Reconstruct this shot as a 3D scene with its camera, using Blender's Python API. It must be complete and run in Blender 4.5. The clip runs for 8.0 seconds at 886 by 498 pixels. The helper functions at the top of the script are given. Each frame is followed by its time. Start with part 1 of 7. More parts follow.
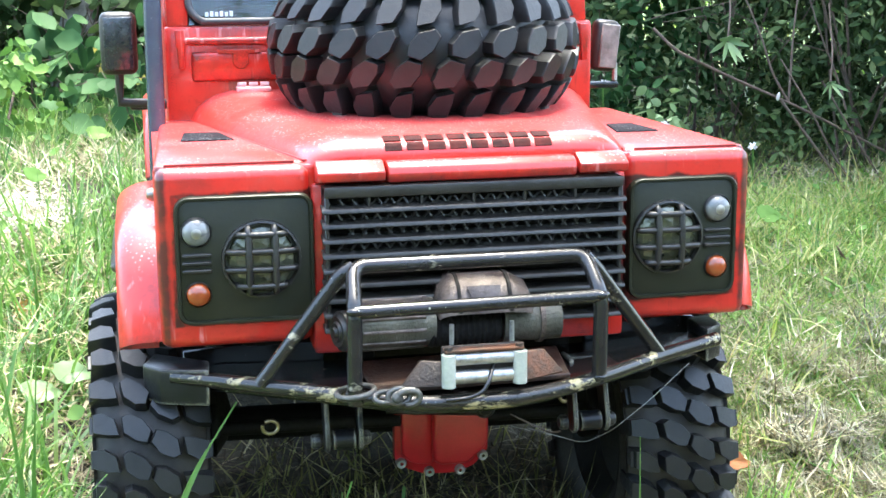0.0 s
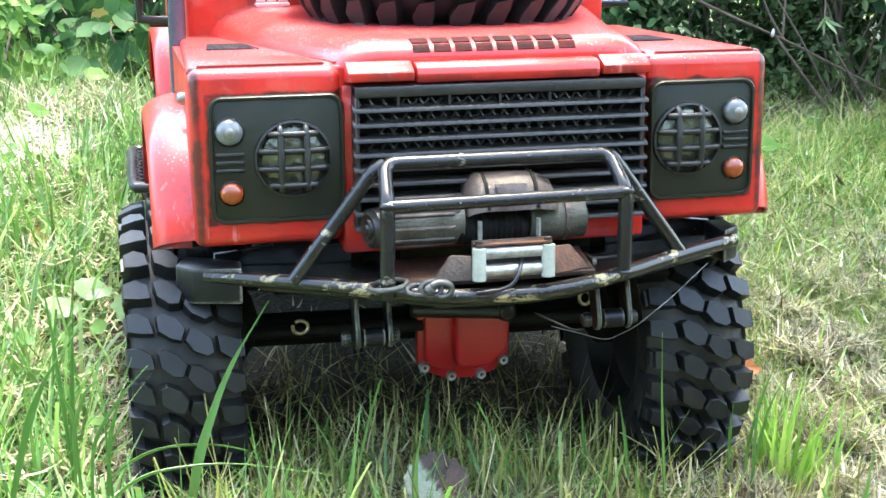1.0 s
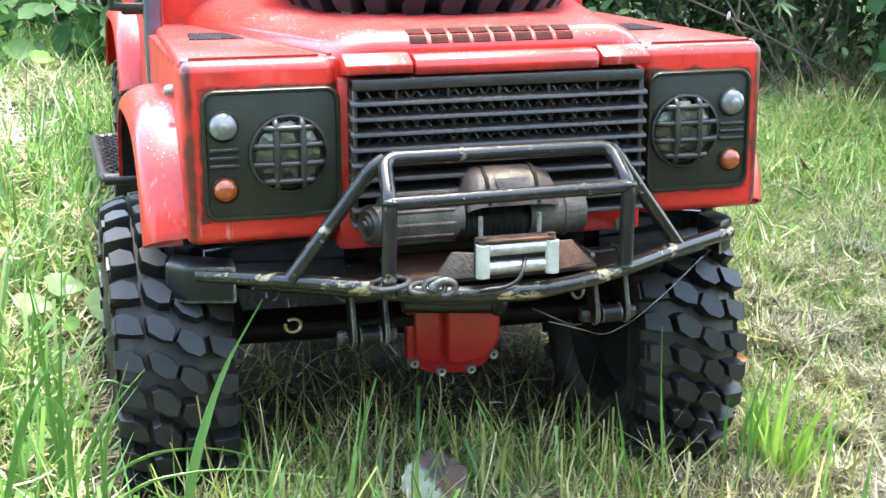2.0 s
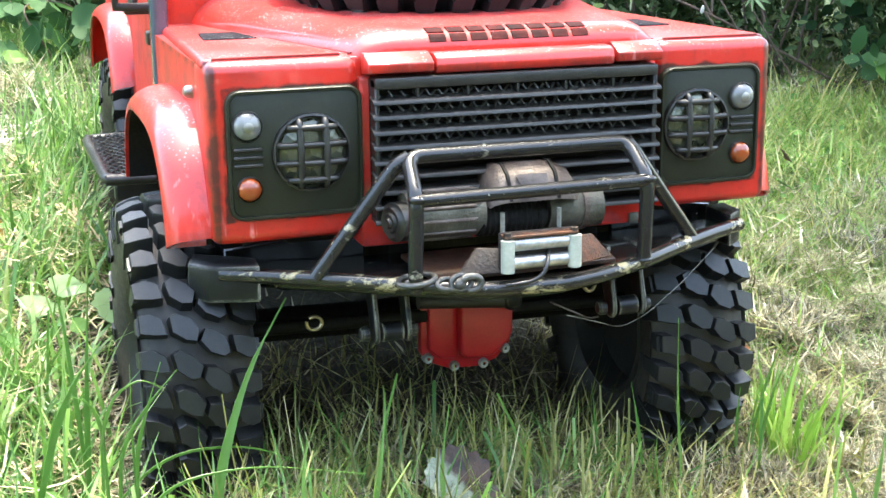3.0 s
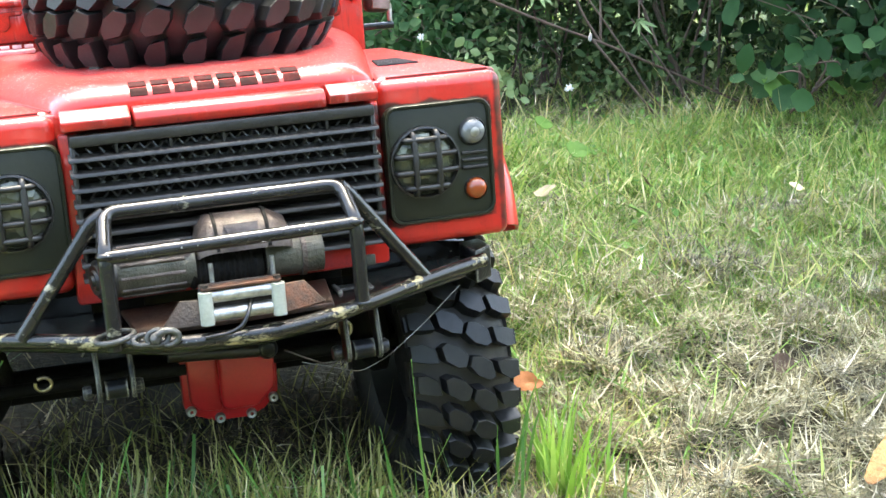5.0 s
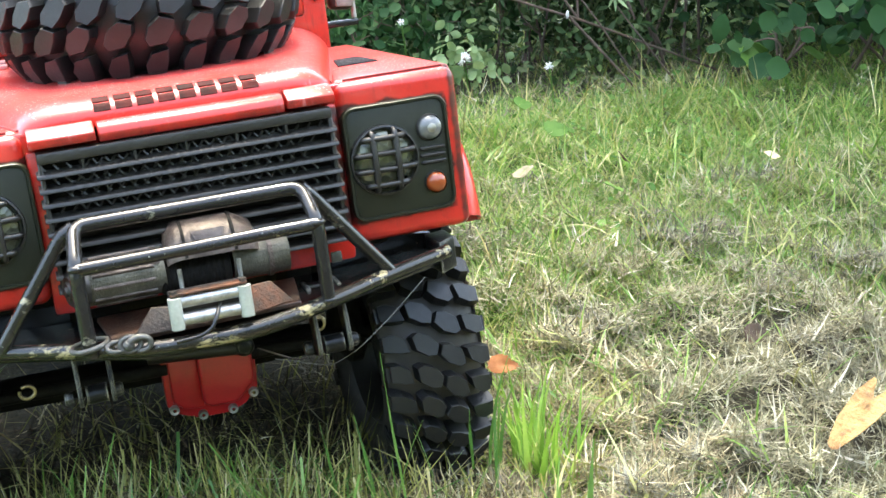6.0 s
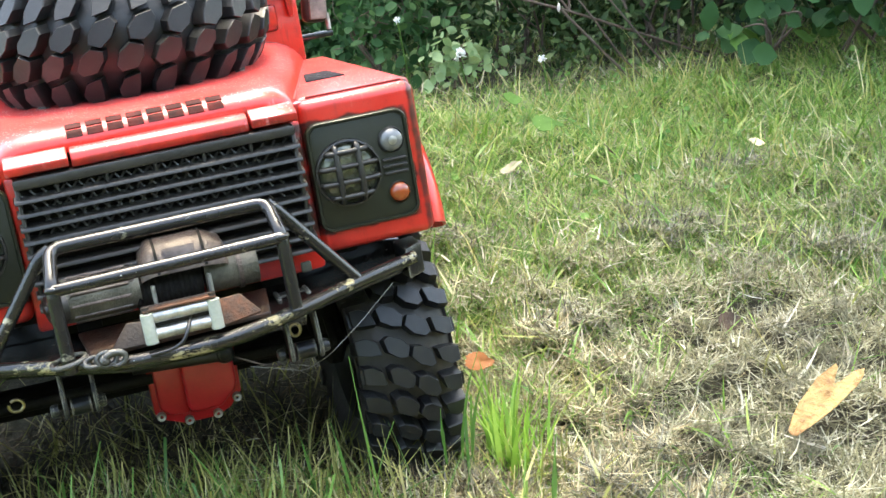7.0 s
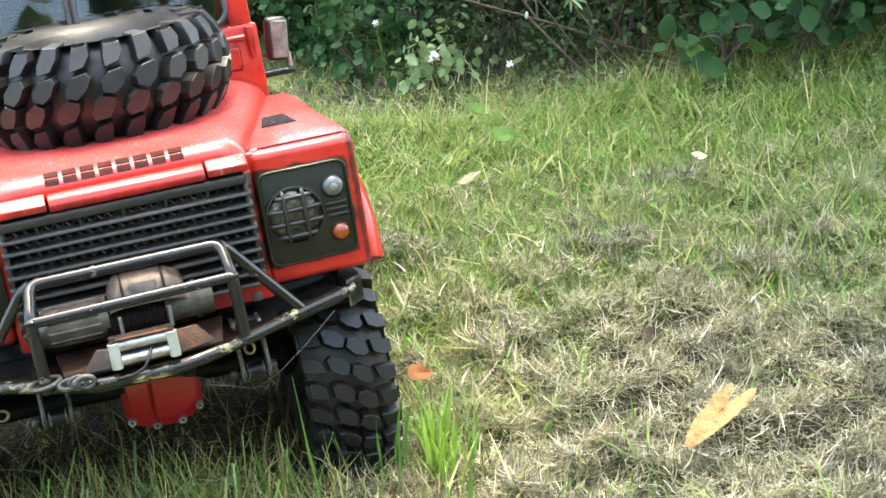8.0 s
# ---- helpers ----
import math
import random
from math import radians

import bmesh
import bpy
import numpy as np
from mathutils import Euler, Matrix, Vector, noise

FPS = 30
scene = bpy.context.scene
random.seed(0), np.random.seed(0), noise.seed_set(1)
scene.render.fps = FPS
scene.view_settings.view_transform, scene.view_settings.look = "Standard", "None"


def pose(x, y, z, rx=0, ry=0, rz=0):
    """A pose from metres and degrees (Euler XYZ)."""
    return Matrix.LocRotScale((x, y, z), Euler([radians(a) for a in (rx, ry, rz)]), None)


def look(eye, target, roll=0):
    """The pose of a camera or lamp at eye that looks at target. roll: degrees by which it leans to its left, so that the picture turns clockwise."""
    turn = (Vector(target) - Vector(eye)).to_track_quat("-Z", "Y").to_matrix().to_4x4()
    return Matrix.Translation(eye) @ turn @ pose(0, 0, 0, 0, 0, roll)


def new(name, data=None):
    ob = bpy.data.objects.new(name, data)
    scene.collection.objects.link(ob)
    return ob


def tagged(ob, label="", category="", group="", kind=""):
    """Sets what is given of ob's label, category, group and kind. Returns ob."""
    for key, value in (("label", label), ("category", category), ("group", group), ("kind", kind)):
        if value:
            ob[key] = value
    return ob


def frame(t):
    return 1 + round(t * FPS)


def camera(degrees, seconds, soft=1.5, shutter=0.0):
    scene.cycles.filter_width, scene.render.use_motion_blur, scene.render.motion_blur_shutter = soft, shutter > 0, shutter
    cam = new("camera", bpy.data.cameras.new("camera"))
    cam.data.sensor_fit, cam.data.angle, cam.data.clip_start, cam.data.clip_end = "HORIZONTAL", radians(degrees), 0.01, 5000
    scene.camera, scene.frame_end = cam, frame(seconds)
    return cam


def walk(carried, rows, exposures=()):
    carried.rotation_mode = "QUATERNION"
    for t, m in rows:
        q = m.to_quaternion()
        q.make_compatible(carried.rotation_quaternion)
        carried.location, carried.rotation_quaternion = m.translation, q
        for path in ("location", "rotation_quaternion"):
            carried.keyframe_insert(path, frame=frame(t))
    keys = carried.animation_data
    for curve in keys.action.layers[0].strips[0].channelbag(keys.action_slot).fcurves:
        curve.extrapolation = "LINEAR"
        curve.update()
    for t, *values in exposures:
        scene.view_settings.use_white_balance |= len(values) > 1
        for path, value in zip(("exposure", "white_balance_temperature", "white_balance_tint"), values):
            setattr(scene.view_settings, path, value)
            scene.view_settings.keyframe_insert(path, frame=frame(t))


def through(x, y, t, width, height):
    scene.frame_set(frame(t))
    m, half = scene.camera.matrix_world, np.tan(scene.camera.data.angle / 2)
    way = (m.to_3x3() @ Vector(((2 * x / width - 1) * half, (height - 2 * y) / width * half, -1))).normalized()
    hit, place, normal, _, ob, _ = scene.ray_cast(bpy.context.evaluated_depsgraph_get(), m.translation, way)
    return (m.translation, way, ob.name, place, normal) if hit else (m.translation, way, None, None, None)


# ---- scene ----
# ---- camera ----
cam = camera(36.0, 8.0)
PATH = [
    (0, (-0.08732, -0.37071, 0.18177), (-0.00427, 0.01190, 0.09982), -0.40),
    (0.5, (-0.09610, -0.37998, 0.17438), (-0.01133, 0.00076, 0.08581), -0.81),
    (1, (-0.10415, -0.37951, 0.16523), (-0.01514, -0.00050, 0.07345), -0.57),
    (1.2, (-0.10405, -0.38011, 0.16553), (-0.01640, -0.00146, 0.07098), -0.24),
    (2.3, (-0.13437, -0.36212, 0.16912), (-0.01718, 0.00743, 0.07065), -0.34),
    (2.5, (-0.14105, -0.36466, 0.16745), (-0.02141, 0.00415, 0.06914), -0.36),
    (3, (-0.14195, -0.36273, 0.17015), (-0.01856, 0.00435, 0.07003), -0.59),
    (3.5, (-0.12919, -0.36648, 0.17479), (-0.00700, 0.00131, 0.07581), -0.37),
    (4, (-0.09878, -0.37023, 0.18683), (0.01982, -0.00033, 0.09141), -1.57),
    (4.5, (-0.07322, -0.39062, 0.16850), (0.04010, -0.01723, 0.08050), -1.03),
    (4.7, (-0.05875, -0.38617, 0.16744), (0.05524, -0.01294, 0.07965), -2.06),
    (5.8, (-0.04972, -0.39641, 0.17488), (0.06246, -0.02439, 0.07994), -7.03),
    (6, (-0.04334, -0.40211, 0.17646), (0.06664, -0.03006, 0.07910), -7.02),
    (6.5, (-0.02856, -0.41572, 0.19316), (0.07350, -0.04285, 0.09045), -9.60),
    (7, (-0.02553, -0.42382, 0.18538), (0.07393, -0.04983, 0.08419), -9.33),
    (7.5, (-0.03035, -0.43174, 0.18898), (0.07068, -0.05957, 0.08277), -7.73),
    (7.8, (-0.00389, -0.45695, 0.21213), (0.08825, -0.08429, 0.09971), -9.98),
    (8, (-0.00795, -0.48005, 0.22458), (0.08590, -0.10833, 0.11048), -8.82),
]
walk(cam, [(t, look(eye, target, roll)) for t, eye, target, roll in PATH],
     exposures=[(0.0, 3.55, 6350, 3), (2.5, 3.55, 6600, 3), (4.5, 3.48, 6850, 3), (6.0, 3.45, 7000, 3), (8.0, 3.36, 7300, 3)])

# ---- light ----
SUN_AZ, SUN_EL = radians(40), radians(75)      # from +y towards +x; above the horizon
TO_SUN = Vector((math.sin(SUN_AZ) * math.cos(SUN_EL), math.cos(SUN_AZ) * math.cos(SUN_EL), math.sin(SUN_EL)))
world = bpy.data.worlds.new("sky")
scene.world = world
world.use_nodes = True
wn = world.node_tree.nodes
sky = wn.new("ShaderNodeTexSky")
sky.sky_type, sky.sun_disc = "NISHITA", False
sky.sun_elevation, sky.sun_rotation = SUN_EL, SUN_AZ
sky.air_density, sky.dust_density = 1.0, 4.0
world.node_tree.links.new(sky.outputs["Color"], wn["Background"].inputs["Color"])
wn["Background"].inputs["Strength"].default_value = 0.15
sun = new("sun", bpy.data.lights.new("sun", "SUN"))
sun.data.energy, sun.data.angle, sun.data.color = 1.28, radians(5.0), (1.0, 0.95, 0.86)
sun.matrix_world = look(TO_SUN * 6, (0, 0, 0))


# ---- materials ----
def mat_new(name):
    m = bpy.data.materials.new(name)
    m.use_nodes = True
    nt = m.node_tree
    return m, nt, nt.nodes["Principled BSDF"]


def node(nt, kind, **values):
    n = nt.nodes.new(kind)
    for key, value in values.items():
        if key in n.inputs:
            n.inputs[key].default_value = value
    return n


def noise_fac(nt, scale, lo, hi, detail=5.0, rough=0.6, coord=None):
    """A 0..1 mask from noise, with a soft threshold."""
    if coord is None:
        coord = nt.nodes.new("ShaderNodeTexCoord").outputs["Object"]
    n = node(nt, "ShaderNodeTexNoise", Scale=scale, Detail=detail, Roughness=rough)
    nt.links.new(coord, n.inputs["Vector"])
    r = nt.nodes.new("ShaderNodeMapRange")
    r.inputs["From Min"].default_value, r.inputs["From Max"].default_value = lo, hi
    nt.links.new(n.outputs["Fac"], r.inputs["Value"])
    return r.outputs["Result"]


def mixed(nt, fac, a, b):
    """Colour a where fac is 0, b where it is 1. Each may be a colour or a socket."""
    m = nt.nodes.new("ShaderNodeMix")
    m.data_type = "RGBA"
    for slot, v in ((6, a), (7, b)):
        if isinstance(v, tuple):
            m.inputs[slot].default_value = (*v, 1)
        else:
            nt.links.new(v, m.inputs[slot])
    if isinstance(fac, float):
        m.inputs[0].default_value = fac
    else:
        nt.links.new(fac, m.inputs[0])
    return m.outputs[2]


def math_node(nt, op, a, b):
    m = nt.nodes.new("ShaderNodeMath")
    m.operation = op
    for slot, v in ((0, a), (1, b)):
        if isinstance(v, (int, float)):
            m.inputs[slot].default_value = v
        else:
            nt.links.new(v, m.inputs[slot])
    return m.outputs[0]


def bumped(nt, bsdf, height, strength, distance):
    b = node(nt, "ShaderNodeBump", Strength=strength, Distance=distance)
    nt.links.new(height, b.inputs["Height"])
    nt.links.new(b.outputs["Normal"], bsdf.inputs["Normal"])


def geo_coord(nt):
    return nt.nodes.new("ShaderNodeNewGeometry").outputs["Position"]


def paint_material(name, colour, worn):
    """Glossy, dusty, scuffed paint."""
    m, nt, b = mat_new(name)
    pos = geo_coord(nt)
    tone = noise_fac(nt, 45, 0.3, 0.75, coord=pos)
    c = mixed(nt, tone, colour, tuple(v * 1.25 for v in colour))
    c = mixed(nt, math_node(nt, "MULTIPLY", noise_fac(nt, 22, 0.42, 0.72, detail=8, rough=0.7, coord=pos), 0.45), c, tuple(v * 0.55 for v in colour))
    c = mixed(nt, math_node(nt, "MULTIPLY", noise_fac(nt, 240, 0.56, 0.70, detail=6, coord=pos), 0.35), c, tuple(v * 0.4 for v in colour))
    up = nt.nodes.new("ShaderNodeSeparateXYZ")
    nt.links.new(nt.nodes.new("ShaderNodeNewGeometry").outputs["Normal"], up.inputs[0])
    flat = nt.nodes.new("ShaderNodeMapRange")
    flat.inputs["From Min"].default_value, flat.inputs["From Max"].default_value = 0.55, 1.0
    nt.links.new(up.outputs["Z"], flat.inputs["Value"])
    # dust on upward faces, with the sky's pinkish sheen painted into the same tone
    dust_sheen = math_node(nt, "MULTIPLY", flat.outputs["Result"], noise_fac(nt, 35, 0.15, 0.85, detail=3, coord=pos))
    c = mixed(nt, math_node(nt, "MULTIPLY", dust_sheen, 0.24), c, (0.58, 0.22, 0.24))
    spots = node(nt, "ShaderNodeTexVoronoi", Scale=760.0)
    nt.links.new(pos, spots.inputs["Vector"])
    near = math_node(nt, "LESS_THAN", spots.outputs["Distance"], 0.25)
    some = noise_fac(nt, 60, 0.40, 0.52, coord=pos)
    speck = math_node(nt, "MULTIPLY", math_node(nt, "MULTIPLY", near, some), flat.outputs["Result"])
    c = mixed(nt, math_node(nt, "MULTIPLY", speck, 0.7), c, (0.74, 0.58, 0.55))
    bev = nt.nodes.new("ShaderNodeBevel")
    bev.samples = 4
    bev.inputs["Radius"].default_value = 0.0050
    dot = nt.nodes.new("ShaderNodeVectorMath")
    dot.operation = "DOT_PRODUCT"
    nt.links.new(bev.outputs["Normal"], dot.inputs[0])
    nt.links.new(nt.nodes.new("ShaderNodeNewGeometry").outputs["True Normal"], dot.inputs[1])
    edge = nt.nodes.new("ShaderNodeMapRange")
    edge.inputs["From Min"].default_value, edge.inputs["From Max"].default_value = 0.985, 0.82
    nt.links.new(dot.outputs["Value"], edge.inputs["Value"])
    scuff = math_node(nt, "MULTIPLY", edge.outputs["Result"], noise_fac(nt, 80, 0.42, 0.58, detail=8, coord=pos))
    c = mixed(nt, math_node(nt, "MULTIPLY", scuff, worn), c, (0.035, 0.014, 0.012))
    smear = math_node(nt, "MULTIPLY", math_node(nt, "MULTIPLY", noise_fac(nt, 48, 0.52, 0.74, detail=9, coord=pos), 0.62), math_node(nt, "SUBTRACT", 1.0, flat.outputs["Result"]))
    c = mixed(nt, smear, c, (0.06, 0.02, 0.016))
    # fine upright scratches and runs, dark and pale
    runs = nt.nodes.new("ShaderNodeMapping")
    runs.inputs["Scale"].default_value = (1.0, 1.0, 0.10)
    nt.links.new(pos, runs.inputs["Vector"])
    sheer = math_node(nt, "SUBTRACT", 1.0, flat.outputs["Result"])
    dark_run = math_node(nt, "MULTIPLY", math_node(nt, "MULTIPLY", noise_fac(nt, 330, 0.60, 0.70, detail=3, coord=runs.outputs["Vector"]), noise_fac(nt, 40, 0.42, 0.6, coord=pos)), sheer)
    c = mixed(nt, math_node(nt, "MULTIPLY", dark_run, 0.6), c, (0.05, 0.012, 0.010))
    pale_run = math_node(nt, "MULTIPLY", math_node(nt, "MULTIPLY", noise_fac(nt, 420, 0.60, 0.68, detail=2, coord=runs.outputs["Vector"]), noise_fac(nt, 55, 0.50, 0.64, coord=pos)), sheer)
    c = mixed(nt, math_node(nt, "MULTIPLY", pale_run, 0.40), c, (0.70, 0.32, 0.30))
    # black grime that has crept out from under the lamp panels, in a ragged fringe
    at = nt.nodes.new("ShaderNodeSeparateXYZ")
    nt.links.new(pos, at.inputs[0])
    dx = math_node(nt, "SUBTRACT", math_node(nt, "ABSOLUTE", math_node(nt, "SUBTRACT", math_node(nt, "ABSOLUTE", at.outputs["X"], 0.0), 0.0632), 0.0), 0.0186)
    dz = math_node(nt, "SUBTRACT", math_node(nt, "ABSOLUTE", math_node(nt, "SUBTRACT", at.outputs["Z"], 0.1026), 0.0), 0.0180)
    fringe = nt.nodes.new("ShaderNodeMapRange")
    fringe.inputs["From Min"].default_value, fringe.inputs["From Max"].default_value = 0.0050, 0.0002
    nt.links.new(math_node(nt, "MAXIMUM", dx, dz), fringe.inputs["Value"])
    n = node(nt, "ShaderNodeTexNoise", Scale=130.0, Detail=7.0)
    nt.links.new(pos, n.inputs["Vector"])
    rag = nt.nodes.new("ShaderNodeMapRange")
    rag.inputs["From Min"].default_value, rag.inputs["From Max"].default_value = 1.38, 1.54
    nt.links.new(math_node(nt, "ADD", fringe.outputs["Result"], n.outputs["Fac"]), rag.inputs["Value"])
    fore = math_node(nt, "LESS_THAN", at.outputs["Y"], 0.0035)
    c = mixed(nt, math_node(nt, "MULTIPLY", math_node(nt, "MULTIPLY", rag.outputs["Result"], fore), 0.9), c, (0.014, 0.010, 0.009))
    # blackened, rubbed corner down the outer edge of either wing
    off = math_node(nt, "ABSOLUTE", math_node(nt, "SUBTRACT", math_node(nt, "ABSOLUTE", at.outputs["X"], 0.0), 0.0846), 0.0)
    corner = nt.nodes.new("ShaderNodeMapRange")
    corner.inputs["From Min"].default_value, corner.inputs["From Max"].default_value = 0.0042, 0.0006
    nt.links.new(off, corner.inputs["Value"])
    rubbed = nt.nodes.new("ShaderNodeMapRange")
    rubbed.inputs["From Min"].default_value, rubbed.inputs["From Max"].default_value = 1.20, 1.50
    nt.links.new(math_node(nt, "ADD", corner.outputs["Result"], n.outputs["Fac"]), rubbed.inputs["Value"])
    c = mixed(nt, math_node(nt, "MULTIPLY", math_node(nt, "MULTIPLY", rubbed.outputs["Result"], math_node(nt, "LESS_THAN", at.outputs["Y"], 0.008)), 0.85), c, (0.020, 0.012, 0.011))
    nt.links.new(c, b.inputs["Base Color"])
    rough = nt.nodes.new("ShaderNodeMapRange")
    rough.inputs["To Min"].default_value, rough.inputs["To Max"].default_value = 0.30, 0.48
    nt.links.new(dust_sheen, rough.inputs["Value"])
    # the flanks are rubbed dull by brush and dust
    flank = nt.nodes.new("ShaderNodeMapRange")
    flank.inputs["From Min"].default_value, flank.inputs["From Max"].default_value = 0.80, 0.98
    nt.links.new(math_node(nt, "ABSOLUTE", up.outputs["X"], 0.0), flank.inputs["Value"])
    dull = math_node(nt, "MULTIPLY", flank.outputs["Result"], 0.22)
    nt.links.new(math_node(nt, "ADD", rough.outputs["Result"], dull), b.inputs["Roughness"])
    nt.links.new(math_node(nt, "SUBTRACT", 0.55, math_node(nt, "MULTIPLY", flank.outputs["Result"], 0.45)), b.inputs["Coat Weight"])
    b.inputs["Coat Roughness"].default_value = 0.06
    b.inputs["Specular IOR Level"].default_value = 0.3
    bumped(nt, b, noise_fac(nt, 130, 0.2, 0.8, detail=9, coord=pos), 0.16, 0.0008)
    return m


def plain_material(name, a, b_col, rough, metal=0.0, scale=150, bump=0.15, coat=0.0, spec=0.5):
    m, nt, b = mat_new(name)
    pos = geo_coord(nt)
    f = noise_fac(nt, scale, 0.3, 0.75, coord=pos)
    g = noise_fac(nt, scale * 7, 0.25, 0.8, coord=pos)
    c = mixed(nt, f, a, b_col)
    c = mixed(nt, math_node(nt, "MULTIPLY", g, 0.35), c, tuple(v * 0.7 for v in a))
    nt.links.new(c, b.inputs["Base Color"])
    r = nt.nodes.new("ShaderNodeMapRange")
    r.inputs["To Min"].default_value, r.inputs["To Max"].default_value = rough * 0.8, min(1, rough * 1.25)
    nt.links.new(g, r.inputs["Value"])
    nt.links.new(r.outputs["Result"], b.inputs["Roughness"])
    b.inputs["Metallic"].default_value = metal
    b.inputs["Coat Weight"].default_value = coat
    b.inputs["Specular IOR Level"].default_value = spec
    bumped(nt, b, g, bump, 0.0004)
    return m


def worn_metal(name, base, chip, spot, chips=(0.63, 0.67), rough=0.32):
    """Black lacquered steel with rubbed-through patches and light specks."""
    m, nt, b = mat_new(name)
    pos = geo_coord(nt)
    c = mixed(nt, noise_fac(nt, 90, 0.3, 0.8, coord=pos), base, tuple(v * 2.2 for v in base))
    drawn = nt.nodes.new("ShaderNodeMapping")
    drawn.inputs["Scale"].default_value = (0.5, 0.8, 1.0)
    nt.links.new(pos, drawn.inputs["Vector"])
    ch = noise_fac(nt, 135, chips[0], chips[1], detail=9, rough=0.72, coord=drawn.outputs["Vector"])
    c = mixed(nt, ch, c, chip)
    v = node(nt, "ShaderNodeTexVoronoi", Scale=480.0)
    nt.links.new(pos, v.inputs["Vector"])
    sp = math_node(nt, "MULTIPLY", math_node(nt, "LESS_THAN", v.outputs["Distance"], 0.14), noise_fac(nt, 150, 0.58, 0.64, coord=pos))
    c = mixed(nt, math_node(nt, "MULTIPLY", sp, 0.55), c, spot)
    nt.links.new(c, b.inputs["Base Color"])
    r = nt.nodes.new("ShaderNodeMapRange")
    r.inputs["To Min"].default_value, r.inputs["To Max"].default_value = rough, 0.7
    nt.links.new(ch, r.inputs["Value"])
    nt.links.new(r.outputs["Result"], b.inputs["Roughness"])
    b.inputs["Coat Weight"].default_value, b.inputs["Coat Roughness"].default_value = 0.6, 0.06
    b.inputs["Specular IOR Level"].default_value = 0.18
    bumped(nt, b, noise_fac(nt, 900, 0.2, 0.8, coord=pos), 0.2, 0.0004)
    return m


def blade_material(name, ramp, rough=0.55, through=0.35, patch=None, gloss=0.5):
    """Leaf or blade: each island takes its own colour from the ramp; light passes through it."""
    m, nt, b = mat_new(name)
    g = nt.nodes.new("ShaderNodeNewGeometry")
    r = nt.nodes.new("ShaderNodeValToRGB")
    nt.links.new(g.outputs["Random Per Island"], r.inputs["Fac"])
    while len(r.color_ramp.elements) < len(ramp):
        r.color_ramp.elements.new(0.5)
    for e, (p, c) in zip(r.color_ramp.elements, ramp):
        e.position, e.color = p, (*c, 1)
    c = mixed(nt, math_node(nt, "MULTIPLY", noise_fac(nt, 260, 0.35, 0.75, coord=g.outputs["Position"]), 0.4),
              r.outputs["Color"], tuple(v * 0.6 for v in ramp[len(ramp) // 2][1]))
    if patch:
        c = mixed(nt, math_node(nt, "MULTIPLY", noise_fac(nt, 34, 0.52, 0.66, coord=g.outputs["Position"]), 0.75), c, patch)
    nt.links.new(c, b.inputs["Base Color"])
    b.inputs["Roughness"].default_value = rough
    b.inputs["Specular IOR Level"].default_value = gloss
    t = nt.nodes.new("ShaderNodeBsdfTranslucent")
    nt.links.new(c, t.inputs["Color"])
    mix = nt.nodes.new("ShaderNodeMixShader")
    mix.inputs[0].default_value = through
    out = nt.nodes["Material Output"]
    nt.links.new(b.outputs[0], mix.inputs[1])
    nt.links.new(t.outputs[0], mix.inputs[2])
    nt.links.new(mix.outputs[0], out.inputs["Surface"])
    return m


def glass_material(name, colour, rough, ior=1.45):
    m, nt, b = mat_new(name)
    b.inputs["Base Color"].default_value = (*colour, 1)
    b.inputs["Transmission Weight"].default_value = 1.0
    b.inputs["Roughness"].default_value, b.inputs["IOR"].default_value = rough, ior
    return m


M_RED = paint_material("red_paint", (0.49, 0.023, 0.014), 0.9)
M_RED_DIFF = plain_material("red_anodised", (0.40, 0.010, 0.015), (0.50, 0.016, 0.020), 0.34, 0.0, 120, 0.08, 0.3)
M_PANEL = plain_material("black_panel", (0.011, 0.012, 0.006), (0.023, 0.024, 0.013), 0.40, 0.0, 60, 0.12, 0.0, 0.35)
M_PLASTIC = plain_material("black_plastic", (0.012, 0.0108, 0.0094), (0.030, 0.0268, 0.0225), 0.36, 0.0, 160, 0.25, 0.0, 0.5)
M_TUBE = worn_metal("black_tube", (0.009, 0.0085, 0.008), (0.30, 0.27, 0.19), (0.55, 0.54, 0.50), (0.60, 0.66), 0.22)
M_TUBE_WORN = worn_metal("worn_tube", (0.010, 0.009, 0.0075), (0.30, 0.25, 0.13), (0.45, 0.44, 0.40), (0.555, 0.61), 0.17)
M_STEEL_BLACK = worn_metal("black_steel", (0.008, 0.0075, 0.007), (0.16, 0.10, 0.05), (0.35, 0.33, 0.3), (0.70, 0.74), 0.20)


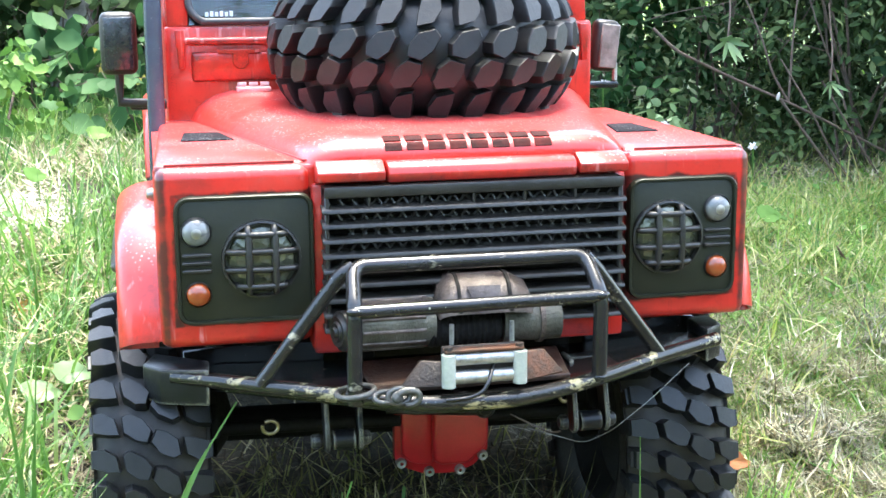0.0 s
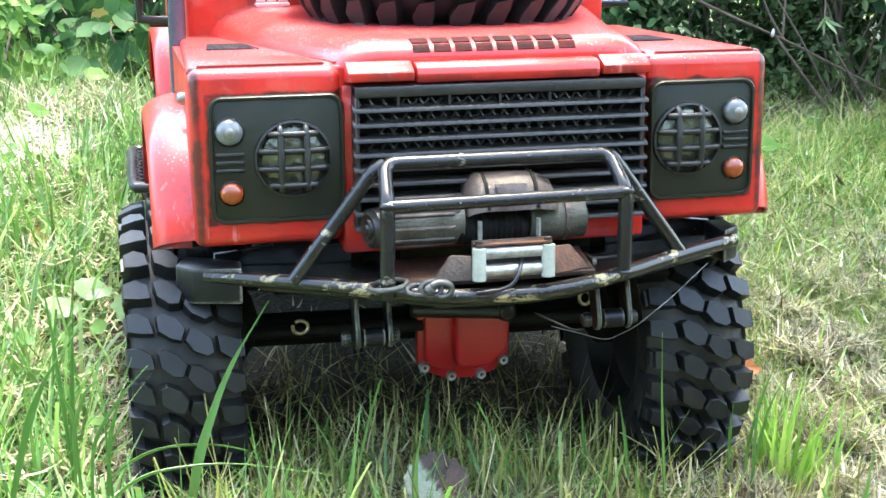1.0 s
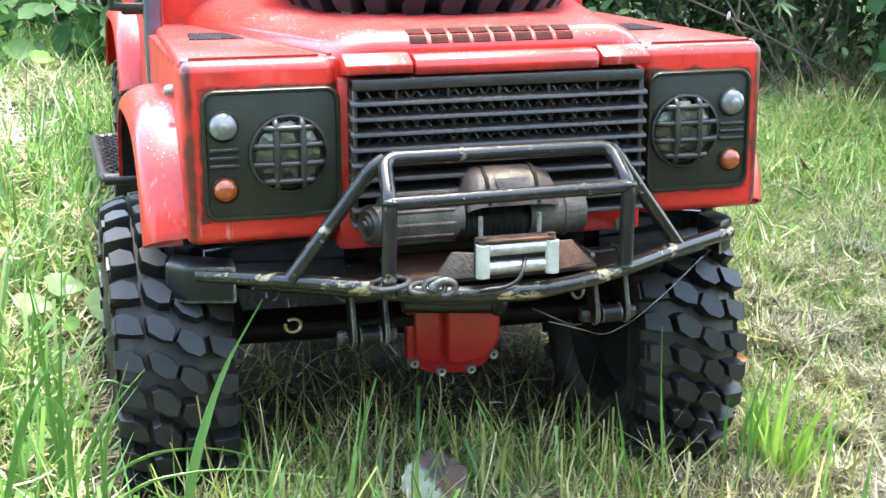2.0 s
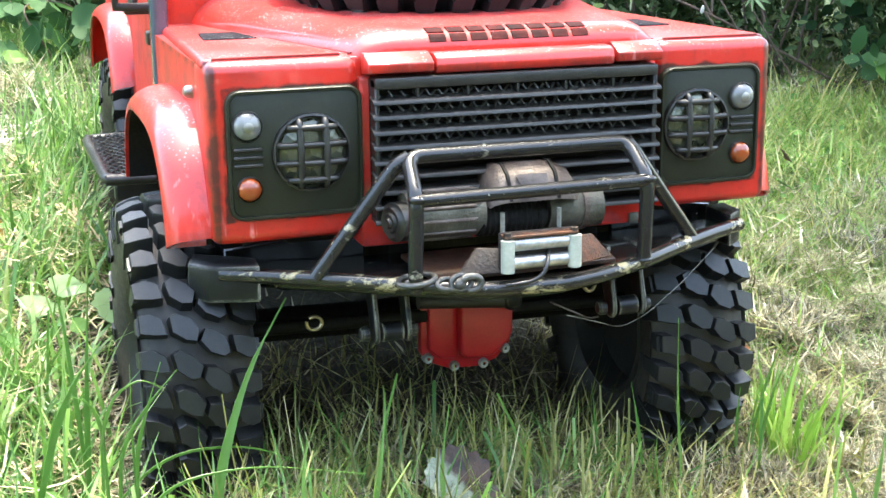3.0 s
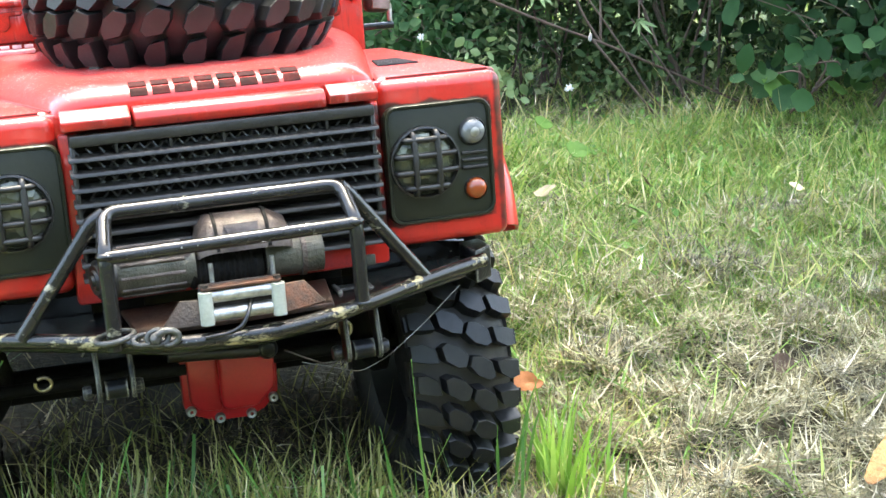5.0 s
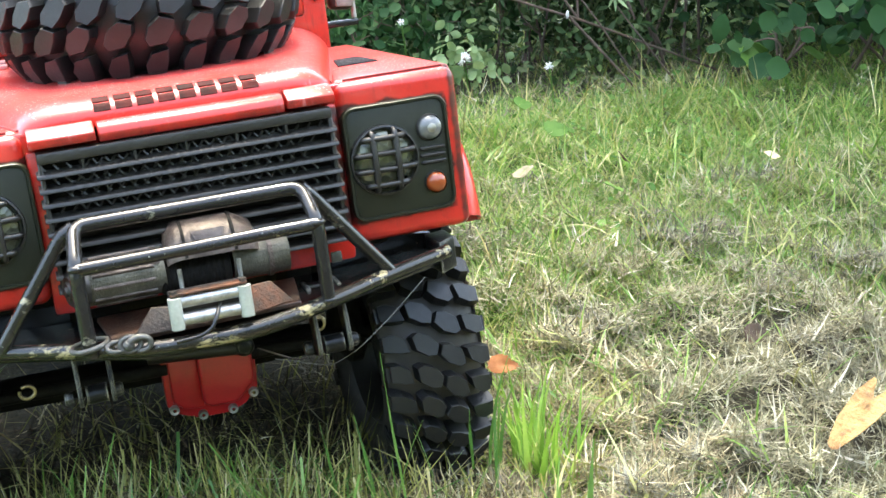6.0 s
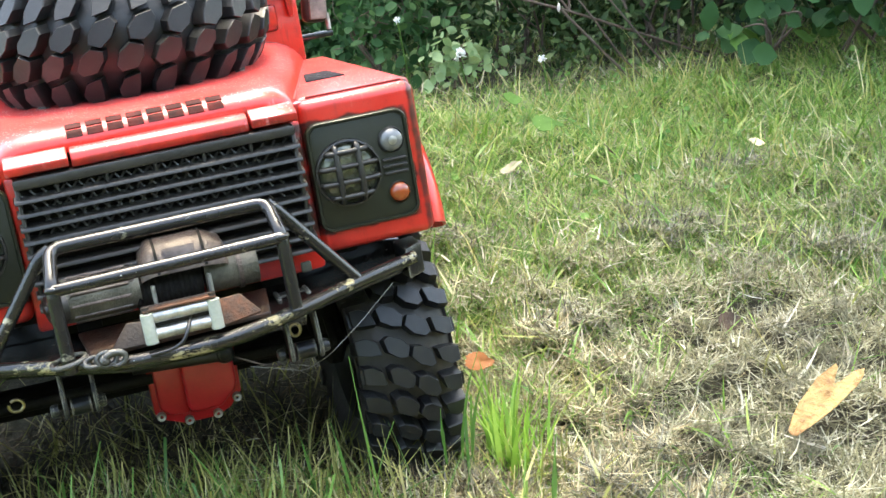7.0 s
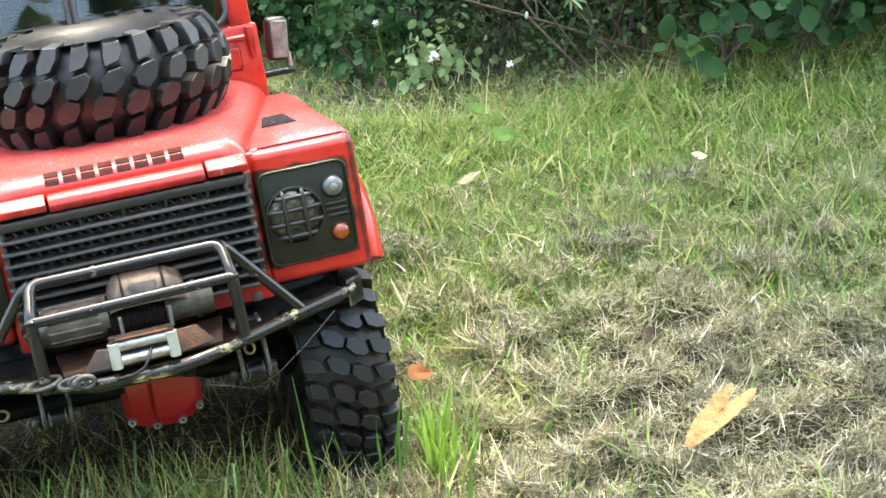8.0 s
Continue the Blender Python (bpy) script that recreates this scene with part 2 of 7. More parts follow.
def edged_material(name, base, bare):
    """Black lacquer, pale along the edges: wear, and the clevis's bright highlights painted in."""
    m, nt, b = mat_new(name)
    pos = geo_coord(nt)
    bev = nt.nodes.new("ShaderNodeBevel")
    bev.samples = 4
    bev.inputs["Radius"].default_value = 0.0014
    dot = nt.nodes.new("ShaderNodeVectorMath")
    dot.operation = "DOT_PRODUCT"
    nt.links.new(bev.outputs["Normal"], dot.inputs[0])
    nt.links.new(nt.nodes.new("ShaderNodeNewGeometry").outputs["True Normal"], dot.inputs[1])
    edge = nt.nodes.new("ShaderNodeMapRange")
    edge.inputs["From Min"].default_value, edge.inputs["From Max"].default_value = 0.97, 0.85
    nt.links.new(dot.outputs["Value"], edge.inputs["Value"])
    worn = math_node(nt, "MULTIPLY", edge.outputs["Result"], noise_fac(nt, 260, 0.36, 0.52, detail=6, coord=pos))
    c = mixed(nt, noise_fac(nt, 120, 0.3, 0.8, coord=pos), base, tuple(v * 2 for v in base))
    nt.links.new(mixed(nt, worn, c, bare), b.inputs["Base Color"])
    b.inputs["Roughness"].default_value = 0.3
    b.inputs["Specular IOR Level"].default_value = 0.25
    bumped(nt, b, noise_fac(nt, 700, 0.2, 0.8, coord=pos), 0.2, 0.0004)
    return m


M_EDGED = edged_material("pale_edged_black", (0.006, 0.006, 0.0065), (0.28, 0.26, 0.20))
M_RUBBER = plain_material("tyre_rubber", (0.007, 0.0075, 0.008), (0.023, 0.0225, 0.022), 0.42, 0.0, 90, 0.14, 0.0, 0.40)
M_DUSTY_RUBBER = plain_material("dusty_rubber", (0.014, 0.0125, 0.011), (0.060, 0.048, 0.035), 0.5, 0.0, 60, 0.2, 0.0, 0.35)
# dark navy plastic, lightened in colour to carry the blue sky's reflection
M_GREYBLUE = plain_material("snorkel_plastic", (0.040, 0.056, 0.082), (0.062, 0.082, 0.114), 0.24, 0.0, 120, 0.08, 0.5)
M_WINCH = plain_material("winch_housing", (0.050, 0.034, 0.027), (0.19, 0.15, 0.125), 0.36, 0.3, 150, 0.6)
M_WINCH_GREEN = plain_material("winch_motor", (0.055, 0.052, 0.038), (0.19, 0.175, 0.135), 0.42, 0.3, 150, 0.5)
M_RUST = plain_material("rusty_plate", (0.017, 0.014, 0.011), (0.055, 0.033, 0.021), 0.6, 0.2, 150, 0.5)
M_RUST_ORANGE = plain_material("orange_rust", (0.020, 0.016, 0.010), (0.20, 0.062, 0.018), 0.65, 0.1, 170, 0.6)
M_SILVER = plain_material("bare_metal", (0.30, 0.29, 0.27), (0.72, 0.71, 0.68), 0.34, 0.85, 320, 0.35)
M_DULL_METAL = plain_material("dull_metal", (0.22, 0.21, 0.18), (0.40, 0.38, 0.33), 0.4, 0.8, 220, 0.2)
M_ROLLER = plain_material("pale_roller", (0.34, 0.35, 0.29), (0.52, 0.53, 0.45), 0.4, 0.2, 220, 0.15)
M_DARK = plain_material("underbody", (0.007, 0.006, 0.005), (0.015, 0.0125, 0.0098), 0.75, 0.0, 100, 0.2, 0.0, 0.2)
M_SEAM = plain_material("paint_seam", (0.11, 0.010, 0.009), (0.24, 0.015, 0.012), 0.5, 0.0, 200, 0.2)
M_DECK = plain_material("rusty_deck", (0.014, 0.011, 0.009), (0.105, 0.046, 0.022), 0.45, 0.2, 130, 0.6)
M_BADGE = plain_material("badge_black", (0.012, 0.008, 0.007), (0.09, 0.012, 0.010), 0.75, 0.0, 170, 0.1, 0.0, 0.1)
M_SHACKLE = plain_material("weathered_steel", (0.045, 0.044, 0.040), (0.17, 0.165, 0.15), 0.42, 0.6, 260, 0.4)
M_BRASS = plain_material("brassy_metal", (0.30, 0.24, 0.12), (0.50, 0.43, 0.28), 0.3, 0.9, 220, 0.2)
M_AMBER = plain_material("amber_lens", (0.22, 0.035, 0.007), (0.33, 0.065, 0.012), 0.16, 0.0, 300, 0.1, 0.6)


def faceted_material(name, dark, light, metal=0.5, relief=0.5):
    """Ribbed lamp glass over a reflector: small facets of differing brightness."""
    m, nt, b = mat_new(name)
    pos = geo_coord(nt)
    v = node(nt, "ShaderNodeTexVoronoi", Scale=460.0)
    nt.links.new(pos, v.inputs["Vector"])
    s = nt.nodes.new("ShaderNodeSeparateColor")
    nt.links.new(v.outputs["Color"], s.inputs[0])
    nt.links.new(mixed(nt, math_node(nt, "POWER", s.outputs[0], 2.0), dark, light), b.inputs["Base Color"])
    b.inputs["Metallic"].default_value, b.inputs["Roughness"].default_value = metal, 0.2
    b.inputs["Coat Weight"].default_value = 0.8
    bumped(nt, b, v.outputs["Distance"], relief, 0.0010)
    return m


M_REFLECTOR = faceted_material("lamp_reflector", (0.045, 0.046, 0.026), (0.17, 0.168, 0.105), 0.35, 0.45)
M_CLEAR = faceted_material("clear_lens", (0.085, 0.085, 0.08), (0.15, 0.15, 0.14), 0.0, 0.12)
M_GLASS = glass_material("window_glass", (0.86, 0.92, 0.88), 0.02)


def speckled_material():
    """Black plastic strewn with pale dust specks."""
    m, nt, b = mat_new("speckled_plastic")
    pos = geo_coord(nt)
    v = node(nt, "ShaderNodeTexVoronoi", Scale=900.0)
    nt.links.new(pos, v.inputs["Vector"])
    sp = math_node(nt, "MULTIPLY", math_node(nt, "LESS_THAN", v.outputs["Distance"], 0.30), noise_fac(nt, 260, 0.42, 0.55, coord=pos))
    nt.links.new(mixed(nt, math_node(nt, "MULTIPLY", sp, 0.7), (0.008, 0.009, 0.012), (0.17, 0.16, 0.17)), b.inputs["Base Color"])
    b.inputs["Roughness"].default_value = 0.7
    b.inputs["Specular IOR Level"].default_value = 0.08
    bumped(nt, b, noise_fac(nt, 600, 0.2, 0.8, coord=pos), 0.4, 0.0005)
    return m


def half_leaf_material():
    """A dying leaf: grey-green on one side of a ragged line, dark brown on the other."""
    m, nt, b = mat_new("dying_leaf")
    pos = geo_coord(nt)
    gen = nt.nodes.new("ShaderNodeTexCoord").outputs["Generated"]
    sx = nt.nodes.new("ShaderNodeSeparateXYZ")
    nt.links.new(gen, sx.inputs[0])
    n = node(nt, "ShaderNodeTexNoise", Scale=190.0, Detail=6.0)
    nt.links.new(pos, n.inputs["Vector"])
    edge = math_node(nt, "ADD", math_node(nt, "ADD", sx.outputs["X"], math_node(nt, "MULTIPLY", sx.outputs["Y"], 0.35)), math_node(nt, "MULTIPLY", n.outputs["Fac"], 0.55))
    r = nt.nodes.new("ShaderNodeMapRange")
    r.inputs["From Min"].default_value, r.inputs["From Max"].default_value = 0.90, 0.99
    nt.links.new(edge, r.inputs["Value"])
    sound = mixed(nt, noise_fac(nt, 150, 0.4, 0.65, coord=pos), (0.21, 0.235, 0.145), (0.34, 0.335, 0.25))
    rot = mixed(nt, noise_fac(nt, 260, 0.35, 0.7, coord=pos), (0.030, 0.018, 0.012), (0.095, 0.050, 0.030))
    nt.links.new(mixed(nt, r.outputs["Result"], sound, rot), b.inputs["Base Color"])
    b.inputs["Roughness"].default_value = 0.6
    bumped(nt, b, noise_fac(nt, 320, 0.3, 0.7, coord=pos), 0.7, 0.0008)
    return m


M_SPECKLED = speckled_material()
M_GREY_LEAF = half_leaf_material()
M_SEAL = plain_material("rubber_seal", (0.02, 0.021, 0.023), (0.05, 0.05, 0.055), 0.45, 0.0, 120, 0.1)
M_WHITE = plain_material("white_sticker", (0.75, 0.76, 0.76), (0.82, 0.82, 0.82), 0.4, 0.0, 200, 0.05)
M_PINK = plain_material("worn_hinge", (0.60, 0.25, 0.25), (0.75, 0.45, 0.44), 0.4, 0.0, 240, 0.3)
# matt mottled tone, painted in place of what the mirror would reflect
M_PAINTED_MIRROR = plain_material("painted_mirror_glass", (0.10, 0.085, 0.07), (0.34, 0.30, 0.26), 0.35, 0.0, 190, 0.2)
M_GLOSSY = plain_material("glossy_black", (0.010, 0.012, 0.014), (0.022, 0.025, 0.028), 0.26, 0.0, 90, 0.05, 0.6)

M_GRASS = blade_material("green_grass", [(0.0, (0.050, 0.130, 0.019)), (0.35, (0.118, 0.245, 0.034)), (0.65, (0.215, 0.350, 0.060)), (0.87, (0.38, 0.395, 0.13)), (1.0, (0.56, 0.53, 0.31))], 0.42, 0.4)
M_LUSH = blade_material("lush_grass", [(0.0, (0.032, 0.092, 0.017)), (0.45, (0.080, 0.185, 0.033)), (0.8, (0.155, 0.280, 0.060)), (1.0, (0.36, 0.40, 0.18))], 0.40, 0.40)
M_BROAD = blade_material("broad_grass", [(0.0, (0.060, 0.160, 0.026)), (0.4, (0.115, 0.250, 0.047)), (0.8, (0.20, 0.345, 0.078)), (1.0, (0.37, 0.46, 0.18))], 0.35, 0.45)
M_TUFT = blade_material("bright_tuft", [(0.0, (0.13, 0.26, 0.035)), (0.5, (0.24, 0.42, 0.060)), (1.0, (0.42, 0.55, 0.14))], 0.38, 0.5)
M_STRAW = blade_material("dry_grass", [(0.0, (0.062, 0.055, 0.026)), (0.3, (0.162, 0.148, 0.072)), (0.65, (0.31, 0.29, 0.162)), (1.0, (0.58, 0.56, 0.42))], 0.65, 0.28, (0.125, 0.118, 0.078))
# dead straw, made paler than dry_grass to carry the glare of full sun
M_PALE_STRAW = blade_material("pale_straw", [(0.0, (0.20, 0.18, 0.12)), (0.4, (0.42, 0.385, 0.29)), (1.0, (0.68, 0.645, 0.53))], 0.7, 0.25)
M_THATCH = blade_material("brown_thatch", [(0.0, (0.07, 0.050, 0.026)), (0.3, (0.23, 0.175, 0.09)), (0.65, (0.44, 0.365, 0.20)), (1.0, (0.76, 0.70, 0.48))], 0.7, 0.25, (0.13, 0.115, 0.085))
M_DULL = blade_material("dull_grass", [(0.0, (0.09, 0.095, 0.025)), (0.3, (0.22, 0.235, 0.055)), (0.6, (0.37, 0.355, 0.10)), (0.85, (0.52, 0.46, 0.19)), (1.0, (0.68, 0.60, 0.35))], 0.5, 0.35)
M_WEED = blade_material("weed_leaf", [(0.0, (0.05, 0.125, 0.024)), (0.5, (0.090, 0.190, 0.036)), (1.0, (0.15, 0.26, 0.055))], 0.62, 0.32, gloss=0.25)
# hedge_leaf in lighter colours, with the sunlight on that bush painted in
M_LEAF_LIT = blade_material("lit_hedge_leaf", [(0.0, (0.022, 0.045, 0.016)), (0.4, (0.045, 0.080, 0.028)), (0.8, (0.085, 0.130, 0.046)), (1.0, (0.20, 0.23, 0.11))], 0.5, 0.35, gloss=0.15)
# pale green leaf, with some of the sun's gloss mixed into the colour
M_PALE_WEED = blade_material("pale_weed_leaf", [(0.0, (0.18, 0.30, 0.13)), (1.0, (0.26, 0.38, 0.19))], 0.42, 0.35)
M_SPRIG = blade_material("sprig_leaf", [(0.0, (0.16, 0.26, 0.10)), (1.0, (0.26, 0.36, 0.16))], 0.5, 0.35)
M_YELLOWING = blade_material("yellowing_leaf", [(0.0, (0.38, 0.36, 0.06)), (1.0, (0.56, 0.48, 0.10))], 0.55, 0.4)
M_GREY_STRAW = blade_material("grey_straw", [(0.0, (0.026, 0.024, 0.016)), (0.4, (0.075, 0.069, 0.048)), (0.8, (0.19, 0.18, 0.135)), (1.0, (0.46, 0.45, 0.37))], 0.8, 0.15)
# thatch in near-black brown: the shade under the car is put into its colour
M_SHADE_THATCH = blade_material("shade_dark_thatch", [(0.0, (0.018, 0.013, 0.007)), (0.6, (0.055, 0.038, 0.019)), (1.0, (0.15, 0.105, 0.05))], 0.8, 0.12)
M_LEAF = blade_material("hedge_leaf", [(0.0, (0.018, 0.038, 0.012)), (0.4, (0.034, 0.064, 0.020)), (0.8, (0.060, 0.098, 0.030)), (1.0, (0.15, 0.19, 0.075))], 0.58, 0.3, gloss=0.15)
M_LEAF_BROAD = blade_material("broad_hedge_leaf", [(0.0, (0.012, 0.034, 0.014)), (0.5, (0.024, 0.060, 0.024)), (0.85, (0.042, 0.092, 0.036)), (1.0, (0.08, 0.14, 0.055))], 0.6, 0.25, gloss=0.15)
M_LEAF_FRESH = blade_material("fresh_hedge_leaf", [(0.0, (0.018, 0.055, 0.018)), (0.5, (0.036, 0.092, 0.030)), (0.85, (0.062, 0.135, 0.045)), (1.0, (0.10, 0.18, 0.07))], 0.62, 0.32, gloss=0.15)
M_TWIG = plain_material("twig_bark", (0.055, 0.038, 0.027), (0.12, 0.085, 0.06), 0.8, 0.0, 120, 0.5)
M_BARK = plain_material("tree_bark", (0.09, 0.085, 0.075), (0.46, 0.44, 0.40), 0.85, 0.0, 75, 0.9)
M_CREAM_LEAF = plain_material("cream_leaf", (0.50, 0.40, 0.22), (0.70, 0.60, 0.38), 0.65, 0.0, 160, 0.6)
M_ORANGE_LEAF = plain_material("orange_leaf", (0.28, 0.085, 0.018), (0.42, 0.16, 0.035), 0.6, 0.0, 150, 0.3)
M_GOLD_LEAF = plain_material("golden_leaf", (0.30, 0.15, 0.02), (0.50, 0.30, 0.05), 0.6, 0.0, 150, 0.3)
M_BROWN_LEAF = plain_material("brown_leaf", (0.045, 0.026, 0.014), (0.115, 0.065, 0.034), 0.7, 0.0, 160, 0.8)
M_PALE_LEAF = plain_material("pale_dry_leaf", (0.20, 0.17, 0.10), (0.32, 0.28, 0.18), 0.7, 0.0, 160, 0.6)
M_PALE_NODE = plain_material("pale_wood", (0.40, 0.38, 0.34), (0.56, 0.54, 0.50), 0.8, 0.0, 300, 0.4)
M_FLOWER = plain_material("white_petal", (0.80, 0.78, 0.74), (0.86, 0.84, 0.82), 0.6, 0.0, 300, 0.2)


def yellow_leaf_material():
    """A withered leaf: peach-yellow with paler veins, brown blotches and an orange foot."""
    m, nt, b = mat_new("yellow_leaf")
    pos = geo_coord(nt)
    c = mixed(nt, noise_fac(nt, 90, 0.35, 0.7, coord=pos), (0.33, 0.19, 0.060), (0.52, 0.34, 0.125))
    c = mixed(nt, math_node(nt, "MULTIPLY", noise_fac(nt, 210, 0.52, 0.66, detail=7, coord=pos), 0.75), c, (0.17, 0.070, 0.022))
    gen = nt.nodes.new("ShaderNodeTexCoord").outputs["Generated"]
    sx = nt.nodes.new("ShaderNodeSeparateXYZ")
    nt.links.new(gen, sx.inputs[0])
    foot = nt.nodes.new("ShaderNodeMapRange")
    foot.inputs["From Min"].default_value, foot.inputs["From Max"].default_value = 0.28, 0.0
    nt.links.new(math_node(nt, "ADD", sx.outputs["Z"], math_node(nt, "MULTIPLY", noise_fac(nt, 260, 0.3, 0.7, coord=pos), 0.12)), foot.inputs["Value"])
    c = mixed(nt, math_node(nt, "MULTIPLY", foot.outputs["Result"], 0.8), c, (0.22, 0.070, 0.020))
    nt.links.new(c, b.inputs["Base Color"])
    b.inputs["Roughness"].default_value = 0.65
    bumped(nt, b, noise_fac(nt, 420, 0.3, 0.7, detail=7, coord=pos), 1.0, 0.0010)
    return m


M_YELLOW_LEAF = yellow_leaf_material()


def soil_material():
    m, nt, b = mat_new("soil_thatch")
    pos = geo_coord(nt)
    c = mixed(nt, noise_fac(nt, 30, 0.35, 0.7, coord=pos), (0.022, 0.017, 0.010), (0.05, 0.040, 0.022))
    c = mixed(nt, noise_fac(nt, 400, 0.45, 0.7, coord=pos), c, (0.09, 0.075, 0.042))
    c = mixed(nt, math_node(nt, "MULTIPLY", noise_fac(nt, 9, 0.45, 0.65, coord=pos), 0.2), c, (0.06, 0.08, 0.025))
    far = nt.nodes.new("ShaderNodeMapRange")
    reach = nt.nodes.new("ShaderNodeVectorMath")
    reach.operation = "LENGTH"
    nt.links.new(pos, reach.inputs[0])
    far.inputs["From Min"].default_value, far.inputs["From Max"].default_value = 0.7, 1.3
    nt.links.new(reach.outputs["Value"], far.inputs["Value"])
    turf = mixed(nt, noise_fac(nt, 60, 0.3, 0.7, coord=pos), (0.030, 0.060, 0.014), (0.075, 0.11, 0.030))
    c = mixed(nt, far.outputs["Result"], c, turf)
    nt.links.new(c, b.inputs["Base Color"])
    b.inputs["Roughness"].default_value = 0.95
    bumped(nt, b, noise_fac(nt, 350, 0.2, 0.8, detail=8, coord=pos), 0.9, 0.004)
    return m


M_SOIL = soil_material()


# ---- mesh helpers ----
WHERE = {}


def root(name, at):
    """An Empty at a thing's base."""
    ob = new(name)
    ob.empty_display_size = 0.02
    ob.location = at
    WHERE[ob.name] = Vector(at)
    return ob


def part(name, bm, material, parent=None, label="", smooth=40, weld=True):
    """Links a bmesh, made in world metres, as one mesh object with its origin at its middle."""
    bmesh.ops.recalc_face_normals(bm, faces=bm.faces)
    lo = Vector([min(v.co[i] for v in bm.verts) for i in range(3)])
    hi = Vector([max(v.co[i] for v in bm.verts) for i in range(3)])
    mid = (lo + hi) / 2
    bmesh.ops.translate(bm, verts=bm.verts, vec=-mid)
    for f in bm.faces:
        f.smooth = smooth > 0
    for e in bm.edges:
        if len(e.link_faces) == 2 and e.calc_face_angle(0) > radians(smooth):
            e.smooth = False
    me = bpy.data.meshes.new(name)
    bm.to_mesh(me)
    bm.free()
    me.materials.append(material)
    ob = new(name, me)
    WHERE[ob.name] = mid
    if parent is not None:
        ob.parent = parent
        ob.location = mid - WHERE[parent.name]
    else:
        ob.location = mid
    return tagged(ob, label)


def bm_join(bm, other):
    me = bpy.data.meshes.new("tmp")
    other.to_mesh(me)
    other.free()
    bm.from_mesh(me)
    bpy.data.meshes.remove(me)
    return bm


def box(lo, hi, bevel=0.0, seg=2, bm=None):
    own = bmesh.new()
    bmesh.ops.create_cube(own, size=1)
    for v in own.verts:
        v.co = Vector([(lo[i] + hi[i]) / 2 + v.co[i] * (hi[i] - lo[i]) for i in range(3)])
    if bevel:
        bmesh.ops.bevel(own, geom=own.edges[:], offset=bevel, segments=seg, affect="EDGES", profile=0.5)
    return own if bm is None else bm_join(bm, own)


def prism(outline, depth, bevel=0.0, seg=2, bm=None):
    """A polygon of 3D corners pushed along the vector depth, with rounded edges."""
    own = bmesh.new()
    a = [own.verts.new(p) for p in outline]
    b = [own.verts.new(Vector(p) + Vector(depth)) for p in outline]
    n = len(a)
    own.faces.new(a)
    own.faces.new(b[::-1])
    for i in range(n):
        own.faces.new((a[i], b[i], b[(i + 1) % n], a[(i + 1) % n]))
    bmesh.ops.recalc_face_normals(own, faces=own.faces)
    if bevel:
        bmesh.ops.bevel(own, geom=own.edges[:], offset=bevel, segments=seg, affect="EDGES", profile=0.5)
    return own if bm is None else bm_join(bm, own)


def rounded(points, radius, seg=5):
    """A polyline with its inner corners rounded off."""
    pts = [Vector(p) for p in points]
    out = [pts[0]]
    for a, b, c in zip(pts, pts[1:], pts[2:]):
        u, w = (a - b), (c - b)
        r = min(radius, u.length * 0.45, w.length * 0.45)
        p, q = b + u.normalized() * r, b + w.normalized() * r
        for i in range(seg + 1):
            t = i / seg
            out.append(p * (1 - t) ** 2 + b * 2 * t * (1 - t) + q * t * t)
    return out + [pts[-1]]


def tube(points, r, n=12, bm=None, r_end=None):
    """A round bar along a polyline, with closed ends; it may taper."""
    own = bmesh.new()
    pts = [Vector(p) for p in points]
    rings, side = [], None
    for i, p in enumerate(pts):
        t = (pts[min(i + 1, len(pts) - 1)] - pts[max(i - 1, 0)]).normalized()
        if side is None:
            side = t.orthogonal().normalized()
        side = (side - t * side.dot(t)).normalized()
        up = t.cross(side)
        rr = r if r_end is None else r + (r_end - r) * i / (len(pts) - 1)
        rings.append([own.verts.new(p + (side * math.cos(2 * math.pi * k / n) + up * math.sin(2 * math.pi * k / n)) * rr) for k in range(n)])
    for a, b in zip(rings, rings[1:]):
        for k in range(n):
            own.faces.new((a[k], a[(k + 1) % n], b[(k + 1) % n], b[k]))
    own.faces.new(rings[0][::-1])
    own.faces.new(rings[-1])
    return own if bm is None else bm_join(bm, own)


def turned(profile, centre, axis, n=32, bm=None, closed=False):
    """A profile of (radius, height) pairs turned round an axis through the centre."""
    own = bmesh.new()
    c, z = Vector(centre), Vector(axis).normalized()
    x = z.orthogonal().normalized()
    y = z.cross(x)
    rings = []
    for r, h in profile:
        if r < 1e-7:
            rings.append([own.verts.new(c + z * h)])
        else:
            rings.append([own.verts.new(c + z * h + (x * math.cos(2 * math.pi * k / n) + y * math.sin(2 * math.pi * k / n)) * r) for k in range(n)])
    pairs = list(zip(rings, rings[1:])) + ([(rings[-1], rings[0])] if closed else [])
    for a, b in pairs:
        for k in range(n):
            q = [a[k % len(a)], a[(k + 1) % n % len(a)], b[(k + 1) % n % len(b)], b[k % len(b)]]
            q = [v for i, v in enumerate(q) if v not in q[:i]]
            if len(q) > 2:
                own.faces.new(q)
    return own if bm is None else bm_join(bm, own)


def skin(rows, bm=None, thick=0.0):
    """A sheet over a grid of points, given a thickness if asked."""
    own = bmesh.new()
    vs = [[own.verts.new(p) for p in row] for row in rows]
    for a, b in zip(vs, vs[1:]):
        for i in range(len(a) - 1):
            own.faces.new((a[i], a[i + 1], b[i + 1], b[i]))
    if thick:
        bmesh.ops.recalc_face_normals(own, faces=own.faces)
        bmesh.ops.solidify(own, geom=own.faces[:], thickness=thick)
    return own if bm is None else bm_join(bm, own)


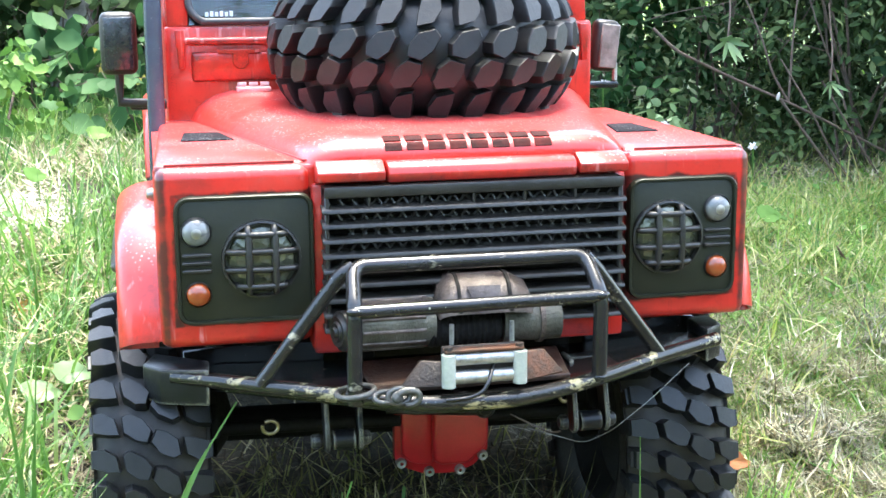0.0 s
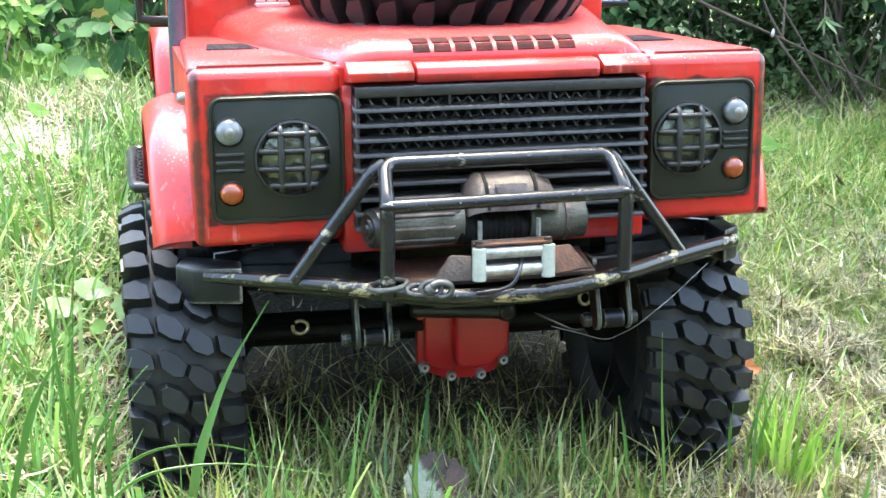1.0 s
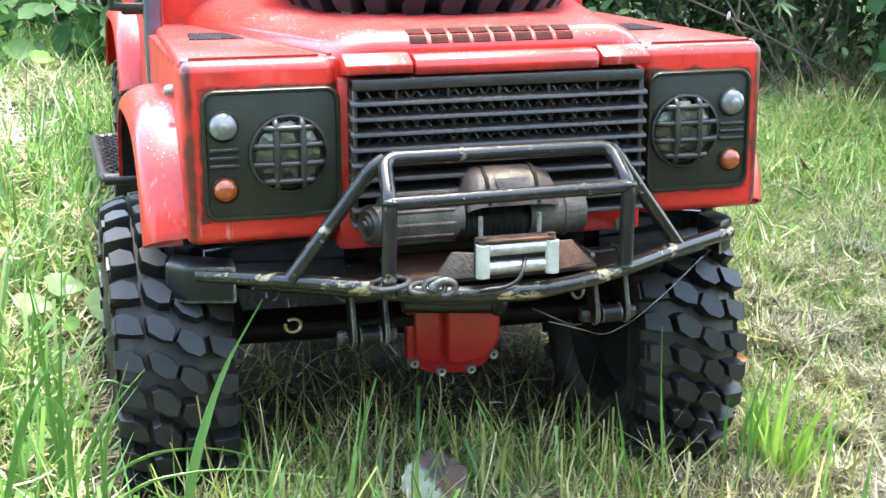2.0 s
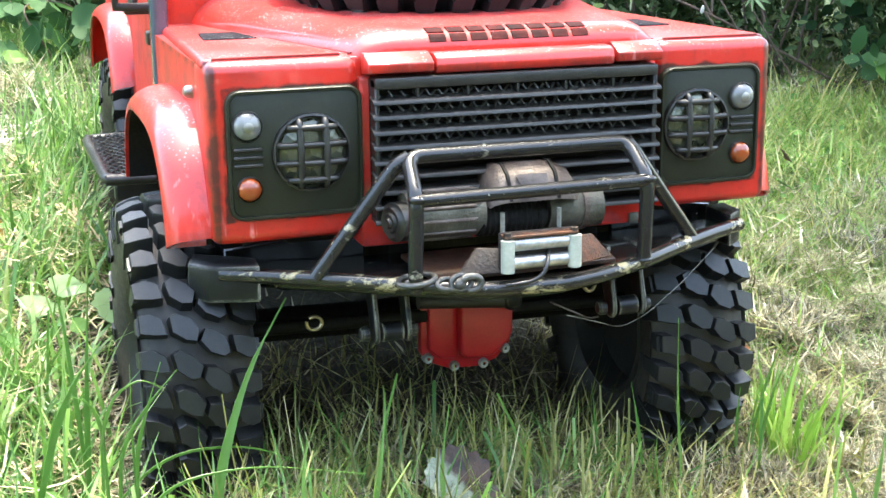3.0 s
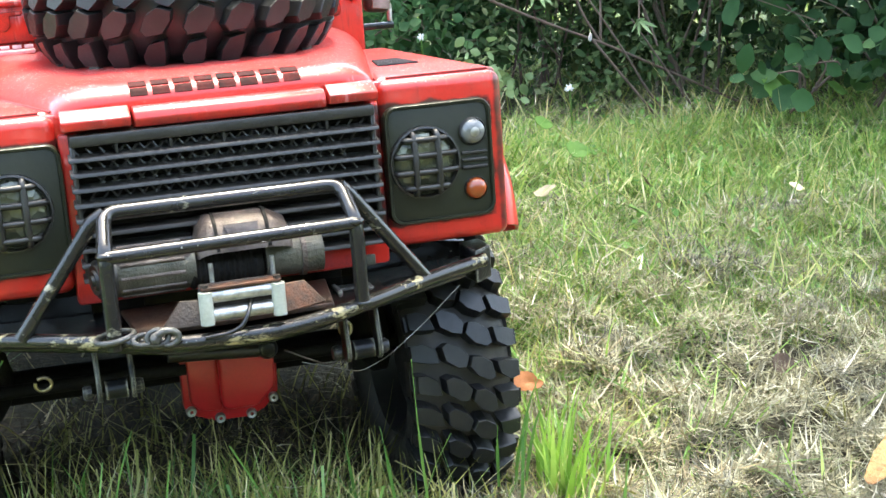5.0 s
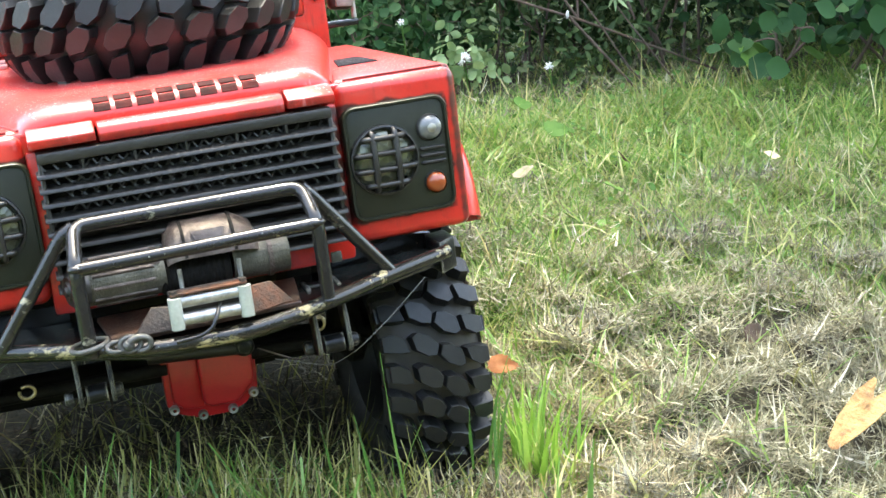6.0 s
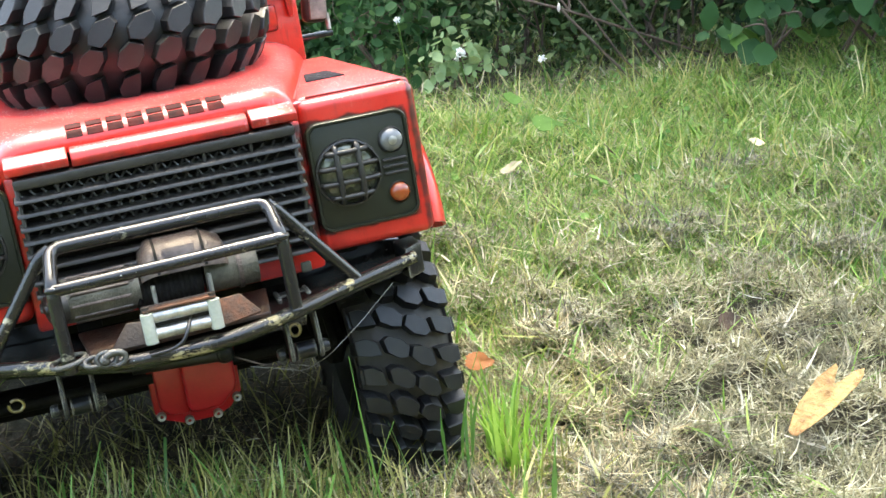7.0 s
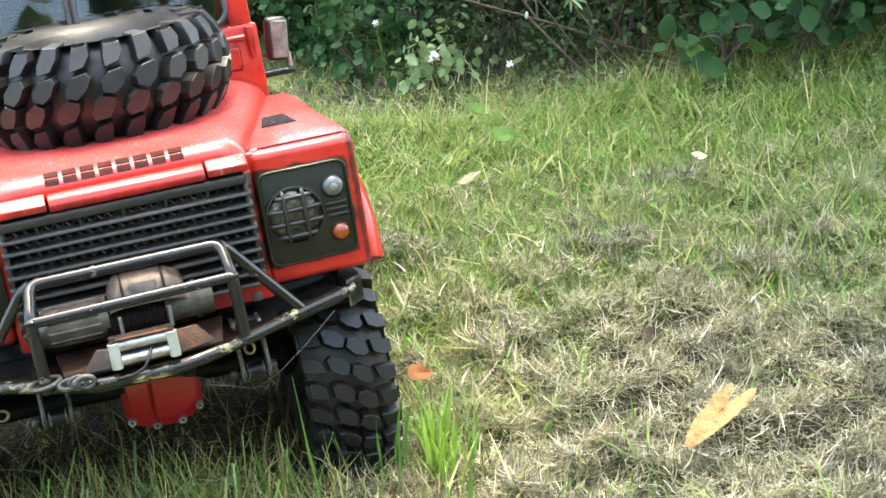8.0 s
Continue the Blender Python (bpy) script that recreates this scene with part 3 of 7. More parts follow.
def stuff_mesh(name, verts, faces, material, parent=None, at=(0, 0, 0)):
    me = bpy.data.meshes.new(name)
    me.from_pydata(verts, [], faces)
    me.materials.append(material)
    me.polygons.foreach_set("use_smooth", [True] * len(me.polygons))
    ob = new(name, me)
    WHERE[ob.name] = Vector(at)
    if parent is not None:
        ob.parent = parent
        ob.location = -WHERE[parent.name]
    return ob


# ---- ground ----
def height(x, y):
    """The lawn's height: it rises towards the hedge, more so beside the car, with a small hollow in the straw."""
    yy = np.clip(y, -0.3, 0.38)
    xx = np.clip(x, -0.15, 0.32)
    far = np.clip(np.hypot(x, y) - 0.6, 0, 3)
    z = 0.002 - 0.075 * xx + 0.115 * yy + 0.012 * far
    side = np.clip((x - 0.075) / 0.075, 0, 1)
    z = z + side * side * (3 - 2 * side) * (0.0085 - 0.020 * xx + 0.050 * np.clip(y, -0.1, 0.40))
    z = z - 0.009 * np.exp(-((x - 0.219) / 0.016) ** 2 - ((y - 0.060) / 0.013) ** 2)
    return z + 0.0022 * np.sin(31 * x + 4 * np.sin(17 * y)) * np.cos(27 * y + 1.3) + 0.0012 * np.sin(83 * x + 1) * np.sin(71 * y + 2)


def axis_steps(fine, step, last):
    a = list(np.arange(-fine, fine + 1e-6, step))
    d = fine
    while d < last:
        d *= 1.35
        a = [-d] + a + [d]
    return np.array(a)


def soil(x, y):
    """The earth under the grass mat, pressed down a little under the tyres."""
    z = height(x, y) - 0.013
    for cx, cy in ((-0.0893, 0.052), (0.0708, 0.052), (-0.076, 0.290), (0.0860, 0.290)):
        z = z - 0.012 * np.exp(-(((x - cx) / 0.035) ** 2 + ((y - cy) / 0.04) ** 2))
    return z


gx, gy = axis_steps(0.9, 0.012, 150), axis_steps(1.1, 0.012, 150)
GX, GY = np.meshgrid(gx, gy)
GZ = soil(GX, GY)
nx = len(gx)
gv = np.stack([GX.ravel(), GY.ravel(), GZ.ravel()], 1).tolist()
gf = [(j * nx + i, j * nx + i + 1, (j + 1) * nx + i + 1, (j + 1) * nx + i) for j in range(len(gy) - 1) for i in range(nx - 1)]
ground = stuff_mesh("ground", gv, gf, M_SOIL)
tagged(ground, "earth with matted dry grass clippings", "ground", kind="structure")


# ---- the model car ----
car = root("model_car", (0.0, 0.12, 0.0))
tagged(car, "red scale-model off-road car, dusty and scuffed, parked on grass", "model car")
LEFT, RIGHT = -1, 1
SIDE = 0.0865            # half width of the body over the front wings
HUB = {LEFT: Vector((-0.0893, 0.052, 0.0310)), RIGHT: Vector((0.0708, 0.052, 0.0275))}


def wheel_mesh(centre, axis, radius, width, slant, pitches=30, crown=0.003, fill=1.04, lean=0.46):
    """The carcass, the tread blocks and the rim of a mud tyre, as three meshes."""
    c, a = Vector(centre), Vector(axis).normalized()
    along = a if a.x + a.z > 0 else -a
    h, base = width / 2, radius - 0.0062
    prof = [(radius * 0.52, -h * 0.72), (radius * 0.62, -h * 0.92), (radius * 0.80, -h * 0.98), (base * 0.955 - crown, -h * 0.93),
            (base - crown * 0.8, -h * 0.78), (base - crown * 0.1, -h * 0.4), (base - crown * 0.1, h * 0.4), (base - crown * 0.8, h * 0.78), (base * 0.955 - crown, h * 0.93),
            (radius * 0.80, h * 0.98), (radius * 0.62, h * 0.92), (radius * 0.52, h * 0.72)]
    carcass = turned(prof, c, a, 72, closed=True)
    lugs = bmesh.new()
    pitch = 2 * math.pi / pitches
    rnd = random.Random(5)
    ahead = (Vector((0, -1, 0)) - along * along.y * -1).normalized()
    turn_way = along.cross(ahead)

    def place(ang, w, r):
        return c + (ahead * math.cos(ang) + turn_way * math.sin(ang)) * r + along * w

    def row_shift(w):
        """How far a row has slewed round the tyre at w across it, in pitches: steep in the middle, flat at the edges."""
        return slant * lean * math.sin(1.45 * w)

    def block(corners, low, high, droop=0.0):
        """corners: (pitches, across) pairs; droop lowers the top towards the shoulder."""
        corners = [(p + rnd.uniform(-0.022, 0.022), q + rnd.uniform(-0.012, 0.012)) for p, q in corners]
        ca = sum(p[0] for p in corners) / len(corners)
        cw = sum(p[1] for p in corners) / len(corners)
        rings = []
        for shrink, r in ((1.04, low), (0.99, high - 0.0009), (0.965, high - 0.0003), (0.92, high)):
            ring = []
            for p, q in corners:
                w = cw + (q - cw) * shrink
                drop = crown * w ** 2 + droop * max(0.0, (abs(w) - 0.72)) ** 1.5
                ring.append(lugs.verts.new(place((ca + (p - ca) * shrink) * pitch, w * h, r - drop)))
            rings.append(ring)
        n = len(corners)
        for p, q in zip(rings, rings[1:]):
            for k in range(n):
                lugs.faces.new((p[k], p[(k + 1) % n], q[(k + 1) % n], q[k]))
        lugs.faces.new(rings[-1])

    # slewed rows of four blocks with bare channels between the rows
    for i in range(pitches):
        at = i + rnd.uniform(-0.03, 0.03)
        for s in (-1, 1):
            def spot(p, w):
                return (at + s * (p * fill + (0.10 if w < 0.5 else 0.03)) + row_shift(s * w), s * w)

            block([spot(-0.30, 0.065), spot(-0.36, 0.23), spot(-0.24, 0.440), spot(0.16, 0.485), spot(0.31, 0.36), spot(0.27, 0.13), spot(0.06, -0.010)], base - 0.002, radius)
            reach = 1.0 if i % 2 else 0.95
            block([spot(-0.25, 0.520), spot(-0.31, 0.72), spot(-0.25, reach), spot(0.25, reach), spot(0.29, 0.78), spot(0.15, 0.575)], base - 0.004, radius - 0.0004, 0.006)
            # side lug that runs on down the wall
            deep = 0.80 if i % 2 else 0.86
            mid = at + row_shift(s)
            edge = radius - 0.0022 - crown
            p = [place((mid - 0.25) * pitch, s * h, edge), place((mid + 0.25) * pitch, s * h, edge),
                 place((mid + 0.17) * pitch, s * h * 1.02, radius * deep), place((mid - 0.17) * pitch, s * h * 1.02, radius * deep)]
            q = [pt - along * s * 0.0022 for pt in p]
            vs = [lugs.verts.new(x) for x in p + q]
            lugs.faces.new(vs[:4])
            for e in range(4):
                lugs.faces.new((vs[e], vs[(e + 1) % 4], vs[4 + (e + 1) % 4], vs[4 + e]))
    rim = turned([(0, h * 0.35), (radius * 0.16, h * 0.38), (radius * 0.18, h * 0.25), (radius * 0.40, h * 0.20), (radius * 0.46, h * 0.62),
                  (radius * 0.53, h * 0.80), (radius * 0.56, h * 0.70), (radius * 0.50, 0), (radius * 0.56, -h * 0.7), (radius * 0.50, -h * 0.8),
                  (radius * 0.44, -h * 0.3), (0, -h * 0.2)], c, a, 40)
    return carcass, lugs, rim


def wheel_part(parent, centre, axis, radius, width, slant, name="wheel"):
    carcass, lugs, rim = wheel_mesh(centre, axis, radius, width, slant)
    hub = part(name, carcass, M_DUSTY_RUBBER, parent, "black rubber mud tyre")
    part("tread", lugs, M_RUBBER, hub, "chunky black rubber tread blocks", smooth=25)
    part("rim", rim, M_PLASTIC, hub, "dark wheel rim")
    return hub


wheel_part(car, HUB[LEFT] - Vector((0.0012, 0, 0)), (-1, 0, 0), 0.0520, 0.0340, 1)
wheel_part(car, HUB[RIGHT], (1, 0, 0), 0.0520, 0.0355, 1)
wheel_part(car, (-0.070, 0.290, 0.050), (-1, 0, 0), 0.0520, 0.0365, 1)
wheel_part(car, (0.0860, 0.290, 0.042), (1, 0, 0), 0.0520, 0.0355, 1)


# body: bonnet, front, wings
def bonnet():
    path = [(0.1155, 0.1392), (0.100, 0.1378), (0.085, 0.1366), (0.065, 0.1356), (0.045, 0.1351), (0.028, 0.1348), (0.016, 0.1346), (0.010, 0.1344),
            (0.0065, 0.1340), (0.0040, 0.1333), (0.0020, 0.1322), (0.0009, 0.1308), (0.0004, 0.1292), (0.0004, 0.1268)]
    us = [-1, -0.995, -0.985, -0.96, -0.92, -0.87, -0.81, -0.74, -0.6, -0.4, -0.2, 0, 0.2, 0.4, 0.6, 0.74, 0.81, 0.87, 0.92, 0.96, 0.985, 0.995, 1]
    rows = []
    for y, z in path:
        k = min(1, max(0, y / 0.1155))
        left, right = -0.0445 - 0.0280 * k, 0.0478 + 0.0262 * k
        row = []
        for w in us:
            x = (left + right) / 2 + (right - left) / 2 * w
            s = max(0.0, (abs(w) - 0.70) / 0.30)
            round_off = 1 - math.sqrt(max(0.0, 1 - s ** 2.3))
            zz = z - round_off * max(0.0, z - 0.1262)
            dish = 0.0009 * math.exp(-((abs(w) - 0.63) / 0.05) ** 2) * min(1, max(0, (y - 0.008) / 0.01))
            row.append((x, y + round_off * 0.0028 * (1 - k), zz - dish))
        rows.append(row)
    return skin(rows, thick=0.0012)


bonnet_ob = part("bonnet", bonnet(), M_RED, car, "dusty red bonnet with rounded front", smooth=50)

lip = prism([(-0.0232, -0.0028, 0.1282), (-0.0232, -0.0050, 0.1272), (-0.0232, -0.0060, 0.1250), (-0.0232, -0.0050, 0.1228), (-0.0232, 0.0022, 0.1226), (-0.0232, 0.0022, 0.1284)],
            (0.0542, 0, 0), 0.0006)
part("bonnet_lip", lip, M_RED, car, "rounded red lip over the grille")
for x0, x1 in ((-0.0428, -0.0240), (0.0318, 0.0462)):
    b = prism([(x0, -0.0010, 0.1288), (x0, -0.0064, 0.1262), (x0, -0.0060, 0.1236), (x0, 0.0022, 0.1228), (x0, 0.0022, 0.1288)], (x1 - x0, 0, 0), 0.0005)
    part("lip_block", b, M_RED, car, "bevelled pale-dusted red block")

front = box((-0.0440, 0.0006, 0.0735), (0.0478, 0.014, 0.1224), 0.0012)
part("grille_surround", front, M_RED, car, "red panel round the grille")

for x0, x1 in ((-0.0468, -0.0412), (0.0444, 0.0500)):
    part("seam_filler", box((x0, 0.0020, 0.1190), (x1, 0.016, 0.1278), 0.0008), M_RED, car)

# worn black badge on the front roll of the bonnet: eight plain marks of two strips each
ROLL = [Vector((0, y, z)) for y, z in ((0.0004, 0.1289), (0.0009, 0.1308), (0.0020, 0.1322), (0.0040, 0.1333), (0.0065, 0.1340), (0.0092, 0.13435))]


def on_roll(f):
    """A point just above the front roll of the bonnet, a fraction f of the way up it."""
    k = min(int(f * 5), 4)
    a, b = ROLL[k], ROLL[k + 1]
    return a.lerp(b, f * 5 - k) + Vector((0, -(b - a).z, (b - a).y)).normalized() * 0.00035


for k in range(8):
    x0 = -0.0229 + 0.00620 * k
    for f0, f1, xa, xb in ((0.20, 0.48, 0.0, 0.0049), (0.56, 0.84, 0.0, 0.0049)):
        rows = []
        for f in np.linspace(f0, f1, 6):
            p = on_roll(f)
            rows.append([(x0 + xa + (xb - xa) * j / 3, p.y, p.z) for j in range(4)])
        part("badge_mark", skin(rows, thick=0.0004), M_BADGE, bonnet_ob, "worn black badge strip", smooth=40)

for s, inner in ((LEFT, 0.0440), (RIGHT, 0.0476)):
    X = lambda v, s=s: s * v
    lo, hi = sorted((X(inner), X(SIDE)))
    nose = box((lo, 0.0, 0.0776), (hi, 0.020, 0.1279), 0.0032, 4)
    wing = part("wing", nose, M_RED, car, "scuffed red front wing", smooth=35)
    top = prism([(X(SIDE), 0.0048, 0.1250), (X(SIDE - 0.0035), 0.118, 0.1250), (X(0.071), 0.118, 0.1250), (X(inner + 0.0005), 0.0048, 0.1250)], (0, 0, 0.0035), 0.0016, 3)
    part("wing_top", top, M_RED, wing, "dusty red wing top")
    # side with the wheel arch
    yc, zc, r = 0.060, 0.048, 0.0585
    arch = [(yc + r * math.cos(a), zc + r * math.sin(a)) for a in np.linspace(radians(24), radians(132), 18)]
    outline = [(X(SIDE - 0.003), 0.019, 0.1262), (X(SIDE - 0.003), 0.116, 0.1262), (X(SIDE - 0.003), 0.116, arch[0][1])] + \
        [(X(SIDE - 0.003), y, z) for y, z in arch] + [(X(SIDE - 0.003), 0.019, arch[-1][1])]
    part("wing_side", prism(outline, (X(0.0025), 0, 0), 0.0), M_RED, wing, smooth=30)
    # flare, a rounded band round the arch
    wide = 0.0125 if s < 0 else 0.0062
    rows = []
    for k in range(29):
        a = math.pi * (0.092 + 0.81 * k / 28)
        sq = 0.60
        cy, cz = math.copysign(abs(math.cos(a)) ** sq, math.cos(a)), abs(math.sin(a)) ** sq
        row = []
        for q in range(9):
            b = radians(-14 + 104 * q / 8)
            grow = 1.0 + 0.115 * math.sin(b) if b > 0 else 1.0 - 0.02 * math.sin(-b) * 4
            out = 0.0855 + wide * math.cos(b) if b > 0 else 0.0855 + wide
            yy, zz = yc - 0.0535 * grow * cy, 0.050 + 0.0570 * grow * cz
            row.append((X(out - (0.006 if k < 0 else 0)), yy, zz))
        row.insert(0, (X(0.0870), yc - 0.0525 * cy, 0.050 + 0.0560 * cz))
        rows.append(row)
    part("flare", skin(rows, thick=0.001), M_RED, wing, "bulging scratched red wheel-arch flare", smooth=45)
    # dark sheet added inside the flare, to keep its opening dark
    inside = []
    for k in range(29):
        a = math.pi * (0.092 + 0.81 * k / 28)
        cy, cz = math.copysign(abs(math.cos(a)) ** 0.60, math.cos(a)), abs(math.sin(a)) ** 0.60
        inside.append([(X(0.0855 + wide - 0.0012 - (wide - 0.001) * q / 4), yc - 0.0527 * cy, 0.050 + 0.0562 * cz) for q in range(5)])
    part("flare_liner", skin(inside, thick=0.0006), M_DARK, wing)
    # another dark sheet added round the arch, closing off the red
    lo, hi = sorted((X(0.062), X(SIDE - 0.003)))
    liner = skin([[(lo, yc + 0.0580 * math.cos(a), zc + 0.0580 * math.sin(a)), (hi, yc + 0.0580 * math.cos(a), zc + 0.0580 * math.sin(a))] for a in np.linspace(radians(10), radians(140), 16)], thick=0.001)
    part("arch_liner", liner, M_DARK, wing)
    part("flare_screw", turned([(0, 0.0022), (0.0012, 0.0020), (0.0019, 0.0010), (0.0020, -0.001)], (X(SIDE), 0.026, 0.1172), (X(1), -0.15, 0.1), 16), M_DULL_METAL, wing, "small metal screw head")
    # dark seams: along the front crease and against the bonnet
    lo, hi = sorted((X(inner + 0.004), X(SIDE - 0.003)))
    part("seam", box((lo, 0.0046, 0.1278), (hi, 0.0049, 0.12865), 0.0), M_SEAM, wing, "dark seam")
    b0, b1 = (-0.0447, -0.0727) if s < 0 else (0.0480, 0.0742)
    part("seam", tube(((b0, 0.0050, 0.1284), (b1, 0.1150, 0.1282)), 0.0004, 6), M_SEAM, wing, "dark seam", smooth=60)
    # vent on the wing top
    v0, v1, y0, y1 = (0.0610, 0.0776, 0.055, 0.075) if s < 0 else (0.0595, 0.0735, 0.042, 0.063)
    vent = prism([(X(v0), y0, 0.1278), (X(v1), y0, 0.1278), (X(v1 - 0.0015), y1, 0.1278), (X(v0 + 0.0035), y1, 0.1278)], (0, 0, 0.0012), 0.0004)
    part("wing_vent", vent, M_SPECKLED, car, "black plastic vent plate on the wing top")

    # lamp panel
    p0, p1 = (-0.0816, -0.0436) if s < 0 else (0.0482, 0.0818)
    corner = 0.0042

    def plate(x0, x1, z0, z1, y, rad):
        pts = []
        for cx, cz, a0 in ((x1 - rad, z1 - rad, 0), (x0 + rad, z1 - rad, 90), (x0 + rad, z0 + rad, 180), (x1 - rad, z0 + rad, 270)):
            for k in range(6):
                a = radians(a0 + 18 * k)
                pts.append((cx + rad * math.cos(a), y, cz + rad * math.sin(a)))
        return pts

    z0, z1 = 0.0846, 0.1206
    panel = part("lamp_panel", prism(plate(p0, p1, z0, z1, -0.0012, corner), (0, 0.003, 0), 0.0004), M_PANEL, car, "matt olive-black lamp panel with a raised rim")
    rim_pts = [Vector(p) for p in plate(p0 + 0.0007, p1 - 0.0007, z0 + 0.0007, z1 - 0.0007, -0.0013, corner - 0.0007)]
    part("panel_rim", tube(rim_pts + rim_pts[:2], 0.0007, 6), M_PANEL, panel, smooth=60)
    hx, hz = (-0.0583, 0.1026) if s < 0 else (0.0600, 0.1030)
    R = 0.0098
    part("headlamp", turned([(0, -0.0030), (R * 0.35, -0.0028), (R * 0.65, -0.0024), (R * 0.88, -0.0017), (R, -0.0008), (R, 0.002)], (hx, 0, hz), (0, 1, 0), 36), M_REFLECTOR, panel, "round headlamp behind a guard", smooth=60)
    part("headlamp_ring", turned([(R * 1.0, -0.0016), (R * 1.05, -0.0030), (R * 1.11, -0.0028), (R * 1.13, -0.0010), (R * 1.13, 0.0015)], (hx, 0, hz), (0, 1, 0), 40), M_PLASTIC, panel)
    for off in (-0.0036, 0.0036):
        half = math.sqrt(R * R - off * off) * 1.04
        pts = [(hx + off, -0.0014, hz - half), (hx + off, -0.0040, hz - half * 0.90), (hx + off, -0.0050, hz), (hx + off, -0.0040, hz + half * 0.90), (hx + off, -0.0014, hz + half)]
        part("guard_bar", tube(rounded(pts, 0.002), 0.0010, 8), M_PLASTIC, panel, smooth=60)
    for off in (-0.0072, -0.0025, 0.0025, 0.0072):
        half = math.sqrt(R * R - off * off) * 1.04
        pts = [(hx - half, -0.0014, hz + off), (hx - half * 0.90, -0.0038, hz + off), (hx, -0.0048, hz + off), (hx + half * 0.90, -0.0038, hz + off), (hx + half, -0.0014, hz + off)]
        part("guard_bar", tube(rounded(pts, 0.002), 0.0009, 8), M_PLASTIC, panel, smooth=60)
    cx = -0.0758 if s < 0 else 0.0756
    for nm, z, rad, mat_, lab in (("side_light", 0.1107, 0.0040, M_CLEAR, "clear round side light"), ("indicator", 0.0934, 0.0034, M_AMBER, "amber round indicator")):
        part(nm, turned([(0, -0.0040), (rad * 0.3, -0.0039), (rad * 0.6, -0.0035), (rad * 0.85, -0.0028), (rad, -0.0017), (rad, 0.001)], (cx, 0, z), (0, 1, 0), 28), mat_, panel, lab, smooth=60)
        if nm == "side_light":
            part("bulb", turned([(0, -0.0043), (rad * 0.22, -0.0042), (rad * 0.36, -0.0039), (rad * 0.36, -0.0030)], (cx, 0, z), (0, 1, 0), 16), M_DULL_METAL, panel, "small pale bulb", smooth=60)
        part("lamp_base", turned([(rad, -0.0022), (rad * 1.05, -0.0020), (rad * 1.08, -0.001), (rad * 1.08, 0.001)], (cx, 0, z), (0, 1, 0), 28), M_PLASTIC, panel)
    for k in range(3):
        part("slot", box((cx - 0.0040, -0.0024, 0.0994 + 0.0022 * k), (cx + 0.0040, -0.0010, 0.1005 + 0.0022 * k), 0.0003, 1), M_PLASTIC, panel)

# grille
GX0, GX1, GZ0, GZ1 = -0.0412, 0.0446, 0.0815, 0.1222
gr = box((GX0, -0.0008, GZ0), (GX1, 0.0005, GZ1), 0.0003, 1)
grille = part("grille", gr, M_DARK, car, "black slatted grille with a mesh behind")
for s in (GX0, GX1 - 0.0013):
    part("grille_side", box((s, -0.0062, GZ0), (s + 0.0013, -0.0012, GZ1), 0.0004, 1), M_PLASTIC, grille)
part("grille_top", box((GX0, -0.0066, GZ1 - 0.0030), (GX1, -0.0012, GZ1 + 0.0002), 0.0006, 2), M_PLASTIC, grille)
for k in range(9):
    z = GZ1 - 0.0062 - 0.0042 * k
    x0, x1 = GX0 - 0.0008, GX1 + 0.0008
    sl = prism([(x0, -0.0074, z - 0.0010), (x0, -0.0072, z + 0.0002), (x0, -0.0030, z + 0.0013), (x0, -0.0030, z + 0.0005)], (x1 - x0, 0, 0), 0.00022, 1)
    part("slat", sl, M_PLASTIC, grille)
wire = bmesh.new()
step = 0.0036
n = int((GX1 - GX0 + 0.030) / step)
for k in range(n):
    for d in (1, -1):
        xa = GX0 - 0.014 + k * step
        a, b = Vector((xa, -0.0040, GZ1 - 0.0225)), Vector((xa + 0.0188 * d * 0.75, -0.0040, GZ1 - 0.0037))
        if GX0 < min(a.x, b.x) and max(a.x, b.x) < GX1:
            tube((a, b), 0.00042, 5, wire)
part("mesh", wire, M_PLASTIC, grille, "diamond wire mesh", smooth=0)
for k in range(5):
    x = GX0 + 0.012 + 0.0148 * k
    part("divider", box((x, -0.0060, GZ1 - 0.0056), (x + 0.0008, -0.0020, GZ1 - 0.0025), 0.0001, 1), M_PLASTIC, grille)

# bulkhead, windscreen, cab
bulk = part("bulkhead", box((-0.0800, 0.1165, 0.090), (0.0755, 0.127, 0.1610), 0.0015), M_RED, car, "red bulkhead with a vent flap")
part("vent_flap", box((-0.0710, 0.1150, 0.1418), (-0.030, 0.1170, 0.1522), 0.0014, 3), M_RED, bulk)
part("vent_flap", box((0.028, 0.1150, 0.1418), (0.0665, 0.1170, 0.1522), 0.0014, 3), M_RED, bulk)
part("flap_catch", prism([(-0.0620, 0.1142, 0.1530), (-0.0470, 0.1142, 0.1530), (-0.0470, 0.1142, 0.1518), (-0.0512, 0.1142, 0.1514), (-0.0512, 0.1142, 0.1480), (-0.0528, 0.1142, 0.1462), (-0.0552, 0.1142, 0.1462), (-0.0568, 0.1142, 0.1480), (-0.0568, 0.1142, 0.1514), (-0.0620, 0.1142, 0.1518)],
                         (0, 0.0012, 0), 0.0002, 1), M_RED, bulk)
part("ledge", tube(((-0.0735, 0.1152, 0.1560), (0.0690, 0.1152, 0.1556)), 0.0013, 10), M_RED, bulk)
for x in (-0.0765, 0.0700):
    part("hinge_strap", prism([(x, 0.1140, 0.1600), (x + 0.0038, 0.1140, 0.1600), (x + 0.0030, 0.1140, 0.1465), (x + 0.0010, 0.1140, 0.1465)], (0, 0.0028, 0), 0.0005), M_RED, bulk)
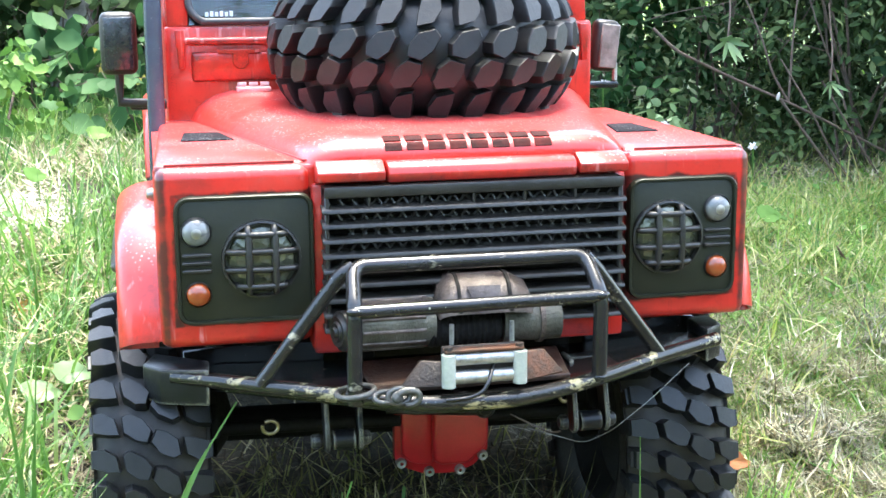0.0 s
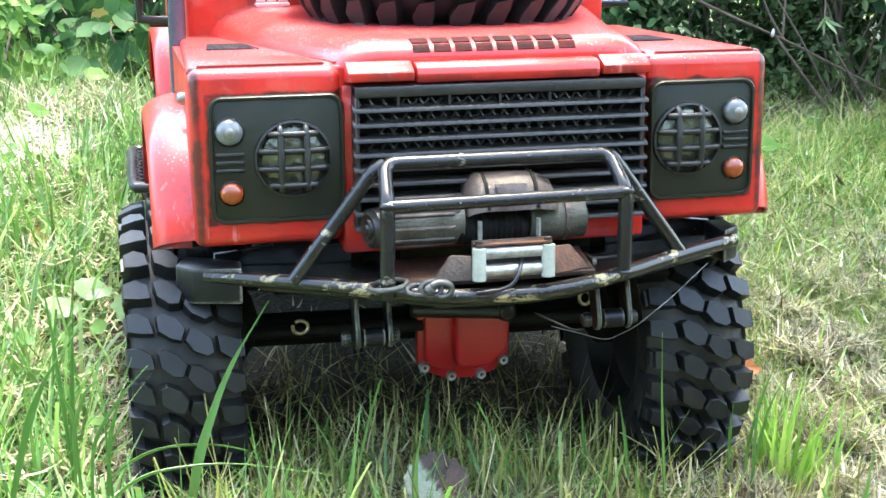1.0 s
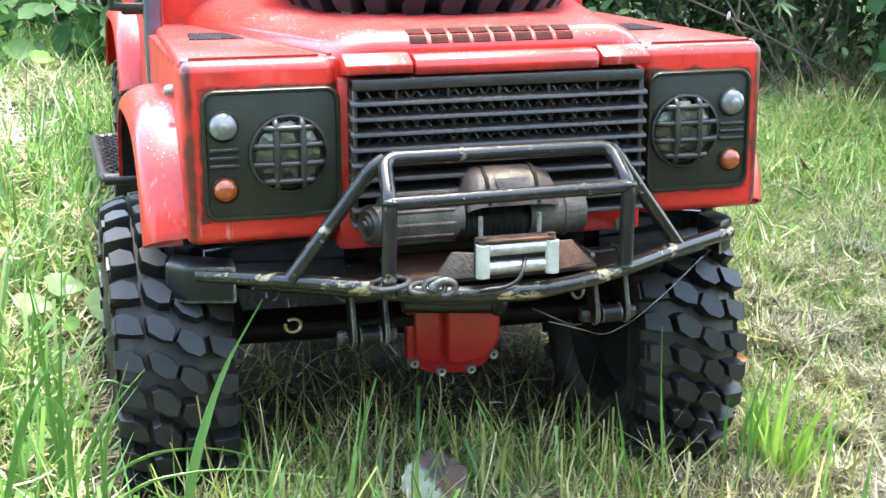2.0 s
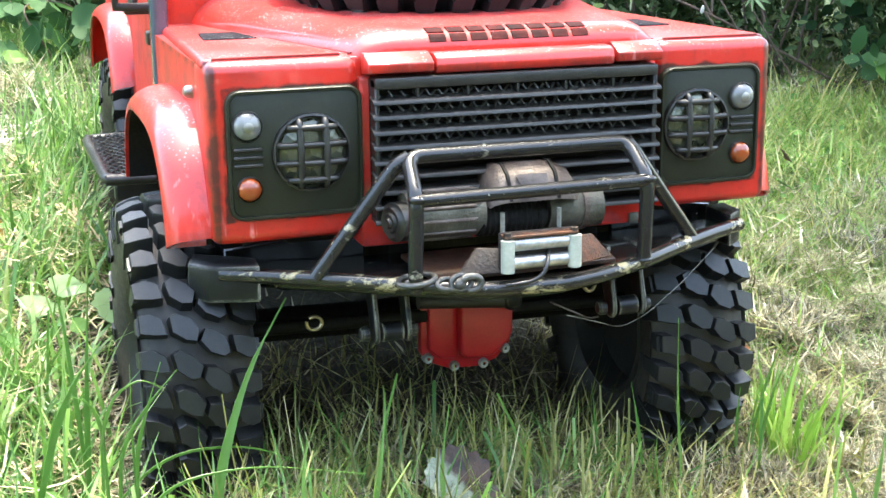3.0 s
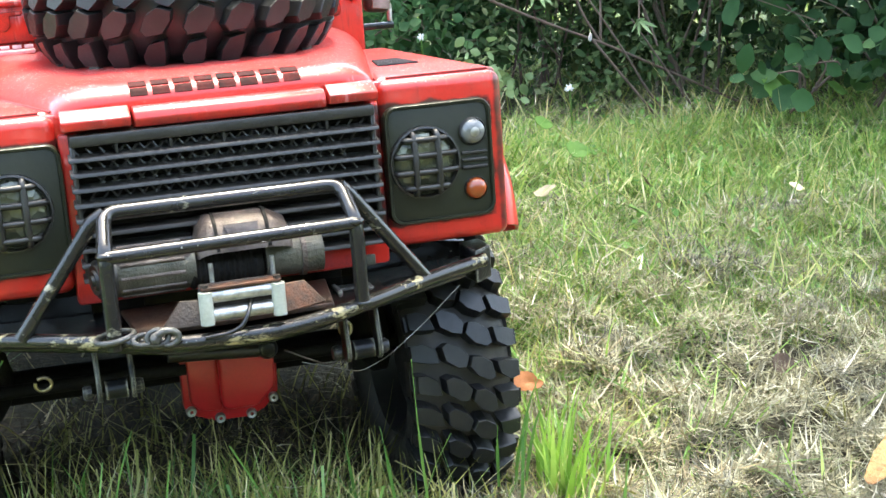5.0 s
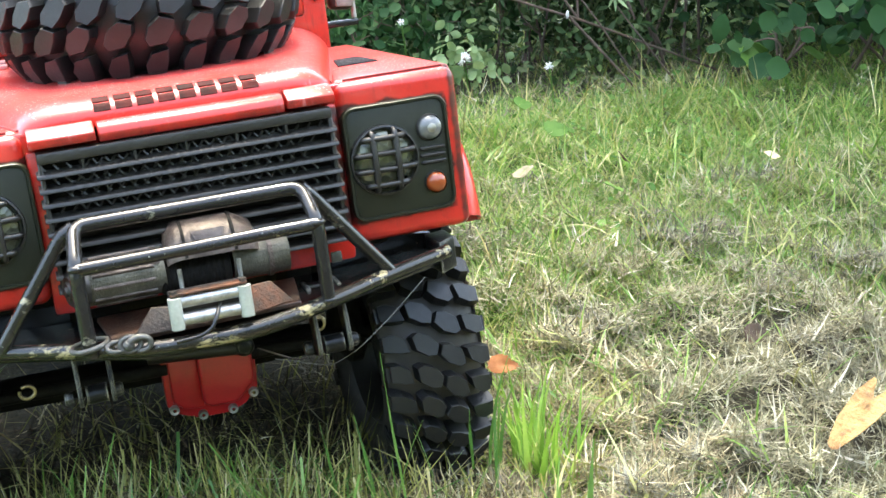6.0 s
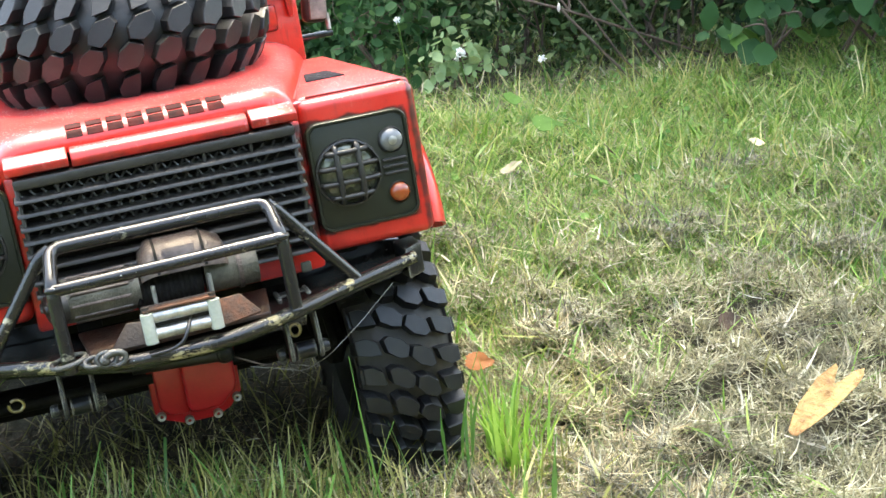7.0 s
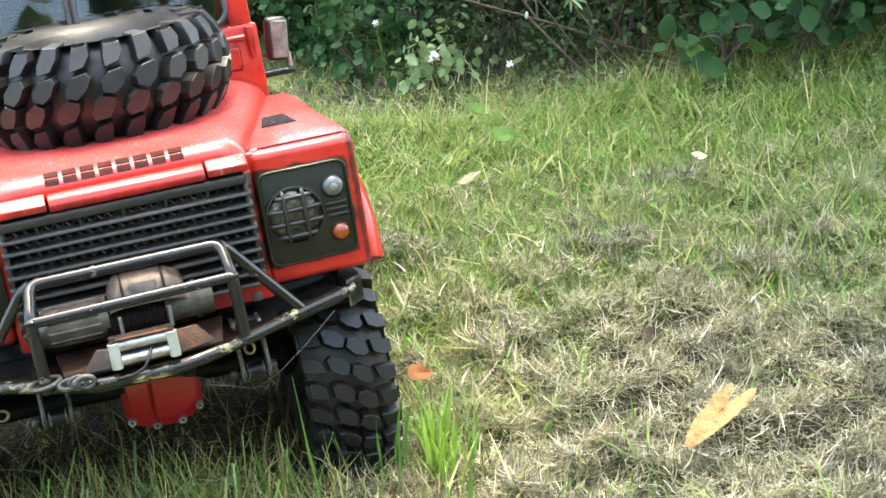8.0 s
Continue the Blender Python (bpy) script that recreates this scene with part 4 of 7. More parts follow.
for x in (-0.0560, 0.0400):
    h = part("bonnet_hinge", box((x, 0.1100, 0.1382), (x + 0.0120, 0.1175, 0.1400), 0.0004, 1), M_PINK, car, "pale worn bonnet hinge")
    for k in range(3):
        part("knuckle", tube(((x + 0.0005 + 0.004 * k, 0.1135, 0.1405), (x + 0.0035 + 0.004 * k, 0.1135, 0.1405)), 0.0011, 10), M_PINK, h)
# windscreen frame as four bars round the glass
ws = bmesh.new()
y0, y1, lean = 0.1175, 0.1235, 0.012
for a, b in ((-0.0790, -0.0715), (0.0640, 0.0735)):
    prism([(a, y0, 0.1610), (b, y0, 0.1610), (b, y1, 0.1610), (a, y1, 0.1610)], (0, lean, 0.0600), 0.0008, 2, ws)
prism([(-0.0790, y0 + lean, 0.2210), (0.0735, y0 + lean, 0.2210), (0.0735, y1 + lean, 0.2210), (-0.0790, y1 + lean, 0.2210)], (0, 0.0015, 0.0070), 0.0008, 2, ws)
prism([(-0.0012, y0, 0.1610), (0.0012, y0, 0.1610), (0.0012, y1, 0.1610), (-0.0012, y1, 0.1610)], (0, lean, 0.0600), 0.0004, 1, ws)
screen = part("windscreen_frame", ws, M_RED, car, "red windscreen frame")
for a, b in ((-0.0712, -0.0014), (0.0014, 0.0636)):
    seal = [Vector(p) for p in ((a + 0.004, y0 - 0.0008, 0.1625), (b - 0.004, y0 - 0.0008, 0.1625), (b, y0 + 0.0002, 0.1665), (b, y0 + lean, 0.2170), (b - 0.004, y0 + lean, 0.2205), (a + 0.004, y0 + lean, 0.2205), (a, y0 + lean, 0.2170), (a, y0 + 0.0002, 0.1665))]
    part("window_seal", tube(rounded(seal + seal[:2], 0.003, 3), 0.0013, 8), M_SEAL, screen, "grey-black rubber window seal", smooth=60)
    g = part("pane", prism([(a, y0 + 0.0018, 0.1612), (b, y0 + 0.0018, 0.1612), (b, y0 + 0.0018 + lean, 0.2208), (a, y0 + 0.0018 + lean, 0.2208)], (0, 0.0008, 0)), M_GLASS, screen, "clear windscreen pane")
    g.visible_shadow = False
# sticker: unreadable white writing
for k in range(6):
    x = -0.0655 + 0.0017 * k
    part("sticker_mark", box((x, y0 + 0.0022 - 0.0014 + 0.0010, 0.1642), (x + 0.0012, y0 + 0.0019, 0.1642 + (0.0019 if k % 2 else 0.0015)), 0.0), M_WHITE, screen)
for a, b in ((-0.0800, -0.0770), (0.0720, 0.0750)):
    shift = 0.005
    cab = prism([(a, 0.127, 0.070), (a, 0.127, 0.1610), (a, 0.1385, 0.2280), (a, 0.235, 0.2300), (a, 0.235, 0.070)], (b - a, 0, 0), 0.0008, 1)
    door = part("door", cab, M_RED, car, "red cab side")
    part("door_hinge", box((a - 0.0035 if a < 0 else b, 0.150, 0.1180), (a if a < 0 else b + 0.0035, 0.158, 0.1230), 0.0009, 2), M_PLASTIC, door, "black door hinge")
    part("door_handle", box((a - 0.0025 if a < 0 else b, 0.205, 0.128), (a if a < 0 else b + 0.0025, 0.222, 0.1315), 0.0009, 2), M_PLASTIC, door)
part("roof", box((-0.0800, 0.1300, 0.2290), (0.0750, 0.2360, 0.2330), 0.0016), M_RED, car)
part("cab_back", box((-0.0770, 0.2340, 0.070), (0.0720, 0.2362, 0.2290), 0.0006), M_DARK, car)
part("seat_bench", box((-0.0600, 0.180, 0.100), (0.0550, 0.225, 0.165), 0.006), M_DARK, car)
tub = part("load_bed", box((-0.0785, 0.2364, 0.085), (0.0740, 0.370, 0.150), 0.002), M_RED, car, "red rear body")
for s, x in ((LEFT, -0.0780), (RIGHT, 0.0740)):
    rows = []
    for k in range(25):
        a = math.pi * (0.10 + 0.80 * k / 24)
        cy, cz = math.copysign(abs(math.cos(a)) ** 0.6, math.cos(a)), abs(math.sin(a)) ** 0.6
        rows.append([(x + s * (0.0110 * math.cos(b)), 0.300 - 0.0535 * (1 + 0.11 * math.sin(b)) * cy, 0.060 + 0.0570 * (1 + 0.11 * math.sin(b)) * cz) for b in np.linspace(0, radians(89), 8)])
    part("flare", skin(rows, thick=0.001), M_RED, tub, "red rear wheel-arch flare", smooth=45)
    part("flare_screw", turned([(0, 0.0022), (0.0014, 0.0018), (0.0019, -0.001)], (x, 0.262, 0.124), (s, 0, 0), 12), M_SILVER, tub)

# steps beside the cab: a frame with expanded mesh
for s in (LEFT, RIGHT):
    x0, x1 = (-0.1015, -0.0835) if s < 0 else (0.0790, 0.0985)
    zs0 = 0.0690 if s < 0 else 0.0640
    loop = [Vector(p) for p in ((x0, 0.150, zs0), (x1, 0.148, zs0), (x1, 0.246, zs0), (x0, 0.244, zs0))]
    step_ob = part("side_step", tube(rounded(loop + loop[:2], 0.005, 4), 0.0022, 10), M_PLASTIC, car, "black mesh side step", smooth=60)
    net = bmesh.new()
    for k in range(11):
        y = 0.1535 + 0.0088 * k
        for d in (-1, 1):
            pts = [(x0 + (x1 - x0) * j / 5, y + d * 0.0044 * (1 if j % 2 else -1), zs0 + 0.0014) for j in range(6)]
            tube(pts, 0.0007, 6, net)
    part("step_mesh", net, M_PLASTIC, step_ob, smooth=0)
    for y in (0.165, 0.225):
        part("bracket", box((x0 + 0.004, y, zs0 - 0.012), (x1 + 0.004 * -s, y + 0.006, zs0 - 0.0015), 0.0008, 1), M_PLASTIC, step_ob)

# snorkel and mirrors
sn = prism([(-0.0872, 0.1050, 0.0920), (-0.0864, 0.1035, 0.0920), (-0.0822, 0.1035, 0.0920), (-0.0812, 0.1050, 0.0920), (-0.0812, 0.1100, 0.0920), (-0.0872, 0.1100, 0.0920)], (0.0012, 0.006, 0.150), 0.0006, 2)
part("snorkel", sn, M_GREYBLUE, car, "glossy blue-black plastic snorkel pipe", smooth=40)
mir = part("mirror", box((-0.1020, 0.1260, 0.1440), (-0.0893, 0.1330, 0.1660), 0.0026, 3), M_PLASTIC, car, "square black door mirror")
part("mirror_face", box((-0.1006, 0.1252, 0.1458), (-0.0907, 0.1264, 0.1642), 0.0005, 2), M_GLOSSY, mir, "glossy dark mirror front")
part("mirror_stalk", tube(((-0.0960, 0.130, 0.1450), (-0.0960, 0.130, 0.1340), (-0.0800, 0.130, 0.1330)), 0.0018, 10), M_PLASTIC, mir)
part("mirror_bracket", box((-0.0930, 0.130, 0.1310), (-0.0800, 0.134, 0.1350), 0.001), M_PLASTIC, mir)
def leaning(bm, pivot, degrees):
    bmesh.ops.rotate(bm, verts=bm.verts, cent=Vector(pivot), matrix=Matrix.Rotation(radians(degrees), 3, "Y"))
    return bm


mir = part("mirror", leaning(box((0.0798, 0.1270, 0.1410), (0.0900, 0.1340, 0.1605), 0.0026, 3), (0.085, 0.13, 0.15), 6), M_PLASTIC, car, "square black door mirror with a pale glass")
part("painted_mirror_glass", leaning(box((0.0822, 0.1262, 0.1424), (0.0894, 0.1272, 0.1590), 0.0004, 1), (0.085, 0.13, 0.15), 6), M_PAINTED_MIRROR, mir, "mirror face with a pale mottled reflection painted on")
part("mirror_stalk", tube(((0.0893, 0.130, 0.1440), (0.0893, 0.130, 0.1375)), 0.0010, 10), M_SILVER, mir)
part("mirror_arm", box((0.0760, 0.128, 0.1345), (0.0905, 0.133, 0.1372), 0.0008), M_STEEL_BLACK, mir)

# bumper: end boxes, channel, front tube, hoop
bump = part("bumper", prism([(-0.0850, 0.0105, 0.0640), (-0.0380, -0.0190, 0.0640), (-0.0210, -0.0280, 0.0630), (0.0040, -0.0290, 0.0630), (0.0180, -0.0260, 0.0635), (0.0330, -0.0190, 0.0645), (0.0760, 0.0020, 0.0660), (0.0770, 0.0120, 0.0660), (0.0450, 0.0130, 0.0645), (-0.0450, 0.0130, 0.0640), (-0.0850, 0.0190, 0.0640)], (0, 0, 0.0040), 0.0006, 1), M_STEEL_BLACK, car, "black steel winch bumper with chipped lacquer")
part("bumper_end", prism([(-0.0920, 0.0128, 0.0600), (-0.0872, 0.0062, 0.0600), (-0.0740, -0.0015, 0.0612), (-0.0735, 0.0085, 0.0612), (-0.0885, 0.0240, 0.0600)], (0, 0, 0.0105), 0.0006, 2), M_EDGED, bump, "boxed bumper end")
part("bumper_end", prism([(0.0745, 0.0000, 0.0630), (0.0815, 0.0060, 0.0630), (0.0815, 0.0170, 0.0630), (0.0740, 0.0150, 0.0630)], (0, 0, 0.0105), 0.0007, 2), M_EDGED, bump, "boxed bumper end")
TR = 0.0021
part("front_tube", tube(rounded([(-0.0835, 0.0060, 0.0683), (-0.0620, -0.0080, 0.0686), (-0.0385, -0.0225, 0.0682), (-0.0220, -0.0310, 0.0672), (0.0040, -0.0320, 0.0669), (0.0180, -0.0290, 0.0675), (0.0340, -0.0228, 0.0686), (0.0548, -0.0115, 0.0699), (0.0765, -0.0015, 0.0708)], 0.010, 5), TR * 1.06, 14), M_TUBE_WORN, bump, "black tube with cream-yellow chips", smooth=60)
part("hoop", tube(rounded([(-0.0368, -0.0262, 0.0670), (-0.0368, -0.0285, 0.0930), (-0.0352, -0.0160, 0.1022), (0.0302, -0.0160, 0.1022), (0.0312, -0.0275, 0.0935), (0.0318, -0.0250, 0.0680)], 0.0042, 6), TR, 14), M_TUBE, bump, "black tube hoop with worn edges", smooth=60)
part("cross_tube", tube(((-0.0366, -0.0282, 0.0925), (0.0311, -0.0274, 0.0930)), TR * 0.9, 14), M_TUBE, bump, smooth=60)
part("brace", tube(rounded([(-0.0348, -0.0160, 0.1020), (-0.0385, -0.0158, 0.1000), (-0.0605, -0.0105, 0.0695)], 0.003), TR, 14), M_TUBE, bump, smooth=60)
part("brace", tube(rounded([(0.0300, -0.0160, 0.1020), (0.0325, -0.0158, 0.0995), (0.0548, -0.0112, 0.0705)], 0.003), TR, 14), M_TUBE, bump, smooth=60)
for x, y, z in ((-0.0368, -0.0285, 0.0930), (0.0312, -0.0277, 0.0935), (0.0318, -0.0252, 0.0695), (-0.0368, -0.0264, 0.0690)):
    part("weld", turned([(0.0, -0.0010), (0.0020, -0.0009), (0.0025, 0), (0.0020, 0.0009), (0.0, 0.0010)], (x, y, z), (0, 0, 1), 12), M_TUBE, bump, smooth=60)
part("back_plate", prism([(-0.0805, 0.0185, 0.0600), (-0.0400, 0.0135, 0.0600), (-0.0400, 0.0135, 0.0770), (-0.0520, 0.0140, 0.0750), (-0.0805, 0.0185, 0.0720)], (0, 0.002, 0), 0.0004, 1), M_STEEL_BLACK, bump, "black upright plate behind the bumper")
part("back_plate", prism([(0.0400, 0.0135, 0.0620), (0.0770, 0.0175, 0.0640), (0.0770, 0.0175, 0.0735), (0.0520, 0.0140, 0.0770), (0.0400, 0.0135, 0.0780)], (0, 0.002, 0), 0.0004, 1), M_STEEL_BLACK, bump, "black upright plate behind the bumper")
# clevis brackets under the bumper
for x, y, z in ((-0.0370, -0.002, 0.0490), (0.0345, -0.008, 0.0510)):
    cl = bmesh.new()
    for d in (-0.0054, 0.0042):
        ends = [(y - 0.0008 + 0.0034 * math.cos(t), z + 0.0034 * math.sin(t)) for t in np.linspace(radians(160), radians(380), 9)]
        prism([(x + d, p, q) for p, q in ends] + [(x + d, y + 0.0105, z + 0.018), (x + d, y + 0.0015, z + 0.018)], (0.0014, 0, 0), 0.0003, 1, cl)
    cv = part("clevis", cl, M_EDGED, car, "black steel clevis bracket with bright edge highlights painted on")
    part("clevis_web", box((x - 0.0052, y + 0.0050, z + 0.0120), (x + 0.0052, y + 0.0100, z + 0.0175), 0.0005, 1), M_EDGED, cv)
    part("clevis_roller", tube(((x - 0.0030, y - 0.0008, z), (x + 0.0032, y - 0.0008, z)), 0.0029, 18), M_EDGED, cv, smooth=60)
    for d, q in ((-0.0078, -1), (0.0064, 1)):
        part("pin_head", turned([(0.0, 0.0016), (0.0017, 0.0014), (0.0022, 0.0007), (0.0022, -0.0010)], (x + d, y - 0.0008, z), (q, 0, 0), 12), M_EDGED, cv, "black bolt head", smooth=40)

# winch behind the hoop
wz, wy = 0.0838, -0.0085
winch = part("winch", tube(((-0.0345, wy, wz), (-0.0120, wy, wz)), 0.0068, 28), M_WINCH_GREEN, car, "weathered grey-brown electric winch", smooth=50)
for k in range(7):
    a = radians(-70 + 32 * k)
    part("motor_rib", tube(((-0.0325, wy - 0.0068 * math.cos(a), wz + 0.0068 * math.sin(a)), (-0.0150, wy - 0.0068 * math.cos(a), wz + 0.0068 * math.sin(a))), 0.0006, 6), M_WINCH, winch, smooth=60)
part("motor_cap", turned([(0, 0.0034), (0.0012, 0.0036), (0.0016, 0.0028), (0.0026, 0.0030), (0.0030, 0.0022), (0.0042, 0.0024), (0.0048, 0.0014), (0.0056, 0.0012), (0.0056, -0.0022)], (-0.0372, wy - 0.003, wz - 0.0005), (-1, -0.35, 0), 28), M_PLASTIC, winch, "dark coiled motor cap", smooth=50)
part("motor_cover", prism([(-0.0335, wy - 0.0064, wz + 0.0030), (-0.0335, wy - 0.0050, wz + 0.0066), (-0.0335, wy + 0.004, wz + 0.0072), (-0.0335, wy + 0.008, wz + 0.0030)], (0.0205, 0, 0), 0.0008, 2), M_WINCH, winch, "brown upper winch cover")
dome = [(wy - 0.0092, wz + 0.0036), (wy - 0.0086, wz + 0.0062), (wy - 0.0058, wz + 0.0108), (wy - 0.0010, wz + 0.0132), (wy + 0.0060, wz + 0.0126), (wy + 0.0085, wz + 0.0060), (wy + 0.0085, wz + 0.0036)]
cb = bmesh.new()
rows = []
for x, k in ((-0.0112, 0.55), (-0.0104, 0.76), (-0.0080, 0.97), (-0.0066, 1.0), (0.0080, 1.0), (0.0100, 0.97), (0.0142, 0.80), (0.0154, 0.62)):
    rows.append([(x, wy + (y - wy) * (0.5 + 0.5 * k), wz + (z - wz) * k) for y, z in dome])
skin(rows, cb)
for row in (rows[0], rows[-1]):
    cb.faces.new([cb.verts.new(v) for v in row])
bmesh.ops.remove_doubles(cb, verts=cb.verts, dist=0.00001)
part("control_box", cb, M_WINCH, winch, "rounded brown-grey winch cover", smooth=50)
for x in (-0.0062, 0.0082):
    part("strap", skin([[(x, y - 0.0004, z + 0.0004), (x + 0.0009, y - 0.0004, z + 0.0004)] for y, z in dome[:6]], thick=0.0006), M_DARK, winch, "dark strap over the cover")
part("cover_crest", prism([(-0.0018, dome[1][0] - 0.0002, dome[1][1]), (0.0046, dome[1][0] - 0.0002, dome[1][1]), (0.0064, dome[2][0] - 0.0003, dome[2][1]), (-0.0036, dome[2][0] - 0.0003, dome[2][1])], (0, -0.0003, 0.0002), 0.0001, 1), M_WINCH, winch, "raised keystone on the cover")
part("gear_case", tube(((0.0078, wy, wz - 0.001), (0.0245, wy, wz - 0.001)), 0.0062, 28), M_WINCH_GREEN, winch, "grey winch gear case", smooth=50)
part("gear_rim", tube(((0.0180, wy, wz - 0.001), (0.0194, wy, wz - 0.001)), 0.0069, 28), M_WINCH, winch, smooth=50)
drum = bmesh.new()
turned([(0.0, -0.0105), (0.0044, -0.0105)] + [(0.0050 + 0.0004 * (k % 2), -0.0100 + 0.0008 * k) for k in range(25)] + [(0.0044, 0.0105), (0.0, 0.0105)], (-0.0035, wy - 0.001, wz - 0.0020), (1, 0, 0), 24, drum)
part("rope_drum", drum, M_DARK, winch, "dark drum wound with rope", smooth=20)
for x in (-0.0085, 0.0086):
    part("tie_rod", tube(((x, wy - 0.0095, wz - 0.006), (x, wy - 0.0095, wz + 0.0012)), 0.0007, 8), M_SILVER, winch, "bright steel rod")
plate_ob = part("winch_plate", prism([(-0.0305, -0.0235, 0.0680), (0.0240, -0.0235, 0.0688), (0.0270, 0.0000, 0.0702), (-0.0330, 0.0000, 0.0695)], (0, 0, 0.0016), 0.0004, 1), M_DECK, car, "rusted steel winch mounting plate")
part("plate_cheek", prism([(-0.0245, -0.0255, 0.0700), (-0.0115, -0.0285, 0.0705), (-0.0110, -0.0275, 0.0770), (-0.0185, -0.0245, 0.0772)], (0.0, 0.0012, 0.0), 0.0003, 1), M_RUST, plate_ob, "rusty upright plate")
part("plate_cheek", prism([(0.0080, -0.0285, 0.0705), (0.0215, -0.0255, 0.0715), (0.0160, -0.0245, 0.0782), (0.0085, -0.0270, 0.0785)], (0.0, 0.0012, 0.0), 0.0003, 1), M_RUST_ORANGE, plate_ob, "rusty upright plate")
# fairlead: a plate with four rollers
fx0, fx1, fz0, fz1, fy = -0.0126, 0.0070, 0.0722, 0.0815, -0.0325
fair = part("fairlead", box((fx0 - 0.0012, fy + 0.0026, fz0 - 0.0006), (fx1 + 0.0012, fy + 0.0044, fz1 + 0.0006), 0.0004, 1), M_RUST, car, "roller fairlead on the bumper")
for x in (fx0, fx1):
    part("roller", tube(((x, fy, fz0 - 0.0004), (x, fy, fz1 - 0.0008)), 0.0019, 20), M_ROLLER, fair, "pale upright roller", smooth=50)
    part("roller_cap", tube(((x, fy + 0.0005, fz1 - 0.0006), (x, fy + 0.0005, fz1 + 0.0012)), 0.0011, 12), M_RUST, fair, smooth=50)
for z in (fz0 + 0.0018, fz1 - 0.0024):
    part("roller", tube(((fx0 + 0.0018, fy + 0.0012, z), (fx1 - 0.0018, fy + 0.0012, z)), 0.0019, 20), M_SILVER, fair, "scratched metal cross roller", smooth=50)
part("fairlead_top", box((fx0 - 0.0010, fy - 0.0006, fz1 - 0.0004), (fx1 + 0.0010, fy + 0.0030, fz1 + 0.0004), 0.0002, 1), M_RUST_ORANGE, fair)
part("rope", tube(rounded([(0.0, -0.0310, 0.0770), (-0.0020, -0.0350, 0.0740), (-0.0040, -0.0362, 0.0710), (-0.0075, -0.0358, 0.0695), (-0.0140, -0.0350, 0.0690)], 0.004), 0.0006, 8), M_STEEL_BLACK, fair, "dark winch rope", smooth=60)
# shackle and hook hung round the post
ring = [Vector((-0.0368 + 0.0050 * math.cos(a), -0.0275 + 0.0050 * math.sin(a), 0.0708 + 0.0006 * math.cos(a))) for a in np.linspace(0, 2 * math.pi, 25)]
sh = part("shackle", tube(ring, 0.0008, 8), M_SHACKLE, car, "dull grey steel shackle round the bumper post", smooth=60)
for x, y, z, r, tilt in ((-0.0296, -0.0322, 0.0702, 0.0022, 0.5), (-0.0262, -0.0334, 0.0706, 0.0021, 1.3)):
    lk = [Vector((x + r * 1.35 * math.cos(a), y + r * math.cos(tilt) * math.sin(a) * 0.8, z + r * math.sin(tilt) * math.sin(a))) for a in np.linspace(0, 2 * math.pi, 17)]
    part("link", tube(lk, 0.0008, 7), M_SHACKLE, sh, "grey steel chain link", smooth=60)
hook = [Vector((-0.0238 + 0.0030 * math.cos(a), -0.0344, 0.0704 + 0.0020 * math.sin(a))) for a in np.linspace(radians(170), radians(-110), 14)]
part("hook", tube(hook, 0.0012, 8, None, 0.0007), M_SHACKLE, sh, "bent grey steel hook", smooth=60)
part("hook_eye", turned([(0, 0.0011), (0.0014, 0.0008), (0.0017, 0), (0.0014, -0.0008), (0, -0.0011)], (-0.0268, -0.0346, 0.0707), (0.3, -1, 0.4), 12), M_SHACKLE, sh, smooth=60)

# front axle with its red cover
axle = part("axle", tube(((-0.075, 0.054, 0.0370), (0.060, 0.054, 0.0340)), 0.0055, 18), M_DARK, car, "dark front axle tube", smooth=50)
dc = Vector((0.0010, 0.0, 0.0375))
ROD_Z = 0.0474
shape = [(-0.0158, 0.0100), (-0.0158, -0.0118), (-0.0128, -0.0150), (-0.0060, -0.0178), (0.0050, -0.0182), (0.0105, -0.0160), (0.0152, -0.0108), (0.0158, 0.0100), (0.0110, 0.0150), (-0.0110, 0.0150)]
part("diff_flange", prism([(dc.x + x, 0.0390, dc.z + z) for x, z in shape], (0, 0.0040, 0), 0.0006, 2), M_RED_DIFF, axle, "red differential cover flange")
main = [(-0.0042, 0.0140), (-0.0042, -0.0112), (-0.0020, -0.0128), (0.0070, -0.0128), (0.0128, -0.0078), (0.0138, -0.0050), (0.0138, 0.0140)]
part("diff_cover", prism([(dc.x + x, 0.0322, dc.z + z) for x, z in main], (0, 0.0075, 0), 0.0013, 3), M_RED_DIFF, axle, "raised glossy red differential cover", smooth=40)
side = [(-0.0138, 0.0135), (-0.0138, -0.0100), (-0.0105, -0.0130), (-0.0035, -0.0138), (-0.0035, 0.0135)]
part("diff_shoulder", prism([(dc.x + x, 0.0362, dc.z + z) for x, z in side], (0, 0.0035, 0), 0.0010, 2), M_RED_DIFF, axle, smooth=40)
part("diff_housing", turned([(0, -0.014), (0.012, -0.012), (0.016, -0.004), (0.016, 0.004), (0.010, 0.016), (0, 0.018)], (dc.x, 0.056, dc.z + 0.006), (0, 1, 0), 24), M_DARK, axle, smooth=50)
for x, z in ((-0.0137, -0.0131), (-0.0046, -0.0167), (0.0056, -0.0169), (0.0132, -0.0126)):
    at = Vector((dc.x + x, 0.0392, dc.z + z))
    part("bolt", turned([(0.0006, -0.0018), (0.0013, -0.0019), (0.0017, -0.0012), (0.0017, 0.001)], at, (0, 1, 0), 14), M_SILVER, axle, "steel cover bolt", smooth=50)
rod = part("steering_rod", tube(((-0.0190, 0.0280, ROD_Z), (0.0112, 0.0280, ROD_Z - 0.0028)), 0.0024, 14), M_PLASTIC, axle, "black steering rod before the differential", smooth=60)
